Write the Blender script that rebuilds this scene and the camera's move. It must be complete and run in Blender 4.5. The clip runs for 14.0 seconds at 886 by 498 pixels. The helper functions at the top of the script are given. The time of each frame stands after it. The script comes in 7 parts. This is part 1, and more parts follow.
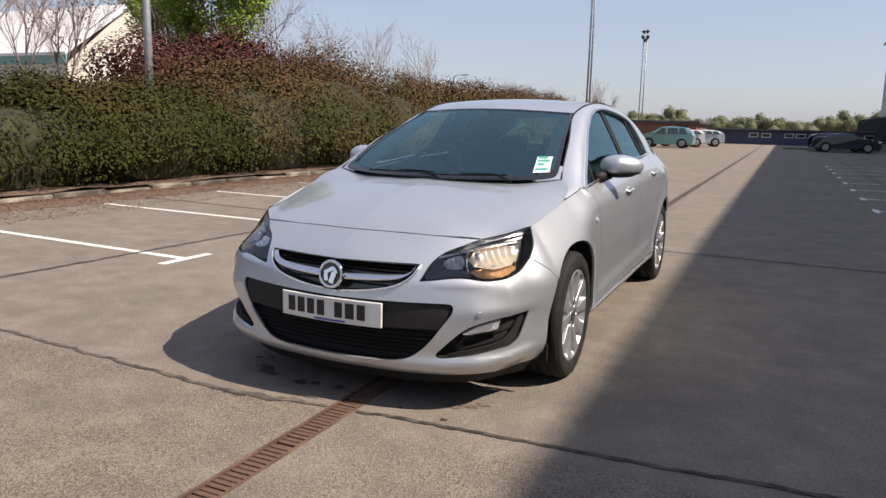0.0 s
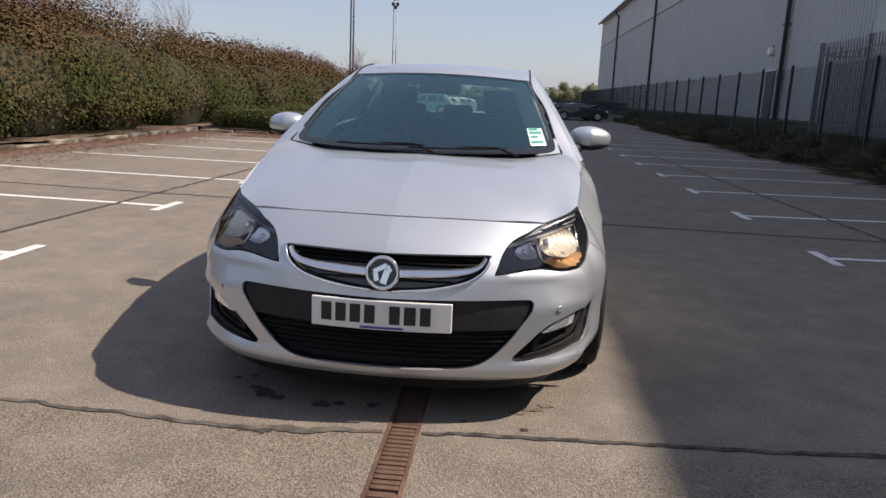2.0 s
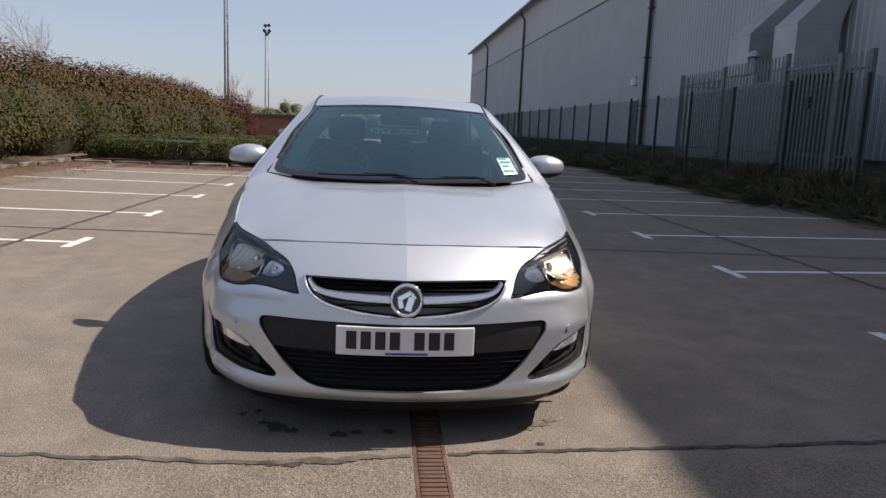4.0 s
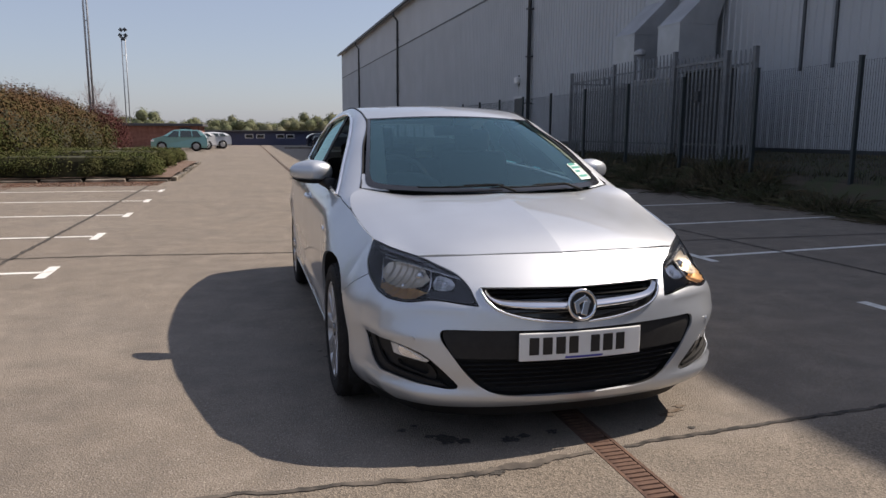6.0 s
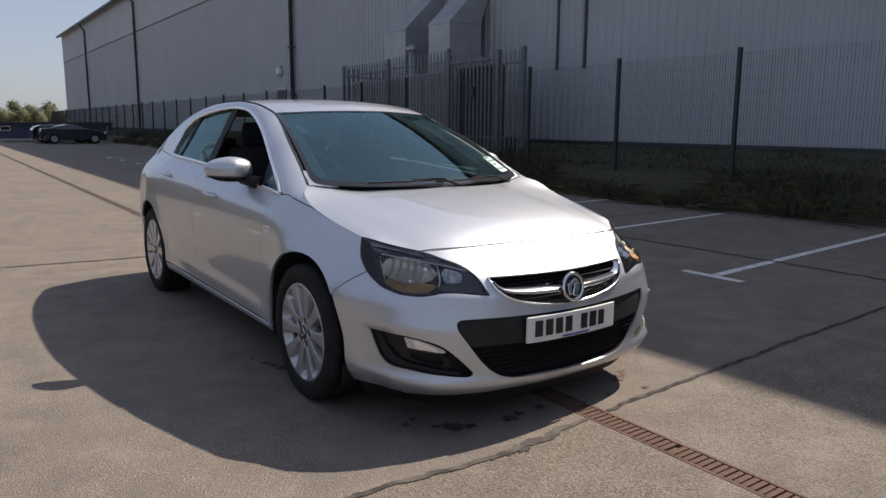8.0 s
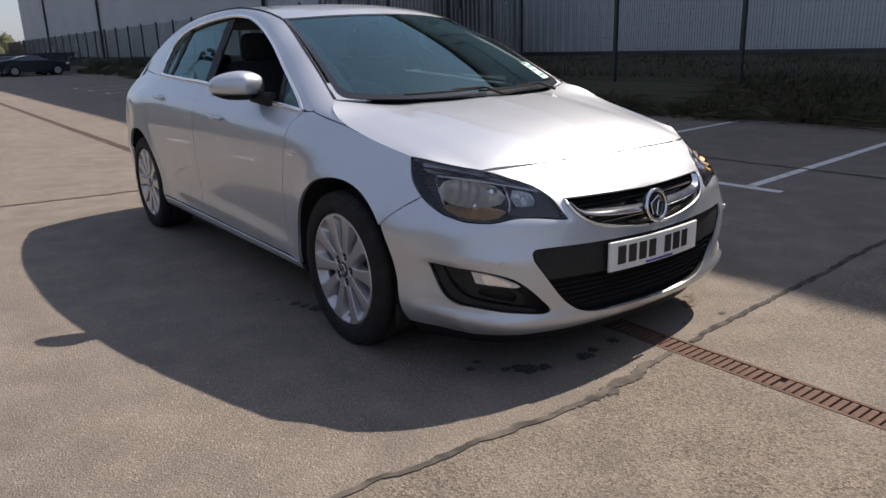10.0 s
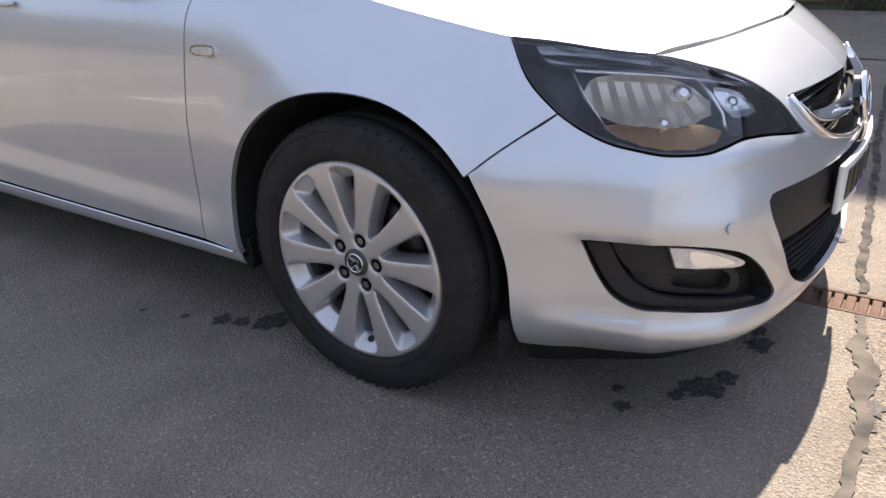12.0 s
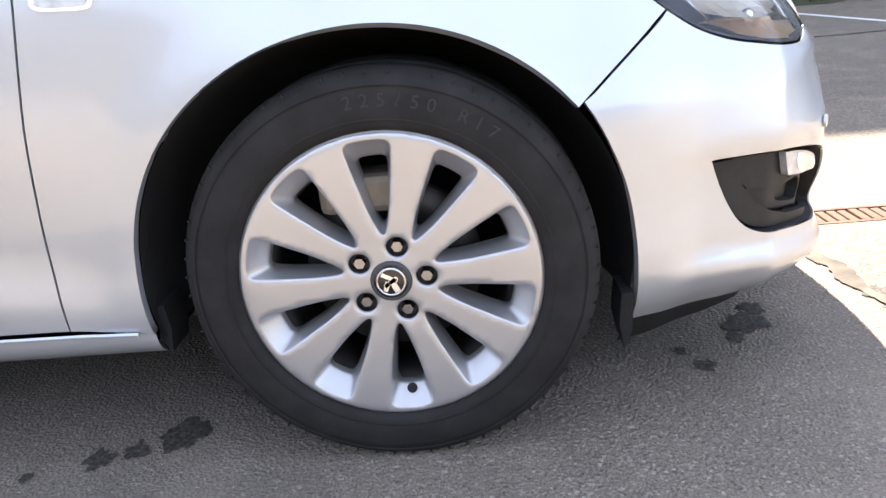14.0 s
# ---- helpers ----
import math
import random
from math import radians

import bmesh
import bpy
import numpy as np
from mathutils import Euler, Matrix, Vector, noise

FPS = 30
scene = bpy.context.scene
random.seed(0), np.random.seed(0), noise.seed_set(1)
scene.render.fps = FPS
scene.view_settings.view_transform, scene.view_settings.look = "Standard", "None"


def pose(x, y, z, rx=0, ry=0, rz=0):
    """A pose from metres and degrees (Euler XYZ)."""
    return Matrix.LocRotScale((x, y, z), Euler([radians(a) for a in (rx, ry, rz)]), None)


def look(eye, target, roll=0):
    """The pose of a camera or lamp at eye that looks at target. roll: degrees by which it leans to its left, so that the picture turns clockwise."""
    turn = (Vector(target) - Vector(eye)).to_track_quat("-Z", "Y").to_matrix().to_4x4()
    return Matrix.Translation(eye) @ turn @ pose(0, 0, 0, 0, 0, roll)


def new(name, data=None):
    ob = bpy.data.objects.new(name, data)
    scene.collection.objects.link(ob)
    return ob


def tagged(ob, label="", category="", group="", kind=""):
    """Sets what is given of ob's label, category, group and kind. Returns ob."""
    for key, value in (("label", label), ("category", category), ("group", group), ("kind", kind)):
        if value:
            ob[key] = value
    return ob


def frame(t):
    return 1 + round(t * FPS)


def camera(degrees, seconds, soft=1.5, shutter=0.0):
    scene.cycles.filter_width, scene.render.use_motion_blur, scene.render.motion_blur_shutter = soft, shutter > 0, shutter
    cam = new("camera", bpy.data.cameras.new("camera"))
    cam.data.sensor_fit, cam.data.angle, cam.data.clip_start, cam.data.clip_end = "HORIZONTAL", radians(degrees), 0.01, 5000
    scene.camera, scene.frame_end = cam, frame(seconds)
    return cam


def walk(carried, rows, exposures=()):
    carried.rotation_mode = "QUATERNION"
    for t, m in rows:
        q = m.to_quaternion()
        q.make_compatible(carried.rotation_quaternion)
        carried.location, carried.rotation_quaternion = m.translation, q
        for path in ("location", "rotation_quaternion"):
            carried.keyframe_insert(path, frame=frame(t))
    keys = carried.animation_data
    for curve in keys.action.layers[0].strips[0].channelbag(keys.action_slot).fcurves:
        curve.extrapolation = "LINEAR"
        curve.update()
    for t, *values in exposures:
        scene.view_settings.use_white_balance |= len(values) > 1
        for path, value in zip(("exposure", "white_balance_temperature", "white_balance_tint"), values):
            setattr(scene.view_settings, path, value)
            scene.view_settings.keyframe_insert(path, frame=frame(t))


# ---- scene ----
cam = camera(63.1, 14.0)
PATH = [
    (0, (1.755, -3.466, 1.245), (0.924, -1.681, 0.901), 1.3),
    (0.5, (1.446, -3.424, 1.241), (0.74, -1.595, 0.846), 2.2),
    (1, (1.069, -3.443, 1.219), (0.54, -1.555, 0.824), 2.6),
    (1.5, (0.746, -3.476, 1.218), (0.417, -1.542, 0.829), 2.0),
    (2, (0.426, -3.364, 1.214), (0.262, -1.414, 0.8), 2.6),
    (2.5, (0.16, -3.432, 1.227), (0.142, -1.474, 0.817), 1.5),
    (3, (0.009, -3.448, 1.24), (0.086, -1.488, 0.849), 1.2),
    (3.2, (-0.01, -3.45, 1.235), (0.08, -1.49, 0.86), 1.3),
    (5.3, (-0.713, -3.523, 1.21), (-0.319, -1.587, 0.904), 1.2),
    (5.5, (-0.881, -3.443, 1.232), (-0.458, -1.515, 0.908), 0.2),
    (6, (-1.254, -3.375, 1.244), (-0.734, -1.47, 0.925), 0.3),
    (6.5, (-1.612, -3.35, 1.253), (-0.927, -1.496, 0.945), 0.2),
    (7, (-1.886, -3.138, 1.236), (-1.037, -1.353, 0.931), -0.3),
    (7.2, (-1.96, -3.077, 1.251), (-1.024, -1.338, 0.939), 0.2),
    (9.3, (-2.377, -2.937, 1.258), (-1.166, -1.382, 0.916), -0.1),
    (9.5, (-2.361, -2.839, 1.222), (-1.17, -1.271, 0.87), 0.0),
    (10, (-2.215, -2.486, 1.179), (-1.064, -0.944, 0.632), -1.6),
    (10.5, (-2.175, -2.105, 1.128), (-1.019, -0.604, 0.487), -0.3),
    (11, (-2.103, -1.713, 1.043), (-0.832, -0.322, 0.371), -1.2),
    (11.5, (-1.993, -1.402, 1.021), (-0.661, -0.124, 0.25), -2.1),
    (12, (-1.947, -0.995, 0.962), (-0.444, 0.058, 0.168), -2.6),
    (12.5, (-1.903, -0.704, 0.892), (-0.32, 0.092, -0.034), -6.1),
    (13, (-1.861, -0.455, 0.814), (-0.179, 0.045, -0.144), -3.3),
    (13.5, (-1.855, -0.261, 0.753), (-0.034, 0.015, -0.027), -4.6),
    (14, (-1.874, -0.15, 0.735), (-0.005, -0.036, 0.031), -5.6),
]
EXPOSURES = [(0.0, 0.52, 6780, 14), (0.5, 0.47, 6780, 14), (3.0, 0.40, 6720, 14), (5.5, 0.31, 6720, 14), (7.0, 0.22, 6680, 14), (9.5, 0.22, 6620, 14), (10.5, 0.55, 6600, 14), (11.0, 0.85, 6650, 14), (11.5, 1.1, 6700, 14), (12.0, 1.45, 6800, 14), (12.5, 1.92, 6950, 13), (13.0, 2.4, 7000, 13), (13.5, 2.6, 7050, 12), (14.0, 2.6, 7000, 12)]
walk(cam, [(t, look(eye, target, roll)) for t, eye, target, roll in PATH], EXPOSURES)

# ---- light ----
SUN_TO = Vector((0.872, 0.06, 1.0)).normalized()
world = bpy.data.worlds.new("sky")
scene.world = world
world.use_nodes = True
wn = world.node_tree
sky = wn.nodes.new("ShaderNodeTexSky")
sky.sky_type, sky.sun_disc = "NISHITA", False
sky.sun_elevation = math.asin(SUN_TO.z)
sky.sun_rotation = math.atan2(SUN_TO.x, SUN_TO.y)
sky.air_density, sky.dust_density, sky.ozone_density = 1.0, 1.0, 2.0
haze = wn.nodes.new("ShaderNodeMix")
haze.data_type = "RGBA"
haze.inputs[0].default_value = 0.62
haze.inputs[7].default_value = (2.18, 2.45, 3.2, 1)
wn.links.new(sky.outputs[0], haze.inputs[6])
wn.links.new(haze.outputs[2], wn.nodes["Background"].inputs[0])
wn.nodes["Background"].inputs[1].default_value = 0.13
lamp = bpy.data.lights.new("sun", "SUN")
lamp.energy, lamp.angle, lamp.color = 4.7, radians(0.6), (1.0, 0.915, 0.81)
sun = new("sun", lamp)
sun.matrix_world = look(SUN_TO * 60, (0, 0, 0))


# ---- materials ----
def mat(name, colour, rough=0.6, metal=0.0, vary=0.15, scale=8.0, bump=0.0, bump_scale=60.0, second=None, coat=0.0, detail=6.0, ratio=(0.4, 0.65), random_tint=0.0, spec=0.5, object_tint=0.0):
    """A Principled material: two colours mixed by coarse noise, fine grain in value, and a fine bump."""
    m = bpy.data.materials.new(name)
    m.use_nodes = True
    nt = m.node_tree
    b = nt.nodes["Principled BSDF"]
    b.inputs["Roughness"].default_value = rough
    b.inputs["Metallic"].default_value = metal
    b.inputs["Coat Weight"].default_value = coat
    b.inputs["Coat Roughness"].default_value = 0.04
    b.inputs["Specular IOR Level"].default_value = spec
    co = nt.nodes.new("ShaderNodeTexCoord")
    n1 = nt.nodes.new("ShaderNodeTexNoise")
    n1.inputs["Scale"].default_value, n1.inputs["Detail"].default_value = scale, detail
    nt.links.new(co.outputs["Object"], n1.inputs["Vector"])
    ramp = nt.nodes.new("ShaderNodeMapRange")
    ramp.inputs[1].default_value, ramp.inputs[2].default_value = ratio
    nt.links.new(n1.outputs[0], ramp.inputs[0])
    mix = nt.nodes.new("ShaderNodeMix")
    mix.data_type = "RGBA"
    c2 = second if second else tuple(min(1.0, c * (1 + vary)) for c in colour)
    c1 = colour if second else tuple(c * (1 - vary) for c in colour)
    mix.inputs[6].default_value, mix.inputs[7].default_value = (*c1, 1), (*c2, 1)
    nt.links.new(ramp.outputs[0], mix.inputs[0])
    out = mix.outputs[2]
    if random_tint:
        geo = nt.nodes.new("ShaderNodeNewGeometry")
        mr = nt.nodes.new("ShaderNodeMapRange")
        mr.inputs[3].default_value, mr.inputs[4].default_value = 1 - random_tint, 1 + random_tint
        nt.links.new(geo.outputs["Random Per Island"], mr.inputs[0])
        hsv = nt.nodes.new("ShaderNodeHueSaturation")
        nt.links.new(mr.outputs[0], hsv.inputs["Value"])
        nt.links.new(out, hsv.inputs["Color"])
        out = hsv.outputs[0]
    if object_tint:
        info = nt.nodes.new("ShaderNodeObjectInfo")
        mr = nt.nodes.new("ShaderNodeMapRange")
        mr.inputs[3].default_value, mr.inputs[4].default_value = 1 - object_tint, 1 + object_tint * 0.3
        nt.links.new(info.outputs["Random"], mr.inputs[0])
        hsv = nt.nodes.new("ShaderNodeHueSaturation")
        nt.links.new(mr.outputs[0], hsv.inputs["Value"])
        nt.links.new(out, hsv.inputs["Color"])
        out = hsv.outputs[0]
    nt.links.new(out, b.inputs["Base Color"])
    if bump:
        n2 = nt.nodes.new("ShaderNodeTexNoise")
        n2.inputs["Scale"].default_value, n2.inputs["Detail"].default_value = bump_scale, 4.0
        nt.links.new(co.outputs["Object"], n2.inputs["Vector"])
        bp = nt.nodes.new("ShaderNodeBump")
        bp.inputs["Strength"].default_value, bp.inputs["Distance"].default_value = bump, 0.004
        nt.links.new(n2.outputs[0], bp.inputs["Height"])
        nt.links.new(bp.outputs[0], b.inputs["Normal"])
    return m


def ground_material():
    """Old asphalt concrete: fine grey-brown aggregate, broad stains, and a coarser exposed-stone slab beyond the cross joint."""
    m = bpy.data.materials.new("asphalt_concrete")
    m.use_nodes = True
    nt = m.node_tree
    b = nt.nodes["Principled BSDF"]
    b.inputs["Roughness"].default_value = 0.88
    co = nt.nodes.new("ShaderNodeTexCoord")

    def noise_tex(scale, detail=4.0, kind="ShaderNodeTexNoise"):
        n = nt.nodes.new(kind)
        n.inputs["Scale"].default_value = scale
        if kind == "ShaderNodeTexNoise":
            n.inputs["Detail"].default_value = detail
        nt.links.new(co.outputs["Object"], n.inputs["Vector"])
        return n

    def mixed(fac, a, c):
        x = nt.nodes.new("ShaderNodeMix")
        x.data_type = "RGBA"
        for sock, v in ((x.inputs[0], fac), (x.inputs[6], a), (x.inputs[7], c)):
            if isinstance(v, (tuple, float)):
                sock.default_value = (*v, 1) if isinstance(v, tuple) else v
            else:
                nt.links.new(v, sock)
        return x.outputs[2]

    def ranged(v, lo, hi, a=0.0, c=1.0):
        r = nt.nodes.new("ShaderNodeMapRange")
        r.inputs[1].default_value, r.inputs[2].default_value, r.inputs[3].default_value, r.inputs[4].default_value = lo, hi, a, c
        nt.links.new(v, r.inputs[0])
        return r.outputs[0]

    stones = noise_tex(150.0, kind="ShaderNodeTexVoronoi")
    grain = noise_tex(260.0, 3.0)
    mottled = noise_tex(1.1, 8.0)
    stains = noise_tex(0.35, 6.0)
    specks = noise_tex(210.0, kind="ShaderNodeTexVoronoi")
    fine = mixed(ranged(grain.outputs[0], 0.35, 0.68), (0.117, 0.098, 0.077), (0.283, 0.236, 0.186))
    fine = mixed(ranged(specks.outputs["Color"], 0.72, 0.95, 0.0, 0.75), fine, (0.43, 0.385, 0.33))
    fine = mixed(ranged(specks.outputs["Color"], 0.28, 0.05, 0.0, 0.7), fine, (0.045, 0.041, 0.037))
    coarse = mixed(ranged(stones.outputs["Color"], 0.15, 0.9), (0.080, 0.065, 0.048), (0.28, 0.232, 0.178))
    sep = nt.nodes.new("ShaderNodeSeparateXYZ")
    nt.links.new(co.outputs["Object"], sep.inputs[0])
    base = mixed(ranged(sep.outputs[1], -0.99, -0.93), coarse, fine)
    base = mixed(ranged(mottled.outputs[0], 0.42, 0.75, 0.0, 0.45), base, (0.122, 0.108, 0.093))
    base = mixed(ranged(stains.outputs[0], 0.5, 0.75, 0.0, 0.35), base, (0.26, 0.228, 0.19))
    worn = noise_tex(4.5, 7.0)
    base = mixed(ranged(worn.outputs[0], 0.52, 0.72, 0.0, 0.35), base, (0.10, 0.088, 0.074))
    base = mixed(ranged(worn.outputs[0], 0.48, 0.30, 0.0, 0.35), base, (0.29, 0.25, 0.205))
    nt.links.new(base, b.inputs["Base Color"])
    bp = nt.nodes.new("ShaderNodeBump")
    bp.inputs["Strength"].default_value, bp.inputs["Distance"].default_value = 0.9, 0.004
    nt.links.new(stones.outputs["Distance"], bp.inputs["Height"])
    nt.links.new(bp.outputs[0], b.inputs["Normal"])
    return m


def glass_material(name, tint, base_reflect=0.0, rough=0.0, shine=(0.62, 0.95, 0.98)):
    """A thin pane: tinted clear pass-through and a Fresnel mirror."""
    m = bpy.data.materials.new(name)
    m.use_nodes = True
    nt = m.node_tree
    nt.nodes.remove(nt.nodes["Principled BSDF"])
    clear, gloss = nt.nodes.new("ShaderNodeBsdfTransparent"), nt.nodes.new("ShaderNodeBsdfGlossy")
    clear.inputs[0].default_value = (*tint, 1)
    gloss.inputs["Roughness"].default_value = rough
    gloss.inputs["Color"].default_value = (*shine, 1)
    fres, mix = nt.nodes.new("ShaderNodeFresnel"), nt.nodes.new("ShaderNodeMixShader")
    fres.inputs["IOR"].default_value = 1.55 + base_reflect
    nt.links.new(fres.outputs[0], mix.inputs[0])
    nt.links.new(clear.outputs[0], mix.inputs[1])
    nt.links.new(gloss.outputs[0], mix.inputs[2])
    nt.links.new(mix.outputs[0], nt.nodes["Material Output"].inputs[0])
    return m


def paint_material(name, colour, metal=0.85, rough=0.42):
    """Car paint: metal flake under a clear coat, with a faint film of dust."""
    m = mat(name, colour, rough, metal, vary=0.03, scale=3.0, coat=1.0, bump=0.02, bump_scale=2500.0)
    return m


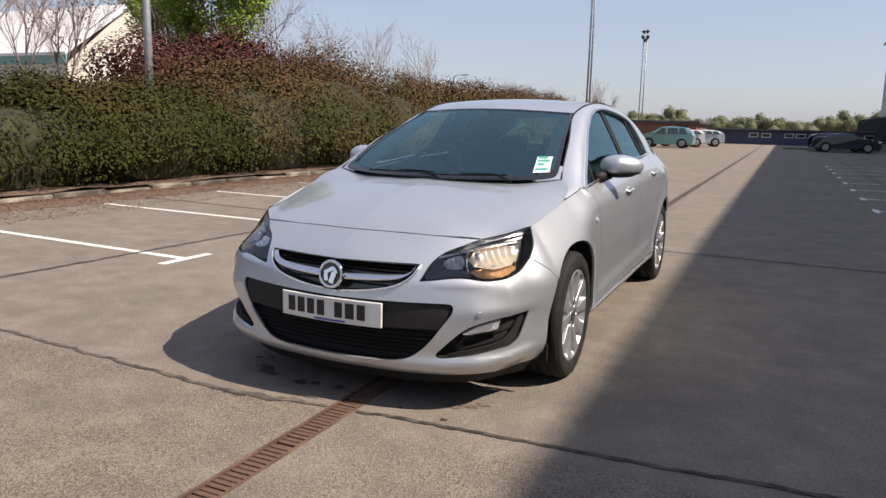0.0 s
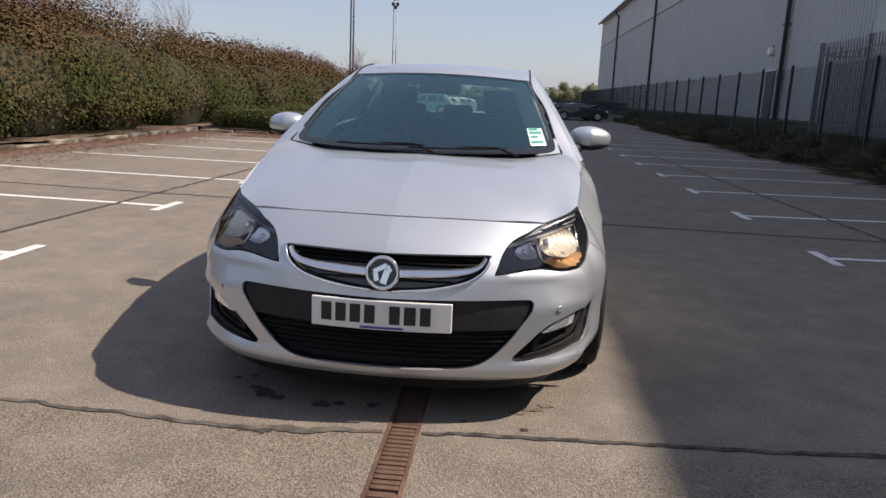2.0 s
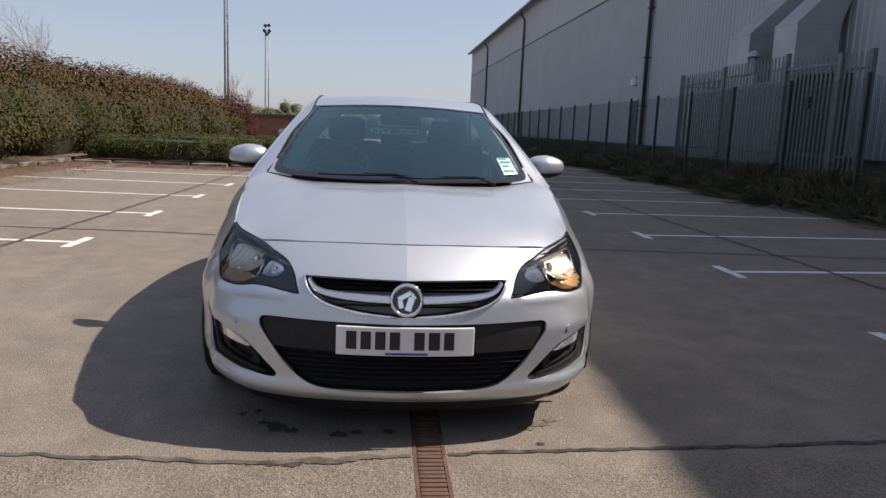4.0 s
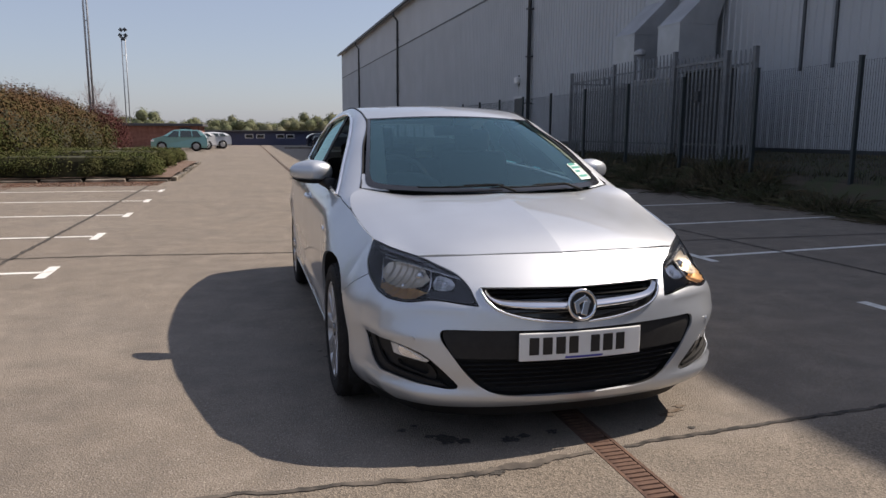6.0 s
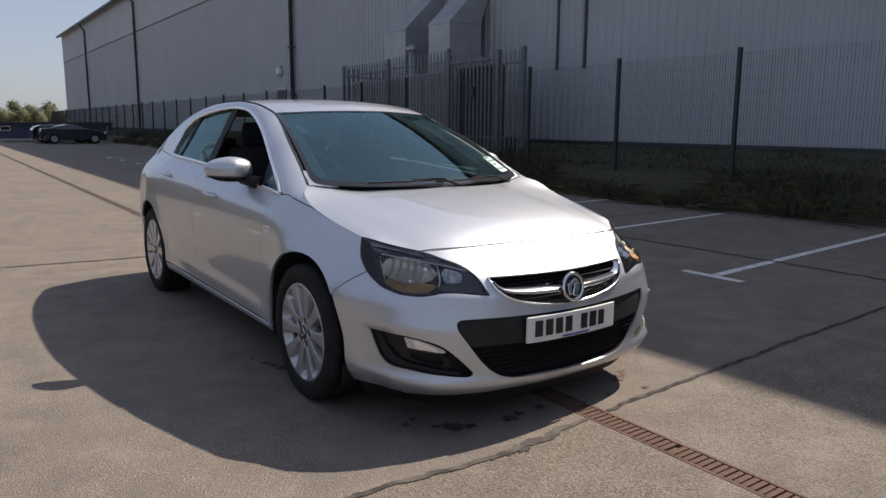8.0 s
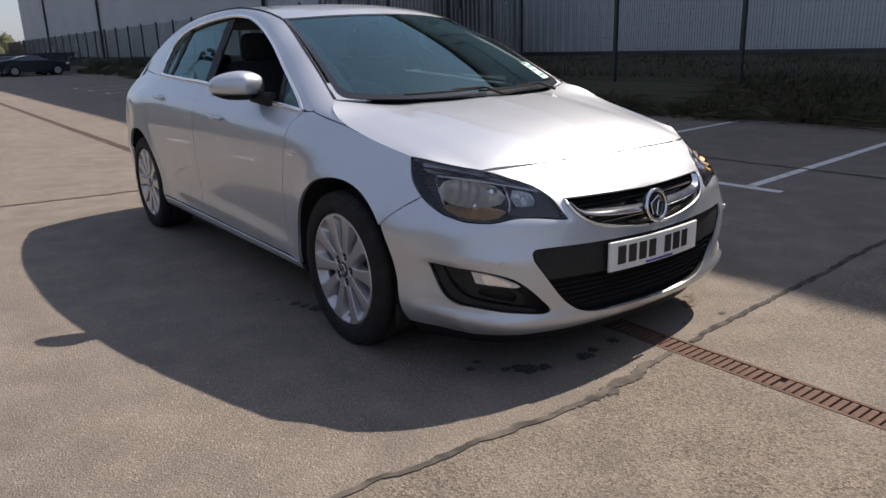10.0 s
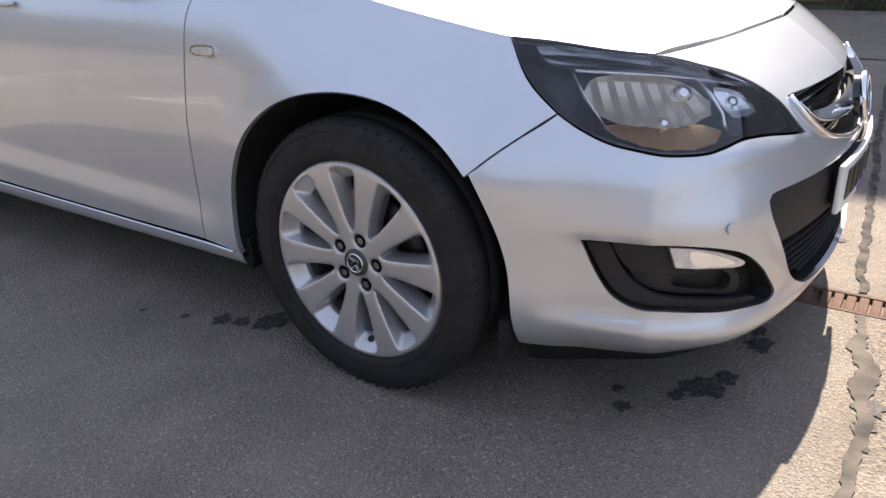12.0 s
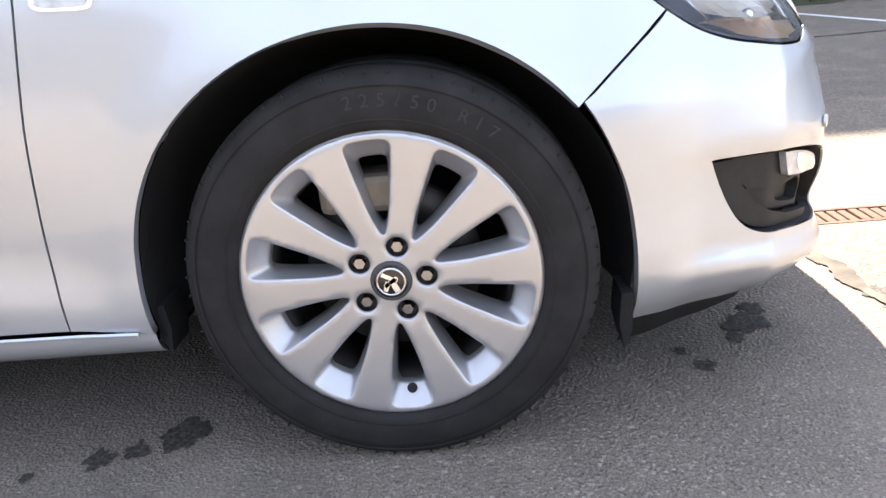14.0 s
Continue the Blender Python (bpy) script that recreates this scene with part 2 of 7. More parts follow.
M = {
    "ground": ground_material(),
    "tar": mat("joint_tar", (0.027, 0.024, 0.021), 0.9, scale=16, second=(0.105, 0.09, 0.074), ratio=(0.40, 0.68), bump=0.5, bump_scale=90),
    # Lighter, browner copy of the tar for the joint's west stretch.
    "tar_pale": mat("pale_joint_tar", (0.040, 0.035, 0.030), 0.9, scale=11, second=(0.128, 0.109, 0.089), ratio=(0.36, 0.62), bump=0.5, bump_scale=90),
    "mud": mat("dried_mud", (0.115, 0.078, 0.05), 0.9, scale=40, second=(0.17, 0.14, 0.11)),
    "rust": mat("rusty_iron", (0.085, 0.046, 0.032), 0.85, 0.0, scale=9, second=(0.165, 0.092, 0.06), bump=0.6, bump_scale=200),
    # Near-black: the shade of hollows and the underside put into the colour.
    "dark": mat("shade_black", (0.006, 0.006, 0.006), 0.9, spec=0.1),
    "line": mat("road_paint", (0.72, 0.71, 0.67), 0.75, scale=9, second=(0.4, 0.38, 0.34), ratio=(0.5, 0.8), bump=0.4, bump_scale=150),
    "wet": mat("oil_stain", (0.022, 0.020, 0.018), 0.75, scale=170, second=(0.10, 0.088, 0.074), ratio=(0.42, 0.66)),
    "kerb": mat("concrete_kerb", (0.30, 0.265, 0.215), 0.9, scale=6, second=(0.11, 0.092, 0.07), ratio=(0.35, 0.6), object_tint=0.6, bump=0.6, bump_scale=80),
    "soil": mat("leaf_litter_soil", (0.11, 0.07, 0.05), 0.95, scale=12, second=(0.2, 0.135, 0.095), bump=0.8, bump_scale=60),
    "litter": mat("dry_leaves", (0.12, 0.06, 0.04), 0.9, scale=4, second=(0.20, 0.115, 0.075), random_tint=0.4),
    "grass": mat("rough_grass", (0.05, 0.056, 0.024), 0.9, scale=1.2, second=(0.10, 0.078, 0.045), random_tint=0.4),
    "bank": mat("weedy_bank_soil", (0.060, 0.047, 0.033), 0.95, scale=3, second=(0.045, 0.056, 0.022), bump=0.8, bump_scale=30),
    "leaf_green": mat("evergreen_leaf", (0.037, 0.045, 0.012), 0.85, scale=0.9, second=(0.060, 0.050, 0.018), spec=0.08, random_tint=0.16),
    "leaf_mixed": mat("bronze_green_leaf", (0.049, 0.058, 0.018), 0.85, scale=0.7, second=(0.098, 0.060, 0.031), spec=0.10, random_tint=0.2, ratio=(0.36, 0.60)),
    "leaf_red": mat("purple_leaf", (0.068, 0.024, 0.025), 0.85, scale=1.5, second=(0.10, 0.04, 0.034), spec=0.08, random_tint=0.25),
    # Rust again, darker and greyer: the far drain's look put into the colour.
    "dulled_rust": mat("dulled_rusty_iron", (0.075, 0.055, 0.043), 0.9, scale=8, second=(0.12, 0.09, 0.07), bump=0.4, bump_scale=150),
    "far_glass": mat("dull_car_glass", (0.035, 0.048, 0.05), 0.1, vary=0.1, coat=0.5),
    "leaf_bright": mat("spring_leaf", (0.18, 0.27, 0.035), 0.75, scale=1.0, second=(0.26, 0.33, 0.06), spec=0.15, random_tint=0.35),
    # Skyline leaves: distance haze put in as a paler, greyer green.
    "leaf_hazed": mat("haze_paled_foliage", (0.14, 0.155, 0.085), 0.95, scale=0.2, second=(0.20, 0.195, 0.125), random_tint=0.06, spec=0.05),
    "leaf_box": mat("clipped_leaf", (0.06, 0.072, 0.024), 0.85, scale=2.0, second=(0.10, 0.098, 0.04), spec=0.08, random_tint=0.25),
    "bark": mat("grey_bark", (0.16, 0.125, 0.1), 0.9, scale=10, second=(0.09, 0.07, 0.06), bump=0.5),
    "twig": mat("bare_twigs", (0.29, 0.225, 0.21), 0.9, scale=3, second=(0.19, 0.135, 0.13)),
    "clad": mat("grey_steel_cladding", (0.40, 0.415, 0.43), 0.5, 0.0, vary=0.05, scale=0.4, bump=0.02),
    "clad_top": mat("pale_steel_cladding", (0.47, 0.48, 0.49), 0.5, 0.0, vary=0.04, scale=0.4),
    "trim_dark": mat("dark_grey_trim", (0.045, 0.05, 0.055), 0.5, vary=0.1),
    "duct": mat("galvanised_duct", (0.38, 0.39, 0.40), 0.42, 0.35, vary=0.08, scale=2.0),
    "fence": mat("dark_green_coated_steel", (0.022, 0.032, 0.035), 0.5, vary=0.15),
    "palisade": mat("galvanised_palisade", (0.17, 0.18, 0.19), 0.55, 0.3, vary=0.12, scale=6),
    "mast": mat("galvanised_mast", (0.33, 0.34, 0.35), 0.5, 0.5, vary=0.1),
    "brick": mat("red_brick", (0.2, 0.085, 0.06), 0.9, scale=4, second=(0.26, 0.12, 0.09), bump=0.4),
    "navy": mat("navy_cladding", (0.055, 0.065, 0.12), 0.6, vary=0.1),
    "white": mat("white_paint", (0.78, 0.78, 0.76), 0.5, vary=0.04),
    "cream": mat("cream_render", (0.62, 0.58, 0.5), 0.85, vary=0.06, scale=0.5),
    "teal_trim": mat("teal_trim", (0.16, 0.3, 0.27), 0.5),
    "shed_roof": mat("pale_sheet_roof", (0.66, 0.66, 0.65), 0.6, vary=0.06, scale=0.4),
    "roof_dark": mat("dark_roof", (0.07, 0.07, 0.075), 0.8, vary=0.12),
    # car
    "paint": paint_material("silver_metallic_paint", (0.585, 0.612, 0.645), 0.73, 0.43),
    "black": mat("black_plastic", (0.011, 0.011, 0.0115), 0.6, vary=0.12, scale=30, bump=0.15, bump_scale=300, spec=0.3),
    "pocket_grey": mat("charcoal_plastic", (0.023, 0.022, 0.0215), 0.6, vary=0.12, scale=30, bump=0.15, bump_scale=300, spec=0.3),
    "gloss_black": mat("gloss_black_plastic", (0.012, 0.012, 0.013), 0.18, vary=0.1, coat=0.5),
    "satin": mat("bright_trim", (0.93, 0.93, 0.94), 0.16, 0.95, vary=0.02),
    "lamp_grey": mat("clear_grey_lamp", (0.62, 0.63, 0.64), 0.22, 0.4, vary=0.12, scale=60, bump=0.4, bump_scale=120),
    "chrome": mat("chrome", (0.82, 0.82, 0.83), 0.07, 1.0, vary=0.02),
    "rubber": mat("tyre_rubber", (0.019, 0.018, 0.0175), 0.8, vary=0.2, scale=18, bump=0.2, bump_scale=250, spec=0.3),
    "alloy": mat("silver_alloy", (0.54, 0.54, 0.55), 0.38, 0.75, vary=0.03, scale=5, coat=0.6),
    # Barrel and bolt wells coloured dark so the wheel's gaps look black.
    "barrel": mat("dark_recess_alloy", (0.075, 0.07, 0.067), 0.6, 0.5, vary=0.2, scale=25),
    "liner": mat("arch_liner_plastic", (0.013, 0.013, 0.013), 0.8, vary=0.25, scale=12, bump=0.2, bump_scale=180, spec=0.3),
    "disc": mat("brake_disc_steel", (0.07, 0.064, 0.06), 0.5, 0.7, vary=0.15, scale=20),
    "caliper": mat("cast_caliper", (0.24, 0.20, 0.15), 0.6, 0.4, vary=0.2, scale=20),
    "nut": mat("dark_chrome", (0.36, 0.36, 0.38), 0.22, 1.0, vary=0.08),
    # Pale bluish grey: the lens's sky reflection put into the brow's colour.
    "lamp_brow": mat("lamp_brow_sky_grey", (0.40, 0.41, 0.44), 0.26, 0.75, vary=0.12, scale=18),
    "cloth": mat("dark_seat_cloth", (0.025, 0.026, 0.03), 0.9, vary=0.2, scale=40, bump=0.3, bump_scale=400),
    "dash": mat("dashboard_plastic", (0.085, 0.086, 0.088), 0.65, vary=0.1, scale=20),
    "lining": mat("pale_headlining", (0.50, 0.49, 0.46), 0.9, vary=0.05),
    "plate": mat("plate_white", (0.74, 0.74, 0.72), 0.4, vary=0.03, coat=0.3),
    "plate_ink": mat("plate_black", (0.014, 0.014, 0.015), 0.45),
    "blue_ink": mat("blue_print", (0.04, 0.05, 0.3), 0.5),
    "sticker": mat("sticker_white_green", (0.72, 0.82, 0.78), 0.5, vary=0.04),
    "green_ink": mat("green_print", (0.06, 0.32, 0.25), 0.5),
    "reflector": mat("lamp_reflector", (0.93, 0.93, 0.94), 0.25, 0.8, vary=0.05, scale=30),
    # Warm tint: the mirrored glow of sunlit surroundings put into the bowl's colour.
    "warm_reflector": mat("glow_warmed_reflector", (0.74, 0.66, 0.54), 0.26, 0.55, vary=0.06, scale=30),
    # Amber: the indicator bulb's mirrored glow put into the bowl's colour.
    "amber": mat("amber_glow_reflector", (0.74, 0.46, 0.21), 0.28, 0.5, vary=0.1),
    "lamp_bezel": mat("lamp_bezel_dark", (0.045, 0.046, 0.052), 0.28, 0.5, vary=0.1),
    "lamp_shell": mat("lamp_shell_grey", (0.02, 0.02, 0.024), 0.2, 0.5, vary=0.15, scale=14, bump=0.3, bump_scale=70),
    "red_lens": mat("red_tail_lens", (0.3, 0.012, 0.012), 0.2, coat=1.0),
    "glass": glass_material("windscreen_glass", (0.70, 0.87, 0.82), 0.78, shine=(0.64, 0.98, 1.0)),
    "glass_side": glass_material("tinted_side_glass", (0.32, 0.38, 0.37), 0.25),
    "glass_rear": glass_material("rear_glass", (0.72, 0.82, 0.79)),
    "lens": glass_material("clear_lens", (0.95, 0.955, 0.96), 0.0, shine=(1.0, 1.0, 1.0)),
    "wiper": mat("wiper_rubber", (0.006, 0.006, 0.006), 0.7, spec=0.15),
    "teal_paint": paint_material("teal_paint", (0.17, 0.36, 0.35), 0.4, 0.35),
    "navy_paint": paint_material("dark_blue_paint", (0.018, 0.022, 0.035), 0.3, 0.3),
    "white_car": paint_material("white_car_paint", (0.7, 0.7, 0.7), 0.0, 0.35),
}


def flush_tips(m, low, high, amount):
    """Bronze young growth towards the top of a bush: the height adds to the leaf colour's mix."""
    nt = m.node_tree
    mix = next(n for n in nt.nodes if n.bl_idname == "ShaderNodeMix")
    ramp = next(n for n in nt.nodes if n.bl_idname == "ShaderNodeMapRange" and n.outputs[0].links[0].to_node == mix)
    co = next(n for n in nt.nodes if n.bl_idname == "ShaderNodeTexCoord")
    sep, rise, total = nt.nodes.new("ShaderNodeSeparateXYZ"), nt.nodes.new("ShaderNodeMapRange"), nt.nodes.new("ShaderNodeMath")
    nt.links.new(co.outputs["Object"], sep.inputs[0])
    rise.inputs[1].default_value, rise.inputs[2].default_value = low, high
    rise.inputs[3].default_value, rise.inputs[4].default_value = -amount, amount
    nt.links.new(sep.outputs[2], rise.inputs[0])
    total.operation, total.use_clamp = "ADD", True
    nt.links.new(ramp.outputs[0], total.inputs[0])
    nt.links.new(rise.outputs[0], total.inputs[1])
    nt.links.new(total.outputs[0], mix.inputs[0])


flush_tips(M["leaf_mixed"], 0.8, 2.3, 0.55)
flush_tips(M["leaf_green"], 0.5, 1.6, 0.45)


# ---- building helpers ----
def part(name, bm, material, parent=None, label="", smooth=False):
    me = bpy.data.meshes.new(name)
    bm.to_mesh(me)
    bm.free()
    me.materials.append(material)
    if smooth:
        me.polygons.foreach_set("use_smooth", [True] * len(me.polygons))
    ob = new(name, me)
    ob.parent = parent
    return tagged(ob, label)


def arrays(name, verts, faces, material, parent=None, label="", smooth=False):
    """One mesh object from vertex and face arrays."""
    me = bpy.data.meshes.new(name)
    me.from_pydata([tuple(v) for v in verts], [], [tuple(f) for f in faces])
    me.update()
    me.materials.append(material)
    if smooth:
        me.polygons.foreach_set("use_smooth", [True] * len(me.polygons))
    ob = new(name, me)
    ob.parent = parent
    return tagged(ob, label)


def thing(name, label, category, group="", at=(0, 0, 0)):
    ob = new(name)
    ob.empty_display_size = 0.1
    ob.location = at
    return tagged(ob, label, category, group)


def box(bm, lo, hi, bevel=0.0, turn=None):
    """A box from corner to corner, its edges bevelled, added to bm."""
    c = [(a + b) / 2 for a, b in zip(lo, hi)]
    m = Matrix.Translation(c) @ (turn or Matrix()) @ Matrix.Diagonal([max(1e-4, abs(b - a)) for a, b in zip(lo, hi)] + [1])
    made = bmesh.ops.create_cube(bm, size=1, matrix=m)
    if bevel:
        edges = list({e for v in made["verts"] for e in v.link_edges})
        bmesh.ops.bevel(bm, geom=edges, offset=bevel, segments=2, affect="EDGES", profile=0.5)
    return bm


def boxed(*args, **kw):
    return box(bmesh.new(), *args, **kw)


def tube(bm, points, radii, sides=8, caps=True):
    """A round tube along points with a radius at each."""
    rings = []
    pts = [Vector(p) for p in points]
    for i, p in enumerate(pts):
        d = (pts[min(i + 1, len(pts) - 1)] - pts[max(i - 1, 0)]).normalized()
        a = d.orthogonal().normalized() if i == 0 else (a - d * a.dot(d)).normalized()
        b = d.cross(a)
        r = radii[i] if isinstance(radii, (list, tuple)) else radii
        rings.append([bm.verts.new(p + r * (math.cos(k) * a + math.sin(k) * b)) for k in [2 * math.pi * j / sides for j in range(sides)]])
    for r0, r1 in zip(rings, rings[1:]):
        for j in range(sides):
            bm.faces.new((r0[j], r0[(j + 1) % sides], r1[(j + 1) % sides], r1[j]))
    if caps:
        bm.faces.new(rings[0][::-1])
        bm.faces.new(rings[-1])
    return bm


def lathe(profile, axis_at, material, name, parent, sides=64, label="", smooth=True, closed=False):
    """A ring or disc turned about an axis along x; profile is (x, radius) pairs."""
    verts, faces, n = [], [], len(profile)
    for k in range(sides):
        a = 2 * math.pi * k / sides
        for px, r in profile:
            verts.append((axis_at[0] + px, axis_at[1] + r * math.cos(a), axis_at[2] + r * math.sin(a)))
    for k in range(sides):
        k2 = (k + 1) % sides
        for i in range(n if closed else n - 1):
            j = (i + 1) % n
            faces.append((k * n + i, k * n + j, k2 * n + j, k2 * n + i))
    return arrays(name, verts, faces, material, parent, label, smooth)


def curve(*pairs):
    """A smooth function through (t, value) pairs, flat beyond its ends."""
    xs, ys = np.array([p[0] for p in pairs], float), np.array([p[1] for p in pairs], float)
    d = np.diff(ys) / np.diff(xs)
    m = np.concatenate(([d[0]], np.where(d[:-1] * d[1:] > 0, 2 * d[:-1] * d[1:] / np.where(d[:-1] + d[1:] == 0, 1, d[:-1] + d[1:]), 0), [d[-1]]))

    def f(t):
        t = np.clip(np.asarray(t, float), xs[0], xs[-1])
        i = np.clip(np.searchsorted(xs, t) - 1, 0, len(xs) - 2)
        h = xs[i + 1] - xs[i]
        s = (t - xs[i]) / h
        return ys[i] * (1 + 2 * s) * (1 - s) ** 2 + m[i] * h * s * (1 - s) ** 2 + ys[i + 1] * s * s * (3 - 2 * s) + m[i + 1] * h * s * s * (s - 1)
    return f


def leaves(rng, centres, size, upright=0.3, spread=0.35, lie=None):
    """Folded leaf quads at the given centres: arrays of vertices and faces."""
    n = len(centres)
    d = rng.normal(size=(n, 3))
    d[:, 2] = d[:, 2] * 0.6 + upright
    d /= np.linalg.norm(d, axis=1)[:, None]
    flat = rng.normal(size=(n, 3))
    if lie is not None:
        flat = lie + rng.normal(size=(n, 3)) * 0.22
        d = d - flat * (np.sum(d * flat, 1) / np.sum(flat * flat, 1))[:, None]
        d /= np.linalg.norm(d, axis=1)[:, None] + 1e-9
    s = np.cross(d, flat)
    s /= np.linalg.norm(s, axis=1)[:, None] + 1e-9
    ln = (size * (0.7 + 0.6 * rng.random(n)))[:, None]
    v = np.stack([centres - d * ln * 0.5, centres + s * ln * spread, centres + d * ln * 0.5, centres - s * ln * spread], 1).reshape(-1, 3)
    f = np.arange(4 * n).reshape(-1, 4)
    return v, f


# ---- ground ----
DRAIN = (0.04, 0.165)


def build_ground():
    """One sheet to the horizon, with the drain's channel let into it and a bank rising to the east."""
    bank = curve((7.5, 0.0), (7.9, 0.14), (8.3, 0.40), (9.2, 0.66), (10.9, 0.80), (14, 0.8), (40, 0.4))
    xs = [-1500, -200, -60, -20, -8.0, -3, DRAIN[0], DRAIN[0], DRAIN[1], DRAIN[1], 3, 7.4, 7.6, 7.75, 7.9, 8.1, 8.3, 8.7, 9.2, 10, 10.9, 14, 40, 200, 1500]
    ys = [-1500, -200, -60, -20, -6, 0, 6, 12, 18, 24, 30, 36, 43, 52, 60, 80, 110, 160, 300, 1500]
    verts, faces = [], []
    for j, y in enumerate(ys):
        fade = 1.0 if y < 60 else max(0.0, 1 - (y - 60) / 40)
        for i, x in enumerate(xs):
            z = float(bank(x)) * fade if 7.5 < x < 200 else 0.0
            if 7.55 < x < 8.3:
                z += 0.05 * noise.noise((x * 2, y * 0.7, 3))
            if i in (7, 8):
                z = -0.07
            verts.append((x, y, z))
    n = len(xs)
    for j in range(len(ys) - 1):
        for i in range(n - 1):
            faces.append((j * n + i, j * n + i + 1, (j + 1) * n + i + 1, (j + 1) * n + i))
    tagged(arrays("ground", verts, faces, M["ground"]), "worn grey-brown asphalt concrete of an open car park", "ground", kind="structure")


build_ground()


def strip(bm, pts, width, z, rng, rag=0.4, cross=None):
    """A flat ragged band along plan points."""
    dense = []
    for (x0, y0), (x1, y1) in zip(pts, pts[1:]):
        n = max(2, int(math.hypot(x1 - x0, y1 - y0) / (0.015 if abs(x0) < 4 and abs(x1) < 4 else 0.04)))
        dense += [(x0 + (x1 - x0) * k / n, y0 + (y1 - y0) * k / n) for k in range(n)]
    dense.append(pts[-1])
    left, right = [], []
    for i, (x, y) in enumerate(dense):
        x1, y1 = dense[min(i + 1, len(dense) - 1)]
        x0, y0 = dense[max(i - 1, 0)]
        l = math.hypot(x1 - x0, y1 - y0) or 1
        nx, ny = -(y1 - y0) / l, (x1 - x0) / l
        w = width(i / len(dense)) if callable(width) else width
        n1, n2, n3 = [noise.noise((x * 9 + k * 31, y * 9, k * 7.0)) + 0.5 * noise.noise((x * 31, y * 31 + k * 5, k)) for k in (1, 2, 3)]
        n1, n2 = n1 + 0.4 * noise.noise((x * 70, y * 70, 1.5)), n2 + 0.4 * noise.noise((x * 70, y * 70, 9.5))
        a, b = w / 2 * max(0.15, 1 + rag * n1), w / 2 * max(0.15, 1 + rag * n2)
        wob = rag * 0.025 * n3
        left.append(bm.verts.new((x + nx * (a + wob), y + ny * (a + wob), z)))
        right.append(bm.verts.new((x - nx * (b - wob), y - ny * (b - wob), z)))
    for i in range(len(dense) - 1):
        bm.faces.new((right[i], right[i + 1], left[i + 1], left[i]))
    return bm


def joint(pts, width, label, rag=0.6, material="tar"):
    rng = random.Random(len(pts) * 7 + int(abs(pts[0][0]) * 10))
    tagged(part("tar_joint", strip(bmesh.new(), pts, width, 0.004, rng, rag), M[material]), label, "joint", kind="structure")


joint([(-30, -0.6), (-8, -0.8), (-3.2, -0.84), (-2.3, -0.87), (-1.5, -0.93), (-0.95, -0.97), (-0.52, -1.0), (-0.25, -0.975), (0.03, -0.93)], lambda k: 0.026 + 0.022 * math.exp(-((k - 0.975) / 0.012) ** 2), "paler brownish tar joint across the drive", 0.75, "tar_pale")
joint([(0.175, -0.93), (0.3, -0.91), (0.7, -0.885), (1.2, -0.855), (1.9, -0.805), (3.2, -0.74), (7.4, -0.6)], 0.026, "cracked black tar joint across the drive")
joint([(-7.6, 4.75), (-3.6, 4.43), (-2.6, 4.4), (-0.9, 4.19), (0.03, 4.14)], 0.04, "tar joint across the parking bays")
joint([(0.175, 4.12), (3.2, 4.0), (7.4, 3.9)], 0.03, "tar joint across the parking bays")
joint([(-3.62, -25), (-3.6, 0), (-3.5, 4.2), (-3.45, 8), (-3.42, 13), (-3.4, 15.7)], 0.05, "tar joint along the parking bays")
joint([(4.3, -20), (4.28, 1.8), (4.16, 6.9), (4.0, 13), (3.9, 40)], 0.045, "tar joint along the parking bays")


# ---- drainage channel ----
def build_drain():
    x0, x1 = DRAIN
    whole = thing("drainage_channel", "long rusty cast-iron slotted drain let into the asphalt", "drain", at=(0, 0, 0))
    whole["kind"] = "structure"
    frames, bars = bmesh.new(), bmesh.new()
    for x in (x0, x1 - 0.014):
        box(frames, (x, -40, -0.03), (x + 0.014, 0.6, 0.002))
    part("channel_frame", frames, M["rust"], whole)
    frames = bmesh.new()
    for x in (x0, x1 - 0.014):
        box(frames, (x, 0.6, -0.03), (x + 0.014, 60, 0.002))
    part("channel_frame", frames, M["dulled_rust"], whole)
    part("silt", boxed((x0 + 0.014, -40, -0.05), (x1 - 0.014, 60, -0.012)), M["soil"], whole, "brown silt in the channel")
    bar = bmesh.new()
    box(bar, (x0 + 0.015, -0.0118, -0.026), (x1 - 0.015, 0.0118, 0.001), bevel=0.003)
    me = bpy.data.meshes.new("grate_bar")
    bar.to_mesh(me)
    bar.free()
    me.materials.append(M["rust"])
    rng = random.Random(5)
    y, n = -4.4, 0
    while n < 150:
        ob = new("grate_bar", me)
        ob.parent = whole
        ob.location = (0, y, -0.002 * rng.random())
        y += 0.031 if (n + 1) % 16 else 0.05
        n += 1
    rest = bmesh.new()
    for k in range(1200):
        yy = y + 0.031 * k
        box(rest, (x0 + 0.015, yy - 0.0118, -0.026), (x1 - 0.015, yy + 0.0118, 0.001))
    tagged(part("far_grate_bars", rest, M["dulled_rust"], whole), kind="stuff")


# ---- painted bays ----
def bay_marks(name, x_tip, x_end, first, step, count, slant, label):
    sign = 1 if x_end > x_tip else -1
    for k in range(count):
        y = first + step * k
        rng = random.Random(k + int(x_tip * 10))
        bm = bmesh.new()
        strip(bm, [(x_tip + sign * 0.05, y - 0.29), (x_tip + sign * 0.05, y + 0.29)], 0.095, 0.0035, rng, 0.06)
        strip(bm, [(x_tip + sign * 0.101, y), (x_end, y + abs(x_end - x_tip) * slant)], 0.085, 0.0035, rng, 0.07)
        tagged(part(name, bm, M["line"]), label, "bay line", "parking bay lines", "structure")


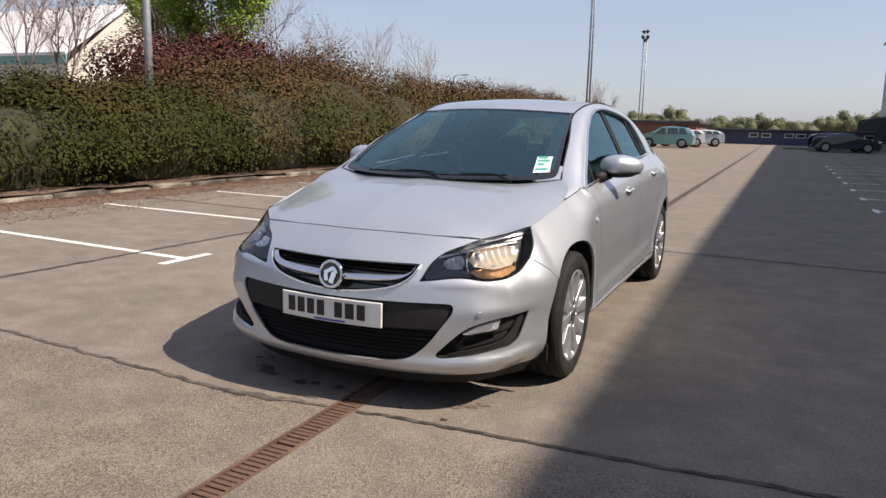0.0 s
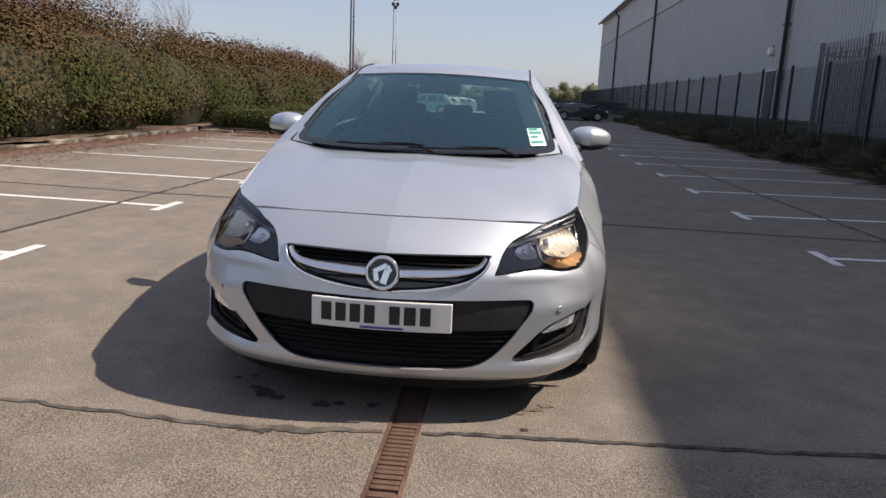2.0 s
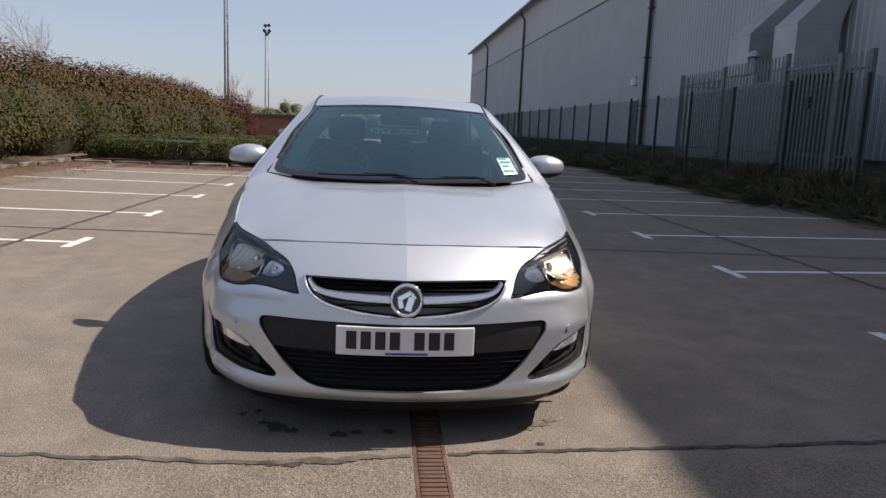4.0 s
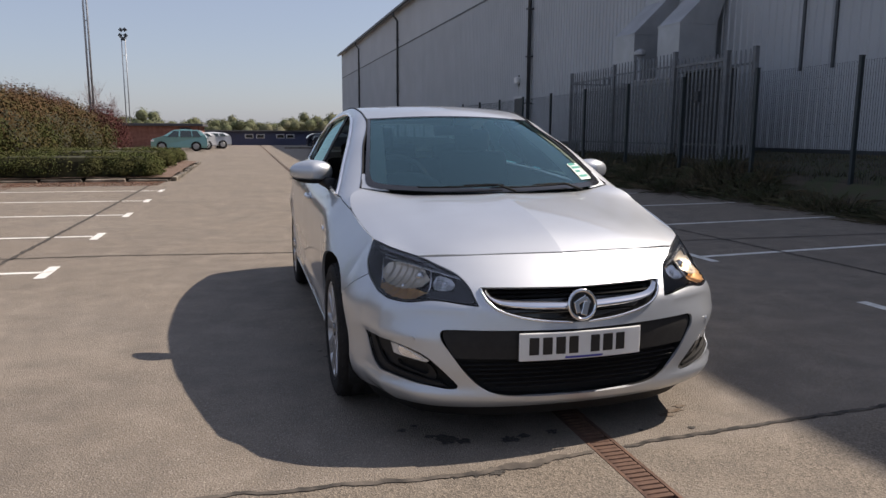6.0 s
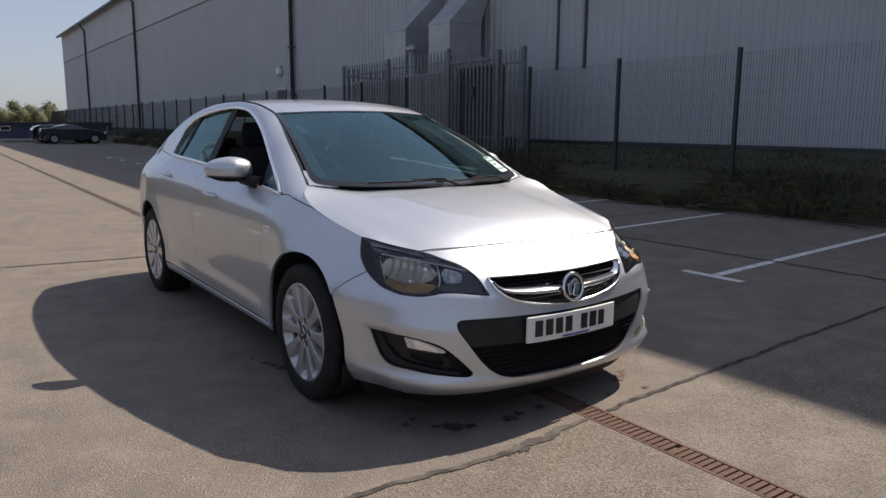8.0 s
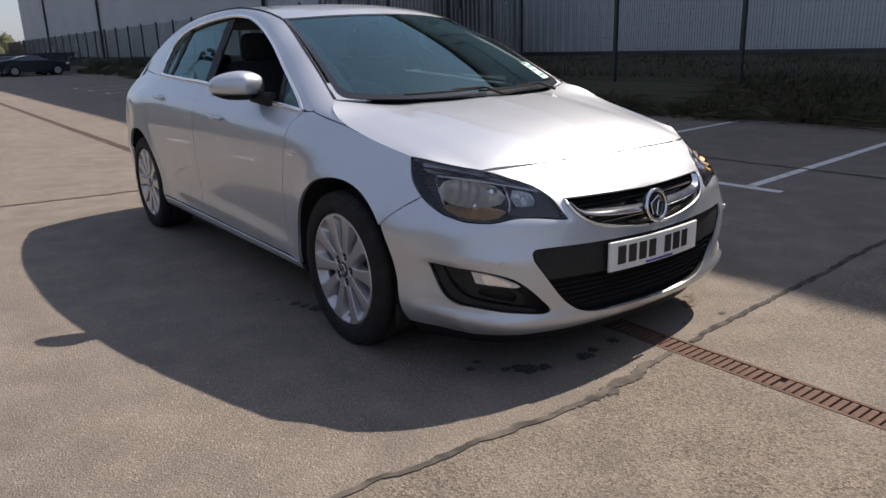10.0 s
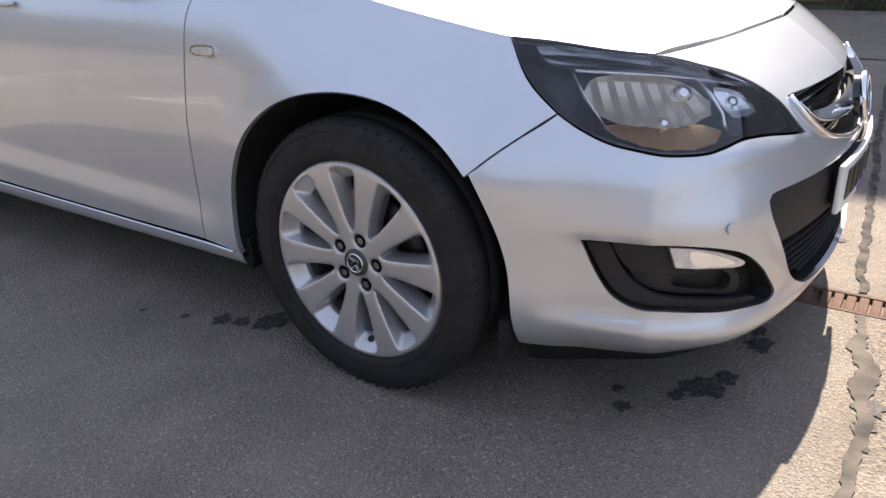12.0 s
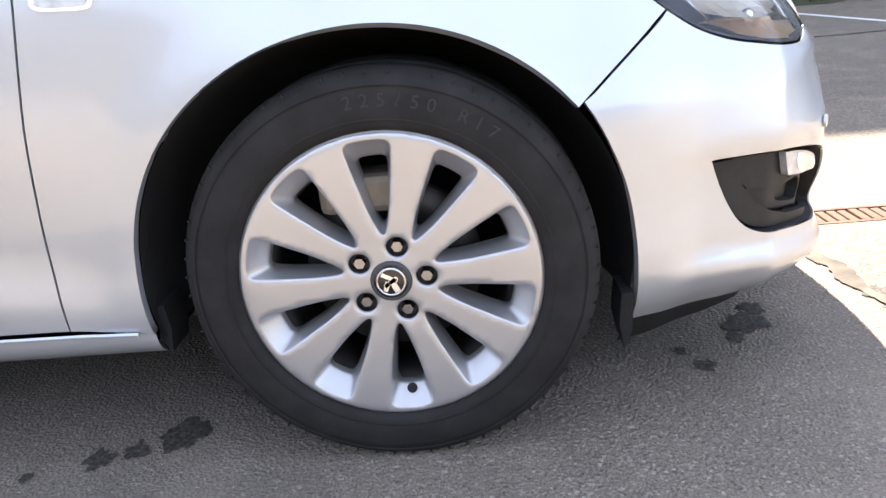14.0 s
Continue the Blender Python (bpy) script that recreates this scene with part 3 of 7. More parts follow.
bay_marks("bay_line", -2.93, -7.0, 1.29 - 2.31 * 3, 2.31, 9, 0.045, "worn white T-shaped parking bay line on asphalt")
bay_marks("bay_line", 3.13, 7.45, 0.62 - 2.33 * 4, 2.33, 16, 0.085, "faded white T-shaped parking bay line on asphalt")


# ---- stains ----
def stain(x, y, r, seed, material="wet", label="small dark wet drip stain on the asphalt", group="drip stains", squash=0.8):
    bm, rng = bmesh.new(), random.Random(seed)
    c = bm.verts.new((x, y, 0.003))
    ring = []
    for k in range(22):
        a = 2 * math.pi * k / 22
        rr = r * (0.55 + 0.6 * rng.random())
        ring.append(bm.verts.new((x + rr * math.cos(a), y + rr * math.sin(a) * squash, 0.003)))
    for k in range(22):
        bm.faces.new((c, ring[k], ring[(k + 1) % 22]))
    tagged(part("oil_stain" if material == "wet" else "mud_patch", bm, M[material]), label, "stain", group)


for k, (sx, sy, sr) in enumerate([(-0.78, 0.42, 0.055), (-0.84, 0.55, 0.035), (-0.82, 0.49, 0.03), (-0.88, 0.66, 0.016), (-0.5, -0.68, 0.06), (-0.44, -0.72, 0.035), (-0.56, -0.64, 0.025), (-0.66, -0.55, 0.028), (-0.6, -0.52, 0.02), (-0.25, -0.75, 0.045), (-0.18, -0.73, 0.03), (-0.05, -0.72, 0.03), (0.55, -0.83, 0.02), (-0.30, -0.985, 0.035), (-0.40, -1.0, 0.045), (-0.48, -1.0, 0.03), (-0.22, -0.97, 0.028), (-0.55, -1.0, 0.022), (-0.12, -0.955, 0.025), (0.32, -0.80, 0.015), (-0.92, 0.80, 0.012)]):
    stain(sx, sy, sr, k)


for k, (sx, sy, sr) in enumerate([(0.52, -0.68, 0.045), (0.58, -0.64, 0.05), (0.64, -0.60, 0.035)]):
    stain(sx, sy, sr, 60 + k, "mud", "thin brown patch of dried mud on the asphalt", "mud patches", 0.5)


# ---- west side: kerb, litter, hedges ----
def kerb_run(p, q, label):
    """A row of worn concrete kerb stones between two plan points."""
    run = thing("kerb", label, "kerb")
    run["kind"] = "structure"
    p, q = Vector((*p, 0)), Vector((*q, 0))
    d = (q - p)
    n = max(1, int(d.length / 0.915))
    rng = random.Random(int(p.x * 31 + p.y * 17))
    ang = math.atan2(d.y, d.x)
    bm = box(bmesh.new(), (-0.455, -0.065, -0.05), (0.455, 0.065, 0.095), bevel=0.025)
    me = bpy.data.meshes.new("kerb_stone")
    bm.to_mesh(me)
    bm.free()
    me.materials.append(M["kerb"])
    for k in range(n):
        ob = new("kerb_stone", me)
        ob.parent = run
        c = p + d * ((k + 0.5) / n)
        ob.matrix_basis = Matrix.Translation((c.x, c.y, rng.uniform(-0.05, 0.006))) @ Matrix.Rotation(ang + rng.uniform(-0.035, 0.035), 4, "Z") @ Matrix.Rotation(rng.uniform(-0.12, 0.12), 4, "X") @ Matrix.Rotation(rng.uniform(-0.02, 0.02), 4, "Y")


kerb_run((-8.05, -12), (-8.05, 15.8), "worn pale concrete kerb stones below the hedge")
kerb_run((-8.0, 15.85), (-3.1, 15.85), "worn concrete kerb round the hedged island")
kerb_run((-3.0, 15.9), (-3.0, 26.5), "worn concrete kerb round the hedged island")
kerb_run((-3.1, 26.6), (-9, 26.6), "worn concrete kerb round the hedged island")


def scatter_litter(name, n, x0, x1, y0, y1, size, material, label, seed, edge=2.0):
    rng = np.random.default_rng(seed)
    c = np.column_stack([x0 + (x1 - x0) * rng.random(n) ** edge, y0 + (y1 - y0) * rng.random(n), 0.006 + 0.012 * rng.random(n)])
    v, f = leaves(rng, c, size, 0.0)
    v[:, 2] = np.abs(v[:, 2] - 0.01) * 0.5 + 0.005
    tagged(arrays(name, v, f, material), label, "leaf litter", kind="stuff")


def soil_bed(name, x0, x1, y0, y1, seed, label, height=0.1, material="soil"):
    verts, faces = [], []
    nx, ny = 8, max(4, int((y1 - y0) / 0.6))
    for j in range(ny + 1):
        for i in range(nx + 1):
            x, y = x0 + (x1 - x0) * i / nx, y0 + (y1 - y0) * j / ny
            verts.append((x, y, height + 0.05 * noise.noise((x * 1.7, y * 1.7, seed))))
    for j in range(ny):
        for i in range(nx):
            a = j * (nx + 1) + i
            faces.append((a, a + 1, a + nx + 2, a + nx + 1))
    tagged(arrays(name, verts, faces, M[material], smooth=True), label, "soil", kind="structure")


soil_bed("planting_bed", -16, -8.1, -12, 40, 1, "brown leaf-strewn soil below the hedge")
soil_bed("island_bed", -8.0, -3.07, 15.92, 26.55, 2, "brown soil of the hedged island")
tagged(part("litter_bed", strip(bmesh.new(), [(-7.66, -12), (-7.62, 0), (-7.6, 8), (-7.5, 15.7)], 0.95, 0.0055, None, 0.55), M["soil"]), "strip of rotted leaves and soil along the kerb", "leaf litter", kind="structure")
tagged(part("litter_bed", strip(bmesh.new(), [(-7.2, 15.62), (-5, 15.5), (-3.2, 15.6)], 0.6, 0.0055, None, 0.6), M["soil"]), "strip of rotted leaves and soil along the kerb", "leaf litter", kind="structure")
scatter_litter("leaf_litter", 42000, -7.98, -6.1, -10, 15.7, 0.036, M["litter"], "brown dry leaves gathered along the kerb", 3, 3.0)
scatter_litter("leaf_litter", 5000, -6.5, -3.2, 14.3, 15.75, 0.045, M["litter"], "brown dry leaves gathered along the kerb", 4, 1.0)


def shrub(name, centre, half, material, label, n, leaf, seed, lump=0.16, base=0.12, twigs=26, category="hedge", group="", flat=1.0, tuck=0.0, core=0.62, lean=0.0):
    """A dense bush: a leafy shell with lumps and gaps over a dark solid core and stems."""
    rng = np.random.default_rng(seed)
    top = thing(name, label, category, group, at=(centre[0], centre[1], base))
    p = 2.0 / (2.5 * flat)

    def shell(m):
        d = rng.normal(size=(m * 8, 3))
        d[:, 2] = np.abs(d[:, 2])
        d /= np.linalg.norm(d, axis=1)[:, None]
        w = np.linalg.norm(d / size, axis=1)
        d = d[rng.choice(len(d), m, p=w / w.sum())]
        q = np.sign(d) * np.abs(d) ** p
        return q / np.max(np.abs(q), axis=1)[:, None] ** 0.6
    # boughs: rounded leafy lumps that stand out from the mass by different amounts
    size = np.array(half) * np.array([1, 1, 2.0])
    ball = min(half[0], half[1], half[2] * 1.3) * 0.58
    m = max(10, int(8.5 * (size[0] * size[1] + size[1] * size[2] + size[0] * size[2]) / ball ** 2 * 0.5))
    q = shell(m)
    rad = ball * (0.6 + 0.75 * rng.random(m))
    wave = np.array([noise.noise((v[0] * 1.3 * half[0] + seed, v[1] * 1.1 * half[1], v[2] * 1.5 * half[2])) for v in q])
    mid = q * (size * (0.95 + lump * 0.55 * wave)[:, None] - rad[:, None] * np.array([0.55, 0.4, 0.65]))
    mid[:, 2] = np.maximum(mid[:, 2], rad * 0.25)
    pick = rng.choice(m, n, p=rad ** 2 / np.sum(rad ** 2))
    d = rng.normal(size=(n, 3))
    d /= np.linalg.norm(d, axis=1)[:, None]
    c = mid[pick] + d * (rad[pick] * (0.80 + 0.30 * rng.random(n) ** 1.3))[:, None]
    c[:, 0] -= lean * np.clip(c[:, 2] / size[2], 0, 1.1) ** 1.4 * np.clip(c[:, 0] / half[0] + 0.3, 0, 1)
    if tuck:
        low = np.clip(1.0 - c[:, 2] / (0.22 + 0.42 * tuck), 0, 1)
        c[:, 0] -= tuck * low * np.clip(c[:, 0] / half[0], 0, 1.2)
        keep = rng.random(n) > low * 0.8
        c, d, n = c[keep], d[keep], int(keep.sum())
    c[:, 2] = np.maximum(c[:, 2], 0.02 + 0.10 * rng.random(n))
    v, f = leaves(rng, c, leaf, lie=d + np.array([0, 0, 0.35]), spread=0.42)
    tagged(arrays("foliage", v, f, material, top), kind="stuff")
    # Solid core, darker than the leaves: inner shade put into its colour.
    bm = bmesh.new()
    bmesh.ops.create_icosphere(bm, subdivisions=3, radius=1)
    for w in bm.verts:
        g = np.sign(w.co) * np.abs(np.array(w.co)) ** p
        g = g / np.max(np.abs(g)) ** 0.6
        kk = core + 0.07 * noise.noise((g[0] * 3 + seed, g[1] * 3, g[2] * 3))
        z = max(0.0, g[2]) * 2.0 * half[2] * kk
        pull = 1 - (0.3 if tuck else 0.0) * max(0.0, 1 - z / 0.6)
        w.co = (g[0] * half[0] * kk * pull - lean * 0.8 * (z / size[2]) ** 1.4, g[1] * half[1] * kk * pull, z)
    part("shade_core", bm, M["shaded_leaf"], top)
    rnd = random.Random(seed)
    bm = bmesh.new()
    for k in range(twigs):
        x, y = rnd.uniform(-0.5, 0.5) * half[0], rnd.uniform(-0.6, 0.6) * half[1]
        lean = rnd.uniform(-0.3, 0.3)
        tube(bm, [(x, y, 0), (x + lean * 0.4, y + lean * 0.2, half[2]), (x + lean * 0.6, y + lean * 0.3, half[2] * 1.3)], [0.03, 0.02, 0.006], 5)
    tagged(part("stem_growth", bm, M["bark"], top), kind="stuff")
    return top


# Leaf colour darkened to stand for the shade inside a bush.
M["shaded_leaf"] = mat("shaded_leaf_core", (0.034, 0.034, 0.014), 0.95, scale=6, vary=0.4)


def build_west():
    for k, (y, hx, hy, hz) in enumerate([(-8.5, 1.55, 3.2, 0.78), (-4.2, 1.6, 3.1, 0.78), (-0.2, 1.6, 3.0, 0.80), (3.6, 1.65, 2.9, 0.83), (6.9, 1.65, 2.5, 0.86)]):
        shrub("hedge", (-9.5, y), (hx, hy, hz), M["leaf_green"], "dense dark green evergreen hedge behind the kerb", 75000, 0.052, 11 + k, lump=0.3, tuck=0.6, lean=0.6, core=0.76, group="evergreen hedge bushes")
    for k, (x, y, hx, hy, hz) in enumerate([(-9.75, 10.3, 2.0, 2.1, 1.22), (-9.9, 13.2, 2.2, 2.2, 1.5), (-9.8, 16.8, 2.1, 2.3, 1.34), (-9.7, 20.4, 1.9, 2.4, 1.28), (-9.5, 24.6, 1.9, 2.5, 1.32), (-9.3, 29.0, 1.8, 2.6, 1.32), (-9.0, 34.0, 1.8, 2.8, 1.22)]):
        shrub("bush", (x, y), (hx, hy, hz), M["leaf_mixed"], "tall unclipped bush with bronze and green leaves", 44000 if y < 20 else 20000, 0.06 if y < 20 else 0.08, 31 + k, lump=0.36, tuck=1.0, lean=1.0, core=0.74, category="bush", group="bronze-green bushes")
    for k, (x, y, hx, hy, hz) in enumerate([(-12.2, 9.6, 1.1, 1.3, 1.5), (-11.8, 11.8, 1.2, 1.6, 1.62), (-12.7, 14.4, 1.3, 1.9, 1.74), (-13.0, 17.6, 1.3, 1.9, 1.62), (-12.0, 27, 1.4, 3.0, 1.5), (-11.3, 31.5, 1.3, 1.8, 1.5), (-10.6, 35.0, 1.3, 2.0, 1.45), (-8.6, 38.5, 1.2, 2.0, 1.25), (-13, 33, 1.4, 3.0, 1.55)]):
        shrub("red_bush", (x, y), (hx, hy, hz), M["leaf_red"], "purple-red leaved bush behind the hedge", 24000 if y < 20 else 12000, 0.07, 51 + k, lump=0.3, category="bush", group="purple-red bushes")
    for k, (y0, y1, x0, x1, h) in enumerate([(16.1, 17.1, -7.9, -3.25, 0.72), (20.6, 21.8, -7.9, -3.3, 0.74), (24.9, 26.2, -7.9, -3.3, 0.62)]):
        shrub("box_hedge", ((x0 + x1) / 2, (y0 + y1) / 2), ((x1 - x0) / 2, (y1 - y0) / 2, h * 0.40), M["leaf_box"], "low clipped green hedge on the kerbed island", 32000, 0.038, 71 + k, lump=0.08, core=0.86, twigs=30, group="clipped island hedges", flat=1.8)


def tree(name, at, height, label, seed, leaf=None, leaf_n=0, leaf_size=0.1, spread=0.5, levels=4, trunk=0.09, group="", bark="twig"):
    """A tapered trunk forking into limbs and twigs; leaves sit at the twig ends."""
    rnd = random.Random(seed)
    top = thing(name, label, "tree", group, at=(*at, 0.05))
    stem, limbs = bmesh.new(), bmesh.new()
    ends = []

    def grow(bm, p, d, length, r, level):
        pts, rad = [p], [r]
        for k in range(3):
            d = (d + Vector((rnd.uniform(-1, 1), rnd.uniform(-1, 1), rnd.uniform(-0.3, 0.6))) * 0.16).normalized()
            p = p + d * length / 3
            pts.append(p)
            rad.append(r * (1 - 0.2 * (k + 1)))
            if level > 0 and k >= (0 if level < levels else 1):
                for _ in range(2 if level > 1 else 2):
                    side = Vector((rnd.uniform(-1, 1), rnd.uniform(-1, 1), rnd.uniform(-0.1, 0.8)))
                    grow(limbs, p, (d + side * spread * 1.5).normalized(), length * rnd.uniform(0.5, 0.72), r * 0.5, level - 1)
            if level == 0:
                ends.append(p)
        tube(bm, pts, rad, 6 if level > 1 else 3, caps=False)

    grow(stem, Vector((0, 0, 0)), Vector((0, 0, 1)), height * 0.55, trunk, levels)
    part("trunk", stem, M["bark"], top)
    tagged(part("branching", limbs, M[bark], top), kind="stuff")
    if leaf:
        rng = np.random.default_rng(seed)
        e = np.array([tuple(p) for p in ends])
        c = e[rng.integers(0, len(e), leaf_n)] + rng.normal(size=(leaf_n, 3)) * 0.13
        v, f = leaves(rng, c, leaf_size, 0.1)
        tagged(arrays("crown", v, f, leaf, top), kind="stuff")
    return top


def build_trees():
    rnd = random.Random(4)
    for k, (x, y, h) in enumerate([(-15.5, 6.0, 4.6), (-16.5, 8.2, 5.0), (-18, 10.5, 5.2), (-15.0, 9.4, 4.4), (-17.5, 14.8, 5.0), (-16.0, 18.5, 5.0), (-16.8, 21.5, 4.8), (-15.5, 25.5, 4.6), (-14.5, 30, 4.4), (-19, 4.2, 5), (-12.3, 34, 2.3), (-10.7, 36, 3.0), (-11.4, 44, 2.6), (-9.7, 48, 3.6)]):
        tree("bare_tree", (x, y), h, "slender young tree with bare grey-brown twigs", 100 + k, leaf=M["litter"] if k % 3 == 0 else None, leaf_n=500, leaf_size=0.06, group="bare young trees", levels=4, trunk=0.05)
    tree("green_tree", (-13.2, 13.6), 5.4, "young tree in bright spring-green leaf", 140, M["leaf_bright"], 22000, 0.085, group="young trees in leaf", trunk=0.1)
    tree("green_tree", (-16.6, 15.4), 5.6, "young tree in bright spring-green leaf", 141, M["leaf_bright"], 16000, 0.085, group="young trees in leaf", trunk=0.1)
    # the wood along the horizon
    rng = np.random.default_rng(9)
    for k in range(40):
        x = -85 + k * 4.6 + rnd.uniform(-2, 2)
        y = rnd.uniform(150, 190)
        h = rnd.uniform(2.6, 5.4)
        top = thing("far_tree", "distant broad tree on the skyline", "tree", "skyline trees", at=(x, y, 0))
        m = 22
        lump = rng.normal(size=(m, 3)) * np.array([3.8, 2.0, 0.22 * h])
        lump[:, 2] = np.clip(h * 0.50 + lump[:, 2] - 0.06 * np.abs(lump[:, 0]), 0.8, h)
        rad = 0.8 + 0.8 * rng.random(m)
        pick = rng.integers(0, m, 6500)
        d = rng.normal(size=(6500, 3))
        d /= np.linalg.norm(d, axis=1)[:, None]
        c = lump[pick] + d * (rad[pick] * (0.75 + 0.45 * rng.random(6500)))[:, None]
        v, f = leaves(rng, c, 0.34, lie=d)
        mass = bmesh.new()
        for ctr, r in zip(lump, rad):
            bmesh.ops.create_icosphere(mass, subdivisions=2, radius=r * 0.8, matrix=Matrix.Translation(ctr))
        tagged(part("crown_mass", mass, M["leaf_hazed"], top), kind="stuff")
        tagged(arrays("crown", v, f, M["leaf_hazed"], top), kind="stuff")
        part("trunk", tube(bmesh.new(), [(0, 0, 0), (0.1, 0, h * 0.4), (0, 0.1, h * 0.75)], [0.3, 0.22, 0.1], 7), M["bark"], top)


# ---- east side: bank, fence, compound, warehouse ----
def build_bank():
    rng = np.random.default_rng(21)
    prof = curve((7.4, 0.0), (7.9, 0.14), (8.3, 0.40), (9.2, 0.66), (10.9, 0.80))
    verts, faces = [], []
    xs = np.linspace(7.42, 10.95, 22)
    ys = np.arange(-25, 60.1, 0.5)
    for y in ys:
        for x in xs:
            wob = 0.12 * noise.noise((x * 0.9, y * 0.5, 7)) + 0.05 * noise.noise((x * 3, y * 3, 2))
            edge = 0.18 * noise.noise((0, y * 0.8, 5)) if x < 7.7 else 0
            verts.append((x + edge, y, float(prof(x)) + (0.03 if x > 7.7 else -0.05 + 0.08 * (x - 7.4) / 0.3) + max(-0.02, wob * min(1, (x - 7.4) * 2)) * (0.6 if x < 8.5 else 0.25)))
    n = len(xs)
    for j in range(len(ys) - 1):
        for i in range(n - 1):
            faces.append((j * n + i, j * n + i + 1, (j + 1) * n + i + 1, (j + 1) * n + i))
    tagged(arrays("weedy_bank", verts, faces, M["bank"], smooth=True), "low bank of bare soil and weeds", "bank", kind="structure")
    # tufts of grass and weeds
    n = 70000
    y = -12 + 60 * rng.random(n) ** 1.2
    x = 7.5 + 3.3 * rng.random(n) ** 1.1
    dens = np.array([noise.noise((a * 0.9, b * 0.7, 11)) for a, b in zip(x, y)])
    keep = (dens > -0.12) | (x > 8.5)
    x, y, dens = x[keep], y[keep], dens[keep]
    h = (0.06 + 0.22 * rng.random(len(x)) * (0.5 + np.clip(dens, 0, 1))) * np.where(x > 8.6, 0.5, 1.25)
    h = np.where((y > 8) & (x < 8.6), h * 1.5, h)
    z = prof(x)
    a = rng.random(len(x)) * 6.283
    lean = rng.normal(size=(len(x), 2)) * 0.5
    w = 0.012 + 0.01 * rng.random(len(x))
    base = np.column_stack([x, y, z])
    s = np.column_stack([np.cos(a) * w, np.sin(a) * w, 0 * w])
    tip = base + np.column_stack([lean[:, 0] * h, lean[:, 1] * h, h])
    v = np.stack([base - s, base + s, tip], 1).reshape(-1, 3)
    tagged(arrays("weeds", v, np.arange(len(v)).reshape(-1, 3), M["grass"]), "rough grass and weeds on the bank", "grass", kind="stuff")
    scatter_litter("soil_litter", 5000, 7.05, 7.75, -10, 30, 0.04, M["litter"], "brown leaves and soil at the foot of the bank", 14, 0.6)
    for k in range(34):
        rnd = random.Random(300 + k)
        yy = -6 + k * 1.2 + rnd.uniform(-0.6, 0.6)
        big = 0.8 if yy < 9 else 1.25
        n = int(900 * big)
        cx, cy = 7.95 + rnd.uniform(-0.3, 0.4), yy
        rg = np.random.default_rng(300 + k)
        off = rg.normal(size=(n, 2)) * np.array([0.2, 0.5]) * big
        h = (0.05 + 0.24 * rg.random(n) ** 1.8) * big * np.exp(-np.sum(off ** 2, 1) * 1.5)
        a = rg.random(n) * 6.283
        base = np.column_stack([off, prof(cx + off[:, 0]) - float(prof(cx))])
        lean = off * 0.9 + rg.normal(size=(n, 2)) * 0.09
        w = 0.003 + 0.006 * rg.random(n)
        s = np.column_stack([np.cos(a) * w, np.sin(a) * w, 0 * w])
        mid = base + np.column_stack([lean * 0.4, h * 0.75])
        tip = base + np.column_stack([lean, h * 0.85])
        v = np.stack([base - s * 0.6, base + s * 0.6, mid + s, tip, mid - s], 1).reshape(-1, 3)
        clump = arrays("weed_clump", v, np.arange(len(v)).reshape(-1, 5), M["grass"])
        clump.location = (cx, cy, float(prof(cx)) + 0.01)
        tagged(clump, "ragged clump of dull green weeds on the bank", "weeds", "weed clumps")


FENCE_X, FENCE_STEP, FENCE_TOP = 8.3, 2.45, 2.48


def mesh_panel(y0, y1, z0, z1):
    """Twin-wire mesh: close upright wires and a few bent cross wires."""
    bm = bmesh.new()
    n = int((y1 - y0) / 0.05)
    for k in range(n + 1):
        y = y0 + (y1 - y0) * k / n
        box(bm, (-0.0025, y - 0.0013, z0), (0.0025, y + 0.0013, z1))
    z = z0 + 0.02
    while z < z1:
        box(bm, (0.003, y0, z - 0.0009), (0.006, y1, z + 0.0009))
        z += 0.2
    return bm


def build_fence():
    first, count = 3.85 - FENCE_STEP * 6, 38
    base = 0.36
    fence = thing("mesh_fence", "dark green welded wire mesh fence on square steel posts", "fence", at=(FENCE_X, first, base))

    def shared(name, bm):
        me = bpy.data.meshes.new(name)
        bm.to_mesh(me)
        bm.free()
        me.materials.append(M["fence"])
        return me
    h = FENCE_TOP - base
    shaft = bmesh.new()
    box(shaft, (-0.035, -0.03, -0.2), (0.035, 0.03, h), bevel=0.006)
    box(shaft, (-0.04, -0.035, h), (0.04, 0.035, h + 0.02), bevel=0.006)
    post, panel = shared("post", shaft), shared("wire_panel", mesh_panel(0.04, FENCE_STEP - 0.04, 0.03, h - 0.06))
    for k in range(count):
        for name, me in (("post", post), ("wire_panel", panel)):
            ob = new(name, me)
            ob.parent, ob.location = fence, (0, FENCE_STEP * k, 0)
            if name == "wire_panel":
                tagged(ob, kind="stuff")


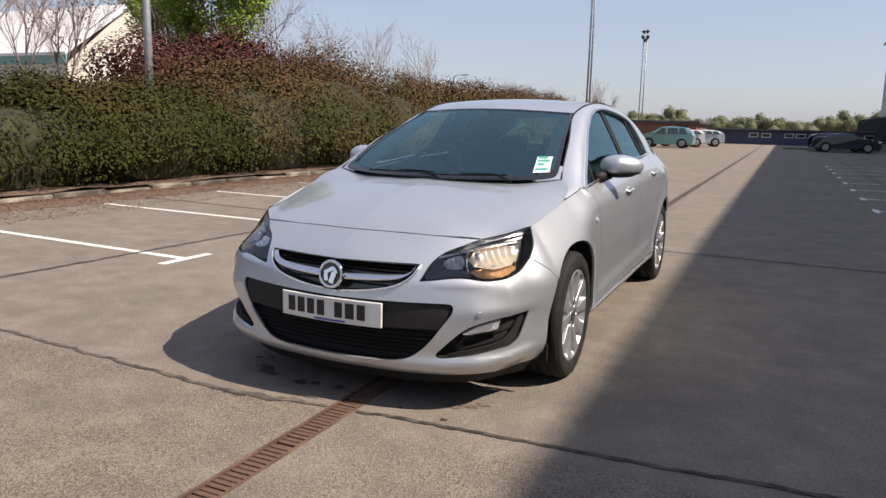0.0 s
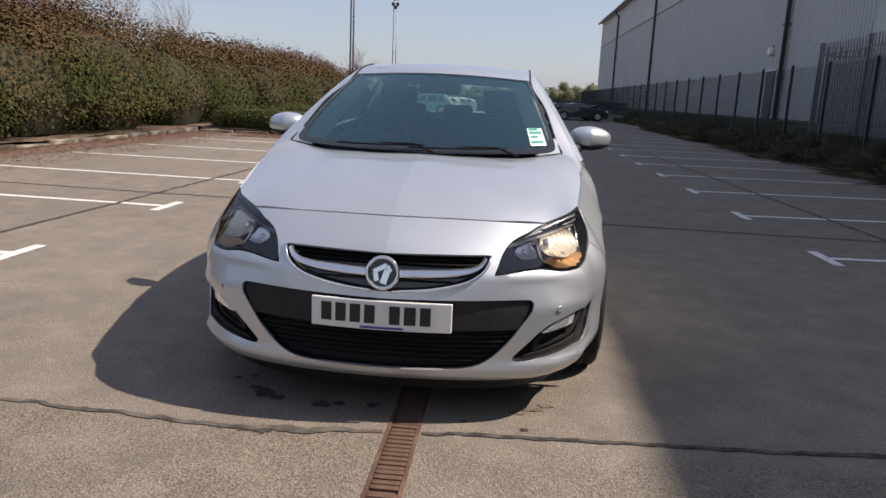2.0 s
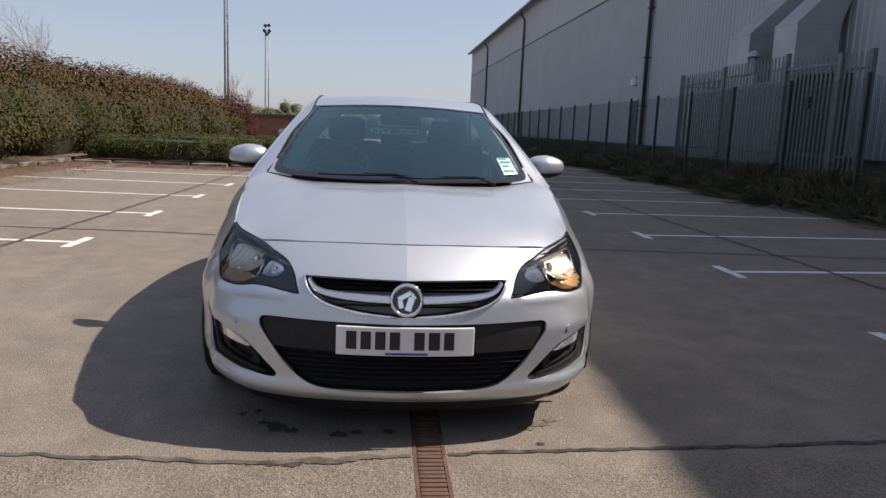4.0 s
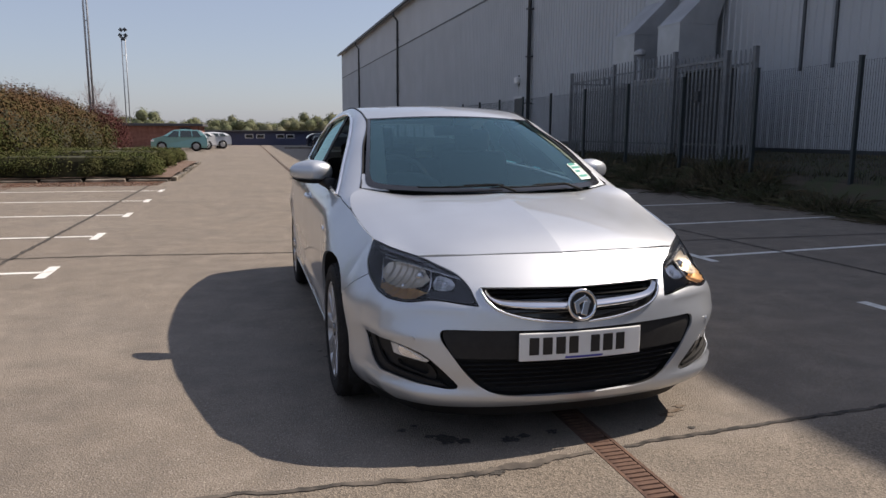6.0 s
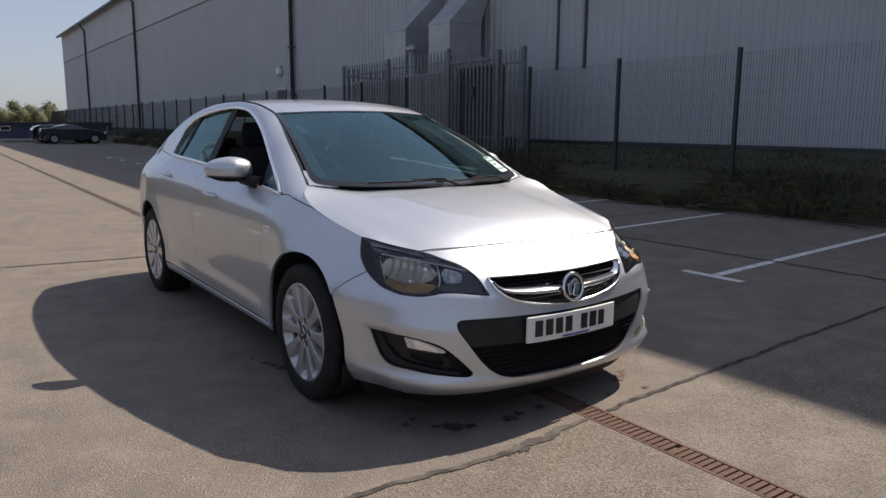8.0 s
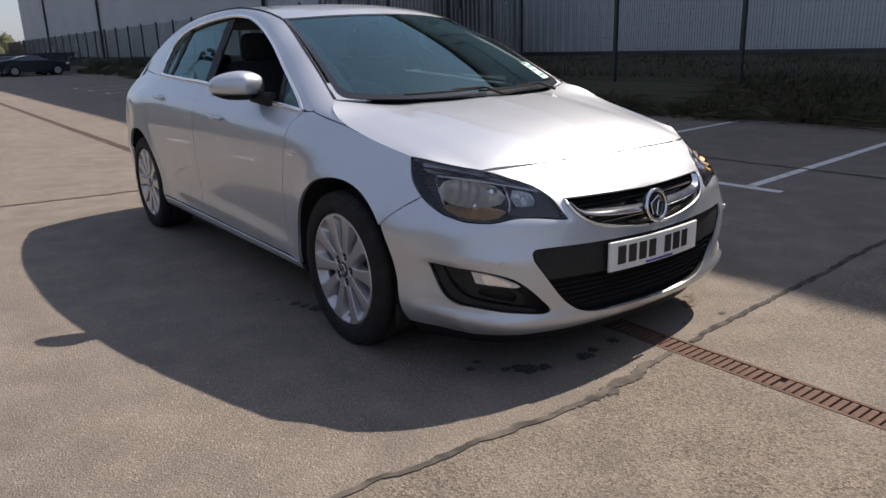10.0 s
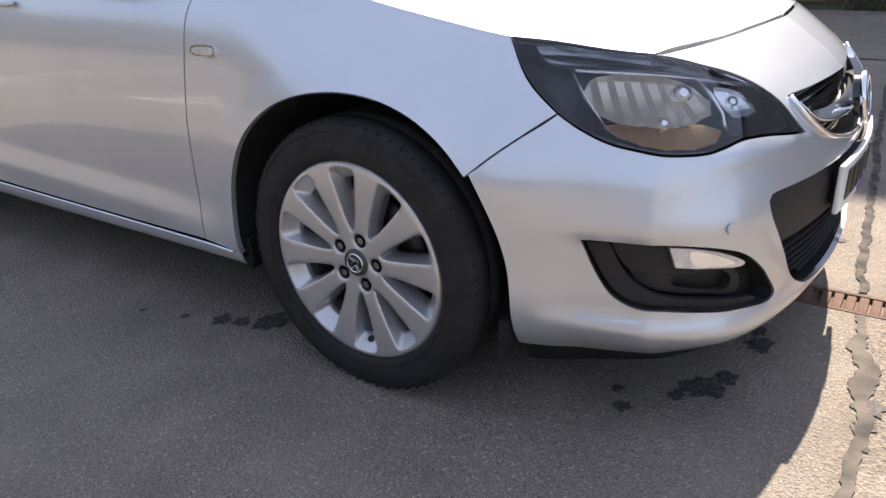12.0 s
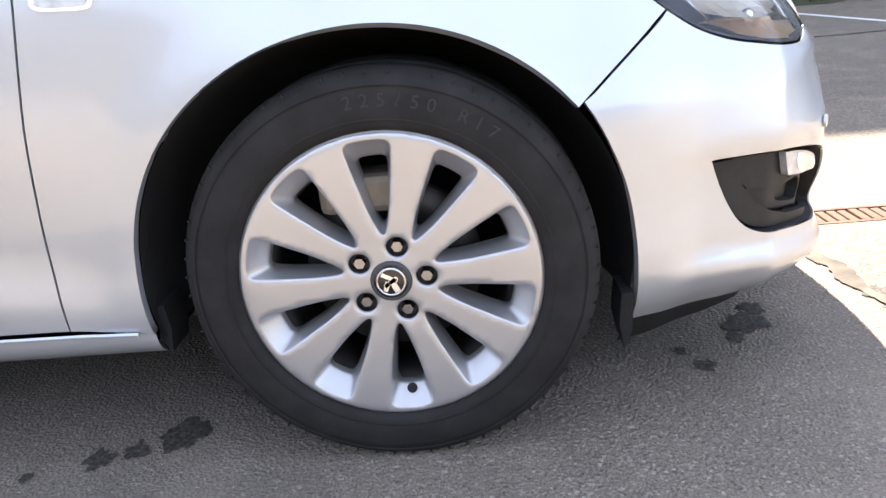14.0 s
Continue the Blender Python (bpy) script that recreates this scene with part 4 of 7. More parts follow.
def build_palisade():
    """The compound in front of the ducts: palisade pales on rails, with a taller stretch and a gate."""
    def pale_mesh(h):
        bm = bmesh.new()
        v0 = [(-0.032, 0), (-0.012, -0.018), (0.012, -0.018), (0.032, 0)]
        rows = [(0.0, 1.0), (h - 0.14, 1.0), (h - 0.07, 0.75), (h, 0.12)]
        rings = []
        for z, s in rows:
            rings.append([bm.verts.new((b + t, a * s, z)) for a, b in v0 for t in (0,)] + [bm.verts.new((b + 0.004, a * s, z)) for a, b in reversed(v0)])
        m = len(rings[0])
        for r0, r1 in zip(rings, rings[1:]):
            for j in range(m):
                bm.faces.new((r0[j], r0[(j + 1) % m], r1[(j + 1) % m], r1[j]))
        me = bpy.data.meshes.new("pale")
        bm.to_mesh(me)
        bm.free()
        me.materials.append(M["palisade"])
        return me

    def bay(x, y0, y1, top, along="y"):
        z0 = 0.62
        t = thing("palisade_bay", "grey galvanised palisade fence bay with split pale heads", "fence", "palisade bays", at=(x, y0, z0))
        me = pale_mesh(top - z0)
        n = max(2, int((y1 - y0) / 0.155))
        for k in range(n):
            ob = new("pale", me)
            ob.parent = t
            d = (k + 0.5) * (y1 - y0) / n
            ob.matrix_basis = Matrix.Translation((-0.02, d, 0)) if along == "y" else Matrix.Translation((d, 0.02, 0)) @ Matrix.Rotation(-math.pi / 2, 4, "Z")
        for z in (0.35, top - z0 - 0.32):
            lo, hi = ((0.0, 0, z), (0.045, y1 - y0, z + 0.045)) if along == "y" else ((0, -0.045, z), (y1 - y0, 0, z + 0.045))
            part("rail", boxed(lo, hi), M["palisade"], t)
        part("post", boxed((0.0, -0.05, -0.1), (0.1, 0.05, top - z0 + 0.05), bevel=0.006), M["palisade"], t)

    bay(9.0, 15.8, 18.62, 3.12)
    bay(9.0, 12.75, 15.8, 3.18)
    bay(9.0, 9.8, 12.75, 3.0)
    bay(9.0, 18.62, 18.62 + 2.3, 3.1, along="x")
    # gate leaf between the taller posts
    gate = thing("compound_gate", "tall grey palisade gate with a dark lock box", "gate", at=(8.95, 10.6, 0.62))
    part("lock_box", boxed((-0.06, 0.9, 1.35), (0.02, 1.05, 1.6), bevel=0.01), M["trim_dark"], gate)
    for y in (0.0, 2.0):
        part("gate_post", boxed((-0.05, y - 0.06, -0.1), (0.07, y + 0.06, 2.42), bevel=0.008), M["palisade"], gate)
    part("gate_rail", boxed((-0.02, 0.06, 2.2), (0.03, 1.94, 2.26)), M["palisade"], gate)
    # plant cabinets inside the compound
    for y0, y1, h, deep, skin in ((10.9, 12.6, 2.7, 0.26, "trim_dark"), (12.95, 15.4, 2.62, 0.32, "clad"), (15.55, 18.3, 2.58, 0.32, "clad")):
        cab = thing("plant_cabinet", f"{'dark' if skin == 'trim_dark' else 'pale'} grey plant cabinet inside the compound", "cabinet", "plant cabinets", at=(9.2, y0, 0.64))
        part("body", boxed((0, 0, 0), (deep, y1 - y0, h - 0.64), bevel=0.02), M[skin], cab)
        part("door", boxed((-0.02, 0.1, 0.1), (0.0, (y1 - y0) / 2 - 0.02, h - 0.8), bevel=0.006), M[skin], cab)
        part("door", boxed((-0.02, (y1 - y0) / 2 + 0.02, 0.1), (0.0, y1 - y0 - 0.1, h - 0.8), bevel=0.006), M[skin], cab)
        part("capping", boxed((-0.04, -0.03, h - 0.64), (deep + 0.03, y1 - y0 + 0.03, h - 0.58), bevel=0.01), M["clad_top"], cab)


WALL_X, EAVE_X, EAVE_Z, FAR_Y, NEAR_Y = 11.0, 10.6, 10.87, 90.2, -42.0


def build_warehouse():
    hall = thing("warehouse", "large grey profiled-steel warehouse with dark gutter and downpipes", "building", at=(WALL_X, 0, 0))

    def ribbed(y0, y1, z0, z1, x=0.0, pitch=0.25):
        """Trapezoid-profiled sheet facing west."""
        verts, faces = [], []
        ys = []
        y = y0
        while y < y1 - 1e-6:
            for off, dx in ((0.0, 0.0), (0.55, 0.0), (0.66, -0.028), (0.89, -0.028)):
                if y + off * pitch < y1:
                    ys.append((y + off * pitch, dx))
            y += pitch
        ys.append((y1, 0.0))
        for yy, dx in ys:
            verts += [(x + dx, yy, z0), (x + dx, yy, z1)]
        for k in range(len(ys) - 1):
            faces.append((2 * k, 2 * k + 1, 2 * k + 3, 2 * k + 2))
        return verts, faces

    v, f = ribbed(NEAR_Y, FAR_Y, 0.92, 7.92)
    arrays("wall_cladding", v, f, M["clad"], hall)
    v, f = ribbed(NEAR_Y, FAR_Y, 7.98, EAVE_Z - 0.1, x=-0.01)
    arrays("upper_cladding", v, f, M["clad_top"], hall, "paler upper band of cladding")
    part("band_flashing", boxed((-0.05, NEAR_Y, 7.91), (0.0, FAR_Y, 7.99)), M["trim_dark"], hall)
    part("plinth", boxed((0.0, NEAR_Y, -0.2), (0.3, FAR_Y, 0.92)), M["trim_dark"], hall)
    part("base_drip", boxed((-0.06, NEAR_Y, 0.84), (0.0, FAR_Y, 0.92)), M["trim_dark"], hall)
    part("end_wall", boxed((0.05, FAR_Y - 0.3, 0.0), (40, FAR_Y, EAVE_Z - 0.1)), M["clad"], hall)
    part("end_wall", boxed((0.05, NEAR_Y, 0.0), (40, NEAR_Y + 0.3, EAVE_Z - 0.1)), M["clad"], hall)
    part("rear_wall", boxed((39.7, NEAR_Y + 0.3, 0.0), (40, FAR_Y - 0.3, EAVE_Z - 0.1)), M["clad"], hall)
    part("corner_trim", boxed((-0.06, FAR_Y - 0.1, 0.8), (0.04, FAR_Y + 0.05, EAVE_Z - 0.1)), M["clad_top"], hall)
    e = EAVE_X - WALL_X
    roof = bmesh.new()
    a = [(e, NEAR_Y - 0.4, EAVE_Z), (20, NEAR_Y - 0.4, EAVE_Z + 2.0), (40.4, NEAR_Y - 0.4, EAVE_Z)]
    lower = [(p[0], p[1], p[2] - 0.12) for p in a]
    r0 = [roof.verts.new(p) for p in a + lower[::-1]]
    r1 = [roof.verts.new((p[0], FAR_Y + 0.5, p[2])) for p in a + lower[::-1]]
    for j in range(6):
        roof.faces.new((r0[j], r0[(j + 1) % 6], r1[(j + 1) % 6], r1[j]))
    roof.faces.new(r0[::-1])
    roof.faces.new(r1)
    part("roof", roof, M["clad_top"], hall)
    gut = bmesh.new()
    box(gut, (e - 0.16, NEAR_Y - 0.4, EAVE_Z - 0.22), (e + 0.02, FAR_Y + 0.5, EAVE_Z - 0.02), bevel=0.03)
    part("gutter", gut, M["trim_dark"], hall)
    for y in (26.9, 55.2, 75.6, 2.0 - 30):
        pipe = bmesh.new()
        tube(pipe, [(e - 0.06, y, EAVE_Z - 0.2), (e - 0.06, y, EAVE_Z - 0.5), (-0.15, y, EAVE_Z - 0.85), (-0.15, y, 0.9)], 0.085, 10)
        d = part("downpipe", pipe, M["trim_dark"], hall, "dark grey downpipe", smooth=True)
        for z in (2.5, 4.5, 6.5, 8.5):
            part("pipe_clip", boxed((-0.28, y - 0.14, z), (-0.01, y + 0.14, z + 0.06)), M["trim_dark"], d)
    for y in (9.76, 10.7):
        part("conduit", boxed((-0.07, y - 0.035, 2.66), (-0.03, y + 0.035, 9.8)), M["trim_dark"], hall)
    # side door and wall lamp near the downpipe
    door = part("fire_door", boxed((-0.06, 27.85, 0.9), (-0.03, 28.8, 2.8)), M["trim_dark"], hall, "dark grey steel fire door")
    part("door_frame", boxed((-0.08, 27.75, 2.8), (-0.03, 28.9, 2.9)), M["clad_top"], door)
    light = part("wall_light", boxed((-0.25, 28.2, 3.45), (-0.03, 28.48, 3.75), bevel=0.05), M["white"], hall, "small white bulkhead light")
    part("bracket", boxed((-0.05, 28.28, 3.4), (-0.03, 28.4, 3.85)), M["trim_dark"], light)
    # air ducts
    for y0, y1 in ((15.75, 16.88), (13.5, 14.52)):
        duct = thing("air_duct", "large square galvanised air duct on the warehouse wall", "duct", "air ducts", at=(0, 0, 0))
        bm = bmesh.new()
        rows = [(9.6, 10.7, 1.0), (9.6, 10.7, 4.08), (10.58, 11.02, 5.05), (10.58, 11.02, 9.2)]
        rings = []
        for xa, xb, z in rows:
            rings.append([bm.verts.new(p) for p in ((xa, y0, z), (xa, y1, z), (xb, y1, z), (xb, y0, z))])
        for r0, r1 in zip(rings, rings[1:]):
            for j in range(4):
                bm.faces.new((r0[j], r0[(j + 1) % 4], r1[(j + 1) % 4], r1[j]))
        bm.faces.new(rings[0])
        bm.faces.new(rings[-1][::-1])
        bmesh.ops.bevel(bm, geom=[e2 for e2 in bm.edges], offset=0.012, segments=1, affect="EDGES")
        part("casing", bm, M["duct"], duct)
        for xa, xb, z in ((9.6, 10.7, 4.04), (10.58, 11.0, 5.03)):
            part("seam_flange", boxed((xa - 0.015, y0 - 0.015, z), (xb, y1 + 0.015, z + 0.035)), M["duct"], duct)
    vent = thing("flue", "short pale flue with a conical cap beside the ducts", "flue", at=(9.55, 15.3, 0.64))
    part("pipe", tube(bmesh.new(), [(0, 0, 0), (0, 0, 2.75)], 0.09, 12), M["duct"], vent, smooth=True)
    part("cap", tube(bmesh.new(), [(0, 0, 2.78), (0, 0, 2.86), (0, 0, 2.95)], [0.17, 0.17, 0.03], 12), M["duct"], vent)


# ---- lamps, masts, far buildings ----
def build_masts():
    lamp_post = thing("lamp_post", "plain grey steel lamp post behind the hedge", "lamp post", at=(-10.75, 8.25, 0.05))
    part("shaft", tube(bmesh.new(), [(0, 0, 0), (0, 0, 3), (0, 0, 7.6)], [0.09, 0.08, 0.055], 14), M["mast"], lamp_post, smooth=True)
    part("bracket", tube(bmesh.new(), [(0, 0, 7.5), (0.4, 0, 7.75), (0.9, 0, 7.8)], 0.035, 8), M["mast"], lamp_post)
    part("lantern", boxed((0.8, -0.12, 7.72), (1.4, 0.12, 7.85), bevel=0.04), M["trim_dark"], lamp_post)
    for x, y, h, gap in ((-9.15, 40, 13.0, 0.17), (-12.3, 75, 10.2, 0.34)):
        mast = thing("floodlight_mast", "tall twin-pole galvanised floodlight mast with lamps on top", "mast", "floodlight masts", at=(x, y, 0))
        for dx in (-gap / 2, gap / 2):
            part("pole", tube(bmesh.new(), [(dx, 0, 0), (dx, 0, h)], [0.055, 0.045], 10), M["mast"], mast, smooth=True)
        for k in range(int(h / 1.5)):
            part("rung", boxed((-gap / 2, -0.02, 1 + 1.5 * k), (gap / 2, 0.02, 1.04 + 1.5 * k)), M["mast"], mast)
        part("head_frame", boxed((-0.32, -0.12, h), (0.32, 0.12, h + 0.08)), M["mast"], mast)
        for dx, dz, tilt in ((-0.24, 0.22, 0.6), (0.24, 0.22, -0.6), (-0.17, 0.72, 0.7), (0.19, 0.76, -0.7), (0.02, -0.12, 0.1)):
            part("floodlight", boxed((dx - 0.16, -0.2, h + dz - 0.15), (dx + 0.16, 0.05, h + dz + 0.15), bevel=0.03, turn=Matrix.Rotation(tilt, 4, "Y")), M["trim_dark"], mast)
    for x, y, h in ((-28, 62, 5.7), (-33, 80, 6.0)):
        post = thing("street_lamp", "distant street lamp with a short outreach arm", "street lamp", "far street lamps", at=(x, y, 0))
        part("shaft", tube(bmesh.new(), [(0, 0, 0), (0, 0, h)], [0.09, 0.05], 8), M["mast"], post)
        part("arm", tube(bmesh.new(), [(0, 0, h), (0.5, 0, h + 0.15), (1.0, 0, h + 0.15)], 0.04, 6), M["mast"], post)
        part("lantern", boxed((0.9, -0.12, h + 0.08), (1.5, 0.12, h + 0.2), bevel=0.03), M["mast"], post)


def build_far():
    # low navy works building closing the yard
    works = thing("works_building", "long low navy-blue works building with white windows", "building", at=(0, 66, 0))
    part("wall", boxed((-24, 0, 0), (34, 6, 1.18)), M["navy"], works)
    part("roof", boxed((-24.3, -0.3, 1.18), (34.3, 6.3, 1.34), bevel=0.03), M["roof_dark"], works)
    for x in (-5.6, -4.3, -1.2, -0.2, 1.6, 2.5, 5.2, 7.6, -9.5, -11, 10.5, 12):
        w = part("window", boxed((x, -0.05, 0.62), (x + 0.75, -0.01, 1.0)), M["white"], works)
        part("pane", boxed((x + 0.06, -0.06, 0.67), (x + 0.69, -0.05, 0.95)), M["gloss_black"], w)
    brickhut = thing("brick_building", "low red-brick building with a flat dark roof", "building", at=(-9.2, 56, 0))
    part("wall", boxed((-9, 0, 0), (4.6, 8, 1.62)), M["brick"], brickhut)
    part("roof", boxed((-9.3, -0.3, 1.62), (4.9, 8.3, 1.82), bevel=0.02), M["roof_dark"], brickhut)
    part("door", boxed((3.2, -0.05, 0), (4.0, -0.01, 1.5)), M["trim_dark"], brickhut)
    shed = thing("pale_shed", "long pale industrial shed with a teal eaves stripe", "building", at=(-58, 22, 0))
    part("wall", boxed((-40, 0, 0), (27, 8, 3.75)), M["cream"], shed)
    part("eaves_stripe", boxed((-40.1, -0.15, 3.75), (27.15, 0.0, 4.25)), M["teal_trim"], shed)
    slope = bmesh.new()
    ring = [[slope.verts.new((x, y, z)) for y, z in ((-0.2, 4.3), (4.0, 7.2), (8.2, 4.3), (8.2, 4.15), (4.0, 7.05), (-0.2, 4.15))] for x in (-40.2, 27.2)]
    for j in range(6):
        slope.faces.new((ring[0][j], ring[0][(j + 1) % 6], ring[1][(j + 1) % 6], ring[1][j]))
    slope.faces.new(ring[0][::-1])
    slope.faces.new(ring[1])
    part("roof", slope, M["shed_roof"], shed, "pale grey pitched sheet roof")
    gable = bmesh.new()
    gable.faces.new([gable.verts.new(p) for p in ((27.0, 0, 3.75), (27.0, 8, 3.75), (27.0, 4, 7.0))])
    part("gable", gable, M["cream"], shed)
    kerb = thing("crossing_kerb", "pale kerb across the end of the drive", "kerb", at=(0, 0, 0))
    kerb["kind"] = "structure"
    part("kerb_stone", boxed((1.6, 52.0, -0.05), (7.6, 52.2, 0.1), bevel=0.02), M["kerb"], kerb)


# ---- the car: surfaces ----
from mathutils.geometry import delaunay_2d_cdt

HALF_WIDTH = curve((-0.9, 0.868), (-0.3, 0.870), (0.0, 0.890), (0.5, 0.882), (1.3, 0.888), (2.0, 0.893), (2.69, 0.90), (3.0, 0.872), (3.3, 0.80))
TUCK = curve((0.12, 0.09), (0.18, 0.055), (0.23, 0.022), (0.28, 0.012), (0.36, 0.016), (0.46, 0.010), (0.6, 0.0), (0.72, 0.002), (0.85, 0.014), (1.0, 0.04))
BELT_Z = curve((-0.5, 0.70), (-0.278, 0.783), (0.085, 0.873), (0.32, 0.908), (1.0, 0.955), (1.56, 0.998), (2.46, 1.033), (3.1, 1.03))
BELT_X = curve((-0.5, 0.69), (-0.278, 0.745), (0.085, 0.776), (0.32, 0.802), (1.0, 0.79), (1.6, 0.775), (2.46, 0.764), (3.1, 0.72))
FALL = curve((-0.3, 0.68), (0.1, 0.75), (0.4, 1.05), (3.0, 1.05))
NOSE_Y, POWER = -0.3, 2.3
CORNER = curve((-0.62, 0.0), (-0.56, 0.022), (-0.49, 0.034), (-0.43, 0.02), (-0.36, 0.006), (-0.30, 0.0))
CHEEK = curve((-0.84, 0.0), (-0.80, 0.025), (-0.775, 0.036), (-0.745, 0.036), (-0.70, 0.022), (-0.64, 0.004), (-0.60, 0.0))
NOSE_B = curve((0.12, 0.50), (0.165, 0.518), (0.19, 0.548), (0.215, 0.5595), (0.24, 0.5575), (0.27, 0.5565), (0.36, 0.565), (0.45, 0.562), (0.508, 0.553), (0.56, 0.543), (0.60, 0.524), (0.642, 0.492), (0.70, 0.422), (0.755, 0.345), (0.80, 0.27), (0.85, 0.2))
ARCH = 0.378
AXLES = ((0.0, 0.318), (2.688, 0.318))
ARC = 1.25


def corner_cut(y, z):
    """How far the plan of the front falls inside a plain rounded corner; the bumper's cheeks stand out instead."""
    return CORNER(y) - CHEEK(y) * np.clip((0.55 - z) / 0.1, 0, 1)


def side_x(y, z):
    """The body's half-width at length y and height z."""
    y, z = np.asarray(y, float), np.asarray(z, float)
    yy = np.maximum(y, NOSE_Y)
    body = HALF_WIDTH(yy) - TUCK(z)
    for ay, az in AXLES:
        r = np.hypot(yy - ay, (z - az) / 0.972)
        body = body + 0.011 * np.exp(-(np.maximum(r - ARCH, 0) / 0.05) ** 2) * np.clip((z - 0.2) * 8, 0, 1)
    # blade crease low on the doors
    body = body + 0.010 * np.exp(-((z - (0.335 + 0.03 * (yy - 1.0))) / 0.035) ** 2) * np.clip((yy - 0.45) * 4, 0, 1) * np.clip((2.3 - yy) * 3, 0, 1)
    h = z - BELT_Z(yy)
    fall = FALL(yy)
    mid, dif = (0.52 + fall) / 2, (fall - 0.52) / 2
    upper = BELT_X(yy) - (mid * h - dif * (np.sqrt(h * h + 0.0004) - 0.02)) - 0.13 * np.maximum(h, 0) ** 2
    k = 0.022
    x = -k * np.logaddexp(-body / k, -upper / k)
    run = np.clip((NOSE_Y - y) / NOSE_B(z), 0, 0.999)
    return np.where(y < NOSE_Y, x * (1 - run ** POWER) ** (1 / POWER) - corner_cut(y, z), x)


def nose_folds(q, z):
    """Raised folds of the bumper: the ledge under the openings, the eyebrow over the fog lamp, the ridge below the headlamp."""
    ledge = 0.222 + 0.042 * np.clip(q / 0.95, 0, 1) ** 1.5
    h = z - ledge
    fold = 0.017 * np.exp(-(h / np.where(h > 0, 0.014, 0.06)) ** 2) * np.clip((q - 0.2) / 0.35, 0, 1) * np.clip((1.13 - q) / 0.12, 0, 1)
    h = z - 0.456
    fold = fold + 0.007 * np.exp(-(h / np.where(h > 0, 0.045, 0.012)) ** 2) * np.clip((q - 0.5) / 0.25, 0, 1) * np.clip((1.16 - q) / 0.15, 0, 1)
    return fold + 0.006 * np.exp(-((z - 0.572) / 0.013) ** 2) * np.clip((q - 0.27) / 0.07, 0, 1) * np.clip((0.72 - q) / 0.15, 0, 1)


def nose_pt(q, z, inward=0.0):
    """A point of the rounded front: q is the way round from the centre line."""
    q, z = np.asarray(q, float), np.asarray(z, float)
    phi = np.clip(q / ARC, 0, 1) * math.pi / 2
    inward = inward - nose_folds(q, z)
    a, b = side_x(NOSE_Y, z) - inward * 0.8, NOSE_B(z) - inward
    x = a * np.sin(phi) ** (2 / POWER)
    y = NOSE_Y - b * np.maximum(np.cos(phi), 0) ** (2 / POWER)
    x = x - corner_cut(y, z) * np.clip(x / 0.35, 0, 1)
    y = y - 0.016 * np.exp(-x / 0.2) * np.clip((z - 0.60) / 0.08, 0, 1)
    return np.stack([x, y, z + 0 * x], -1)


def qx(x, z):
    """The way round at which the front is x from the centre line."""
    lo, hi = 0.0, ARC
    for _ in range(40):
        mid = (lo + hi) / 2
        lo, hi = (mid, hi) if float(nose_pt(mid, z)[0]) < x else (lo, mid)
    return lo


def qy(y, z):
    return ARC * math.acos(min(1, max(0, (NOSE_Y - y) / float(NOSE_B(z)))) ** (POWER / 2)) / (math.pi / 2)


BON_Z = curve((-0.68, 0.738), (-0.645, 0.755), (-0.5, 0.813), (-0.3, 0.862), (0.0, 0.912), (0.2, 0.937), (0.4, 0.95))
BON_D = curve((-0.65, 0.09), (-0.556, 0.09), (-0.278, 0.083), (0.085, 0.042), (0.305, -0.02), (0.4, -0.03))


def bonnet_pt(x, y):
    x, y = np.asarray(x, float), np.asarray(y, float)
    x = np.clip(x, 0, 0.78)
    lead = BON_FY(np.minimum(x, 0.7335))
    z = (BON_FZ(np.minimum(x, 0.7335)) - bonnet_plain(np.minimum(x, 0.7335), lead)) * np.exp(-np.maximum(y - lead, 0) / 0.16) + bonnet_plain(x, y)
    return np.stack([x, y, z], -1)


def bonnet_plain(x, y):
    return BON_Z(y) - BON_D(y) * (x / 0.75) ** 3 + 0.016 * np.exp(-x / 0.24) - 0.004 * np.exp(-((x - 0.47) / 0.08) ** 2) * np.clip((y + 0.6) * 2, 0, 1)


BON_FZ = curve((0.0, 0.757), (0.2, 0.7565), (0.4, 0.7525), (0.585, 0.743), (0.65, 0.760), (0.70, 0.776), (0.7335, 0.786))
BON_FY = curve(*[(x, float(nose_pt(qx(x, float(BON_FZ(x))), float(BON_FZ(x)))[1])) for x in (0.0, 0.1, 0.2, 0.3, 0.4, 0.5, 0.585, 0.65, 0.695)], (0.7335, -0.312))


def screen_pt(u, v):
    """Windscreen: u from the centre to the pillar, v from the cowl to the roof."""
    u, v = np.asarray(u, float), np.asarray(v, float)
    w = 1 - u * u
    base = np.stack([0.68 * u, 0.295 - 0.20 * w, 0.962 - 0.02 * w], -1)
    top = np.stack([0.525 * u, 1.10 - 0.14 * w, 1.322 + 0.02 * w], -1)
    p = base + (top - base) * v[..., None]
    p[..., 2] += 0.022 * 4 * v * (1 - v) * 0.8
    p[..., 1] -= 0.012 * 4 * v * (1 - v)
    return p


RAIL_Z = curve((0.085, 0.878), (0.2, 0.900), (0.305, 0.921), (0.4, 0.957), (0.5, 1.006), (0.7, 1.106), (1.05, 1.262), (1.3, 1.335), (1.6, 1.368), (1.9, 1.372), (2.3, 1.343), (2.65, 1.262), (2.95, 1.14), (3.05, 1.06))
EDGE_X = curve((0.085, 0.775), (0.2, 0.738), (0.305, 0.689), (0.7, 0.611), (1.1, 0.53), (1.5, 0.532), (2.0, 0.527), (2.5, 0.50), (2.9, 0.455), (3.05, 0.43))
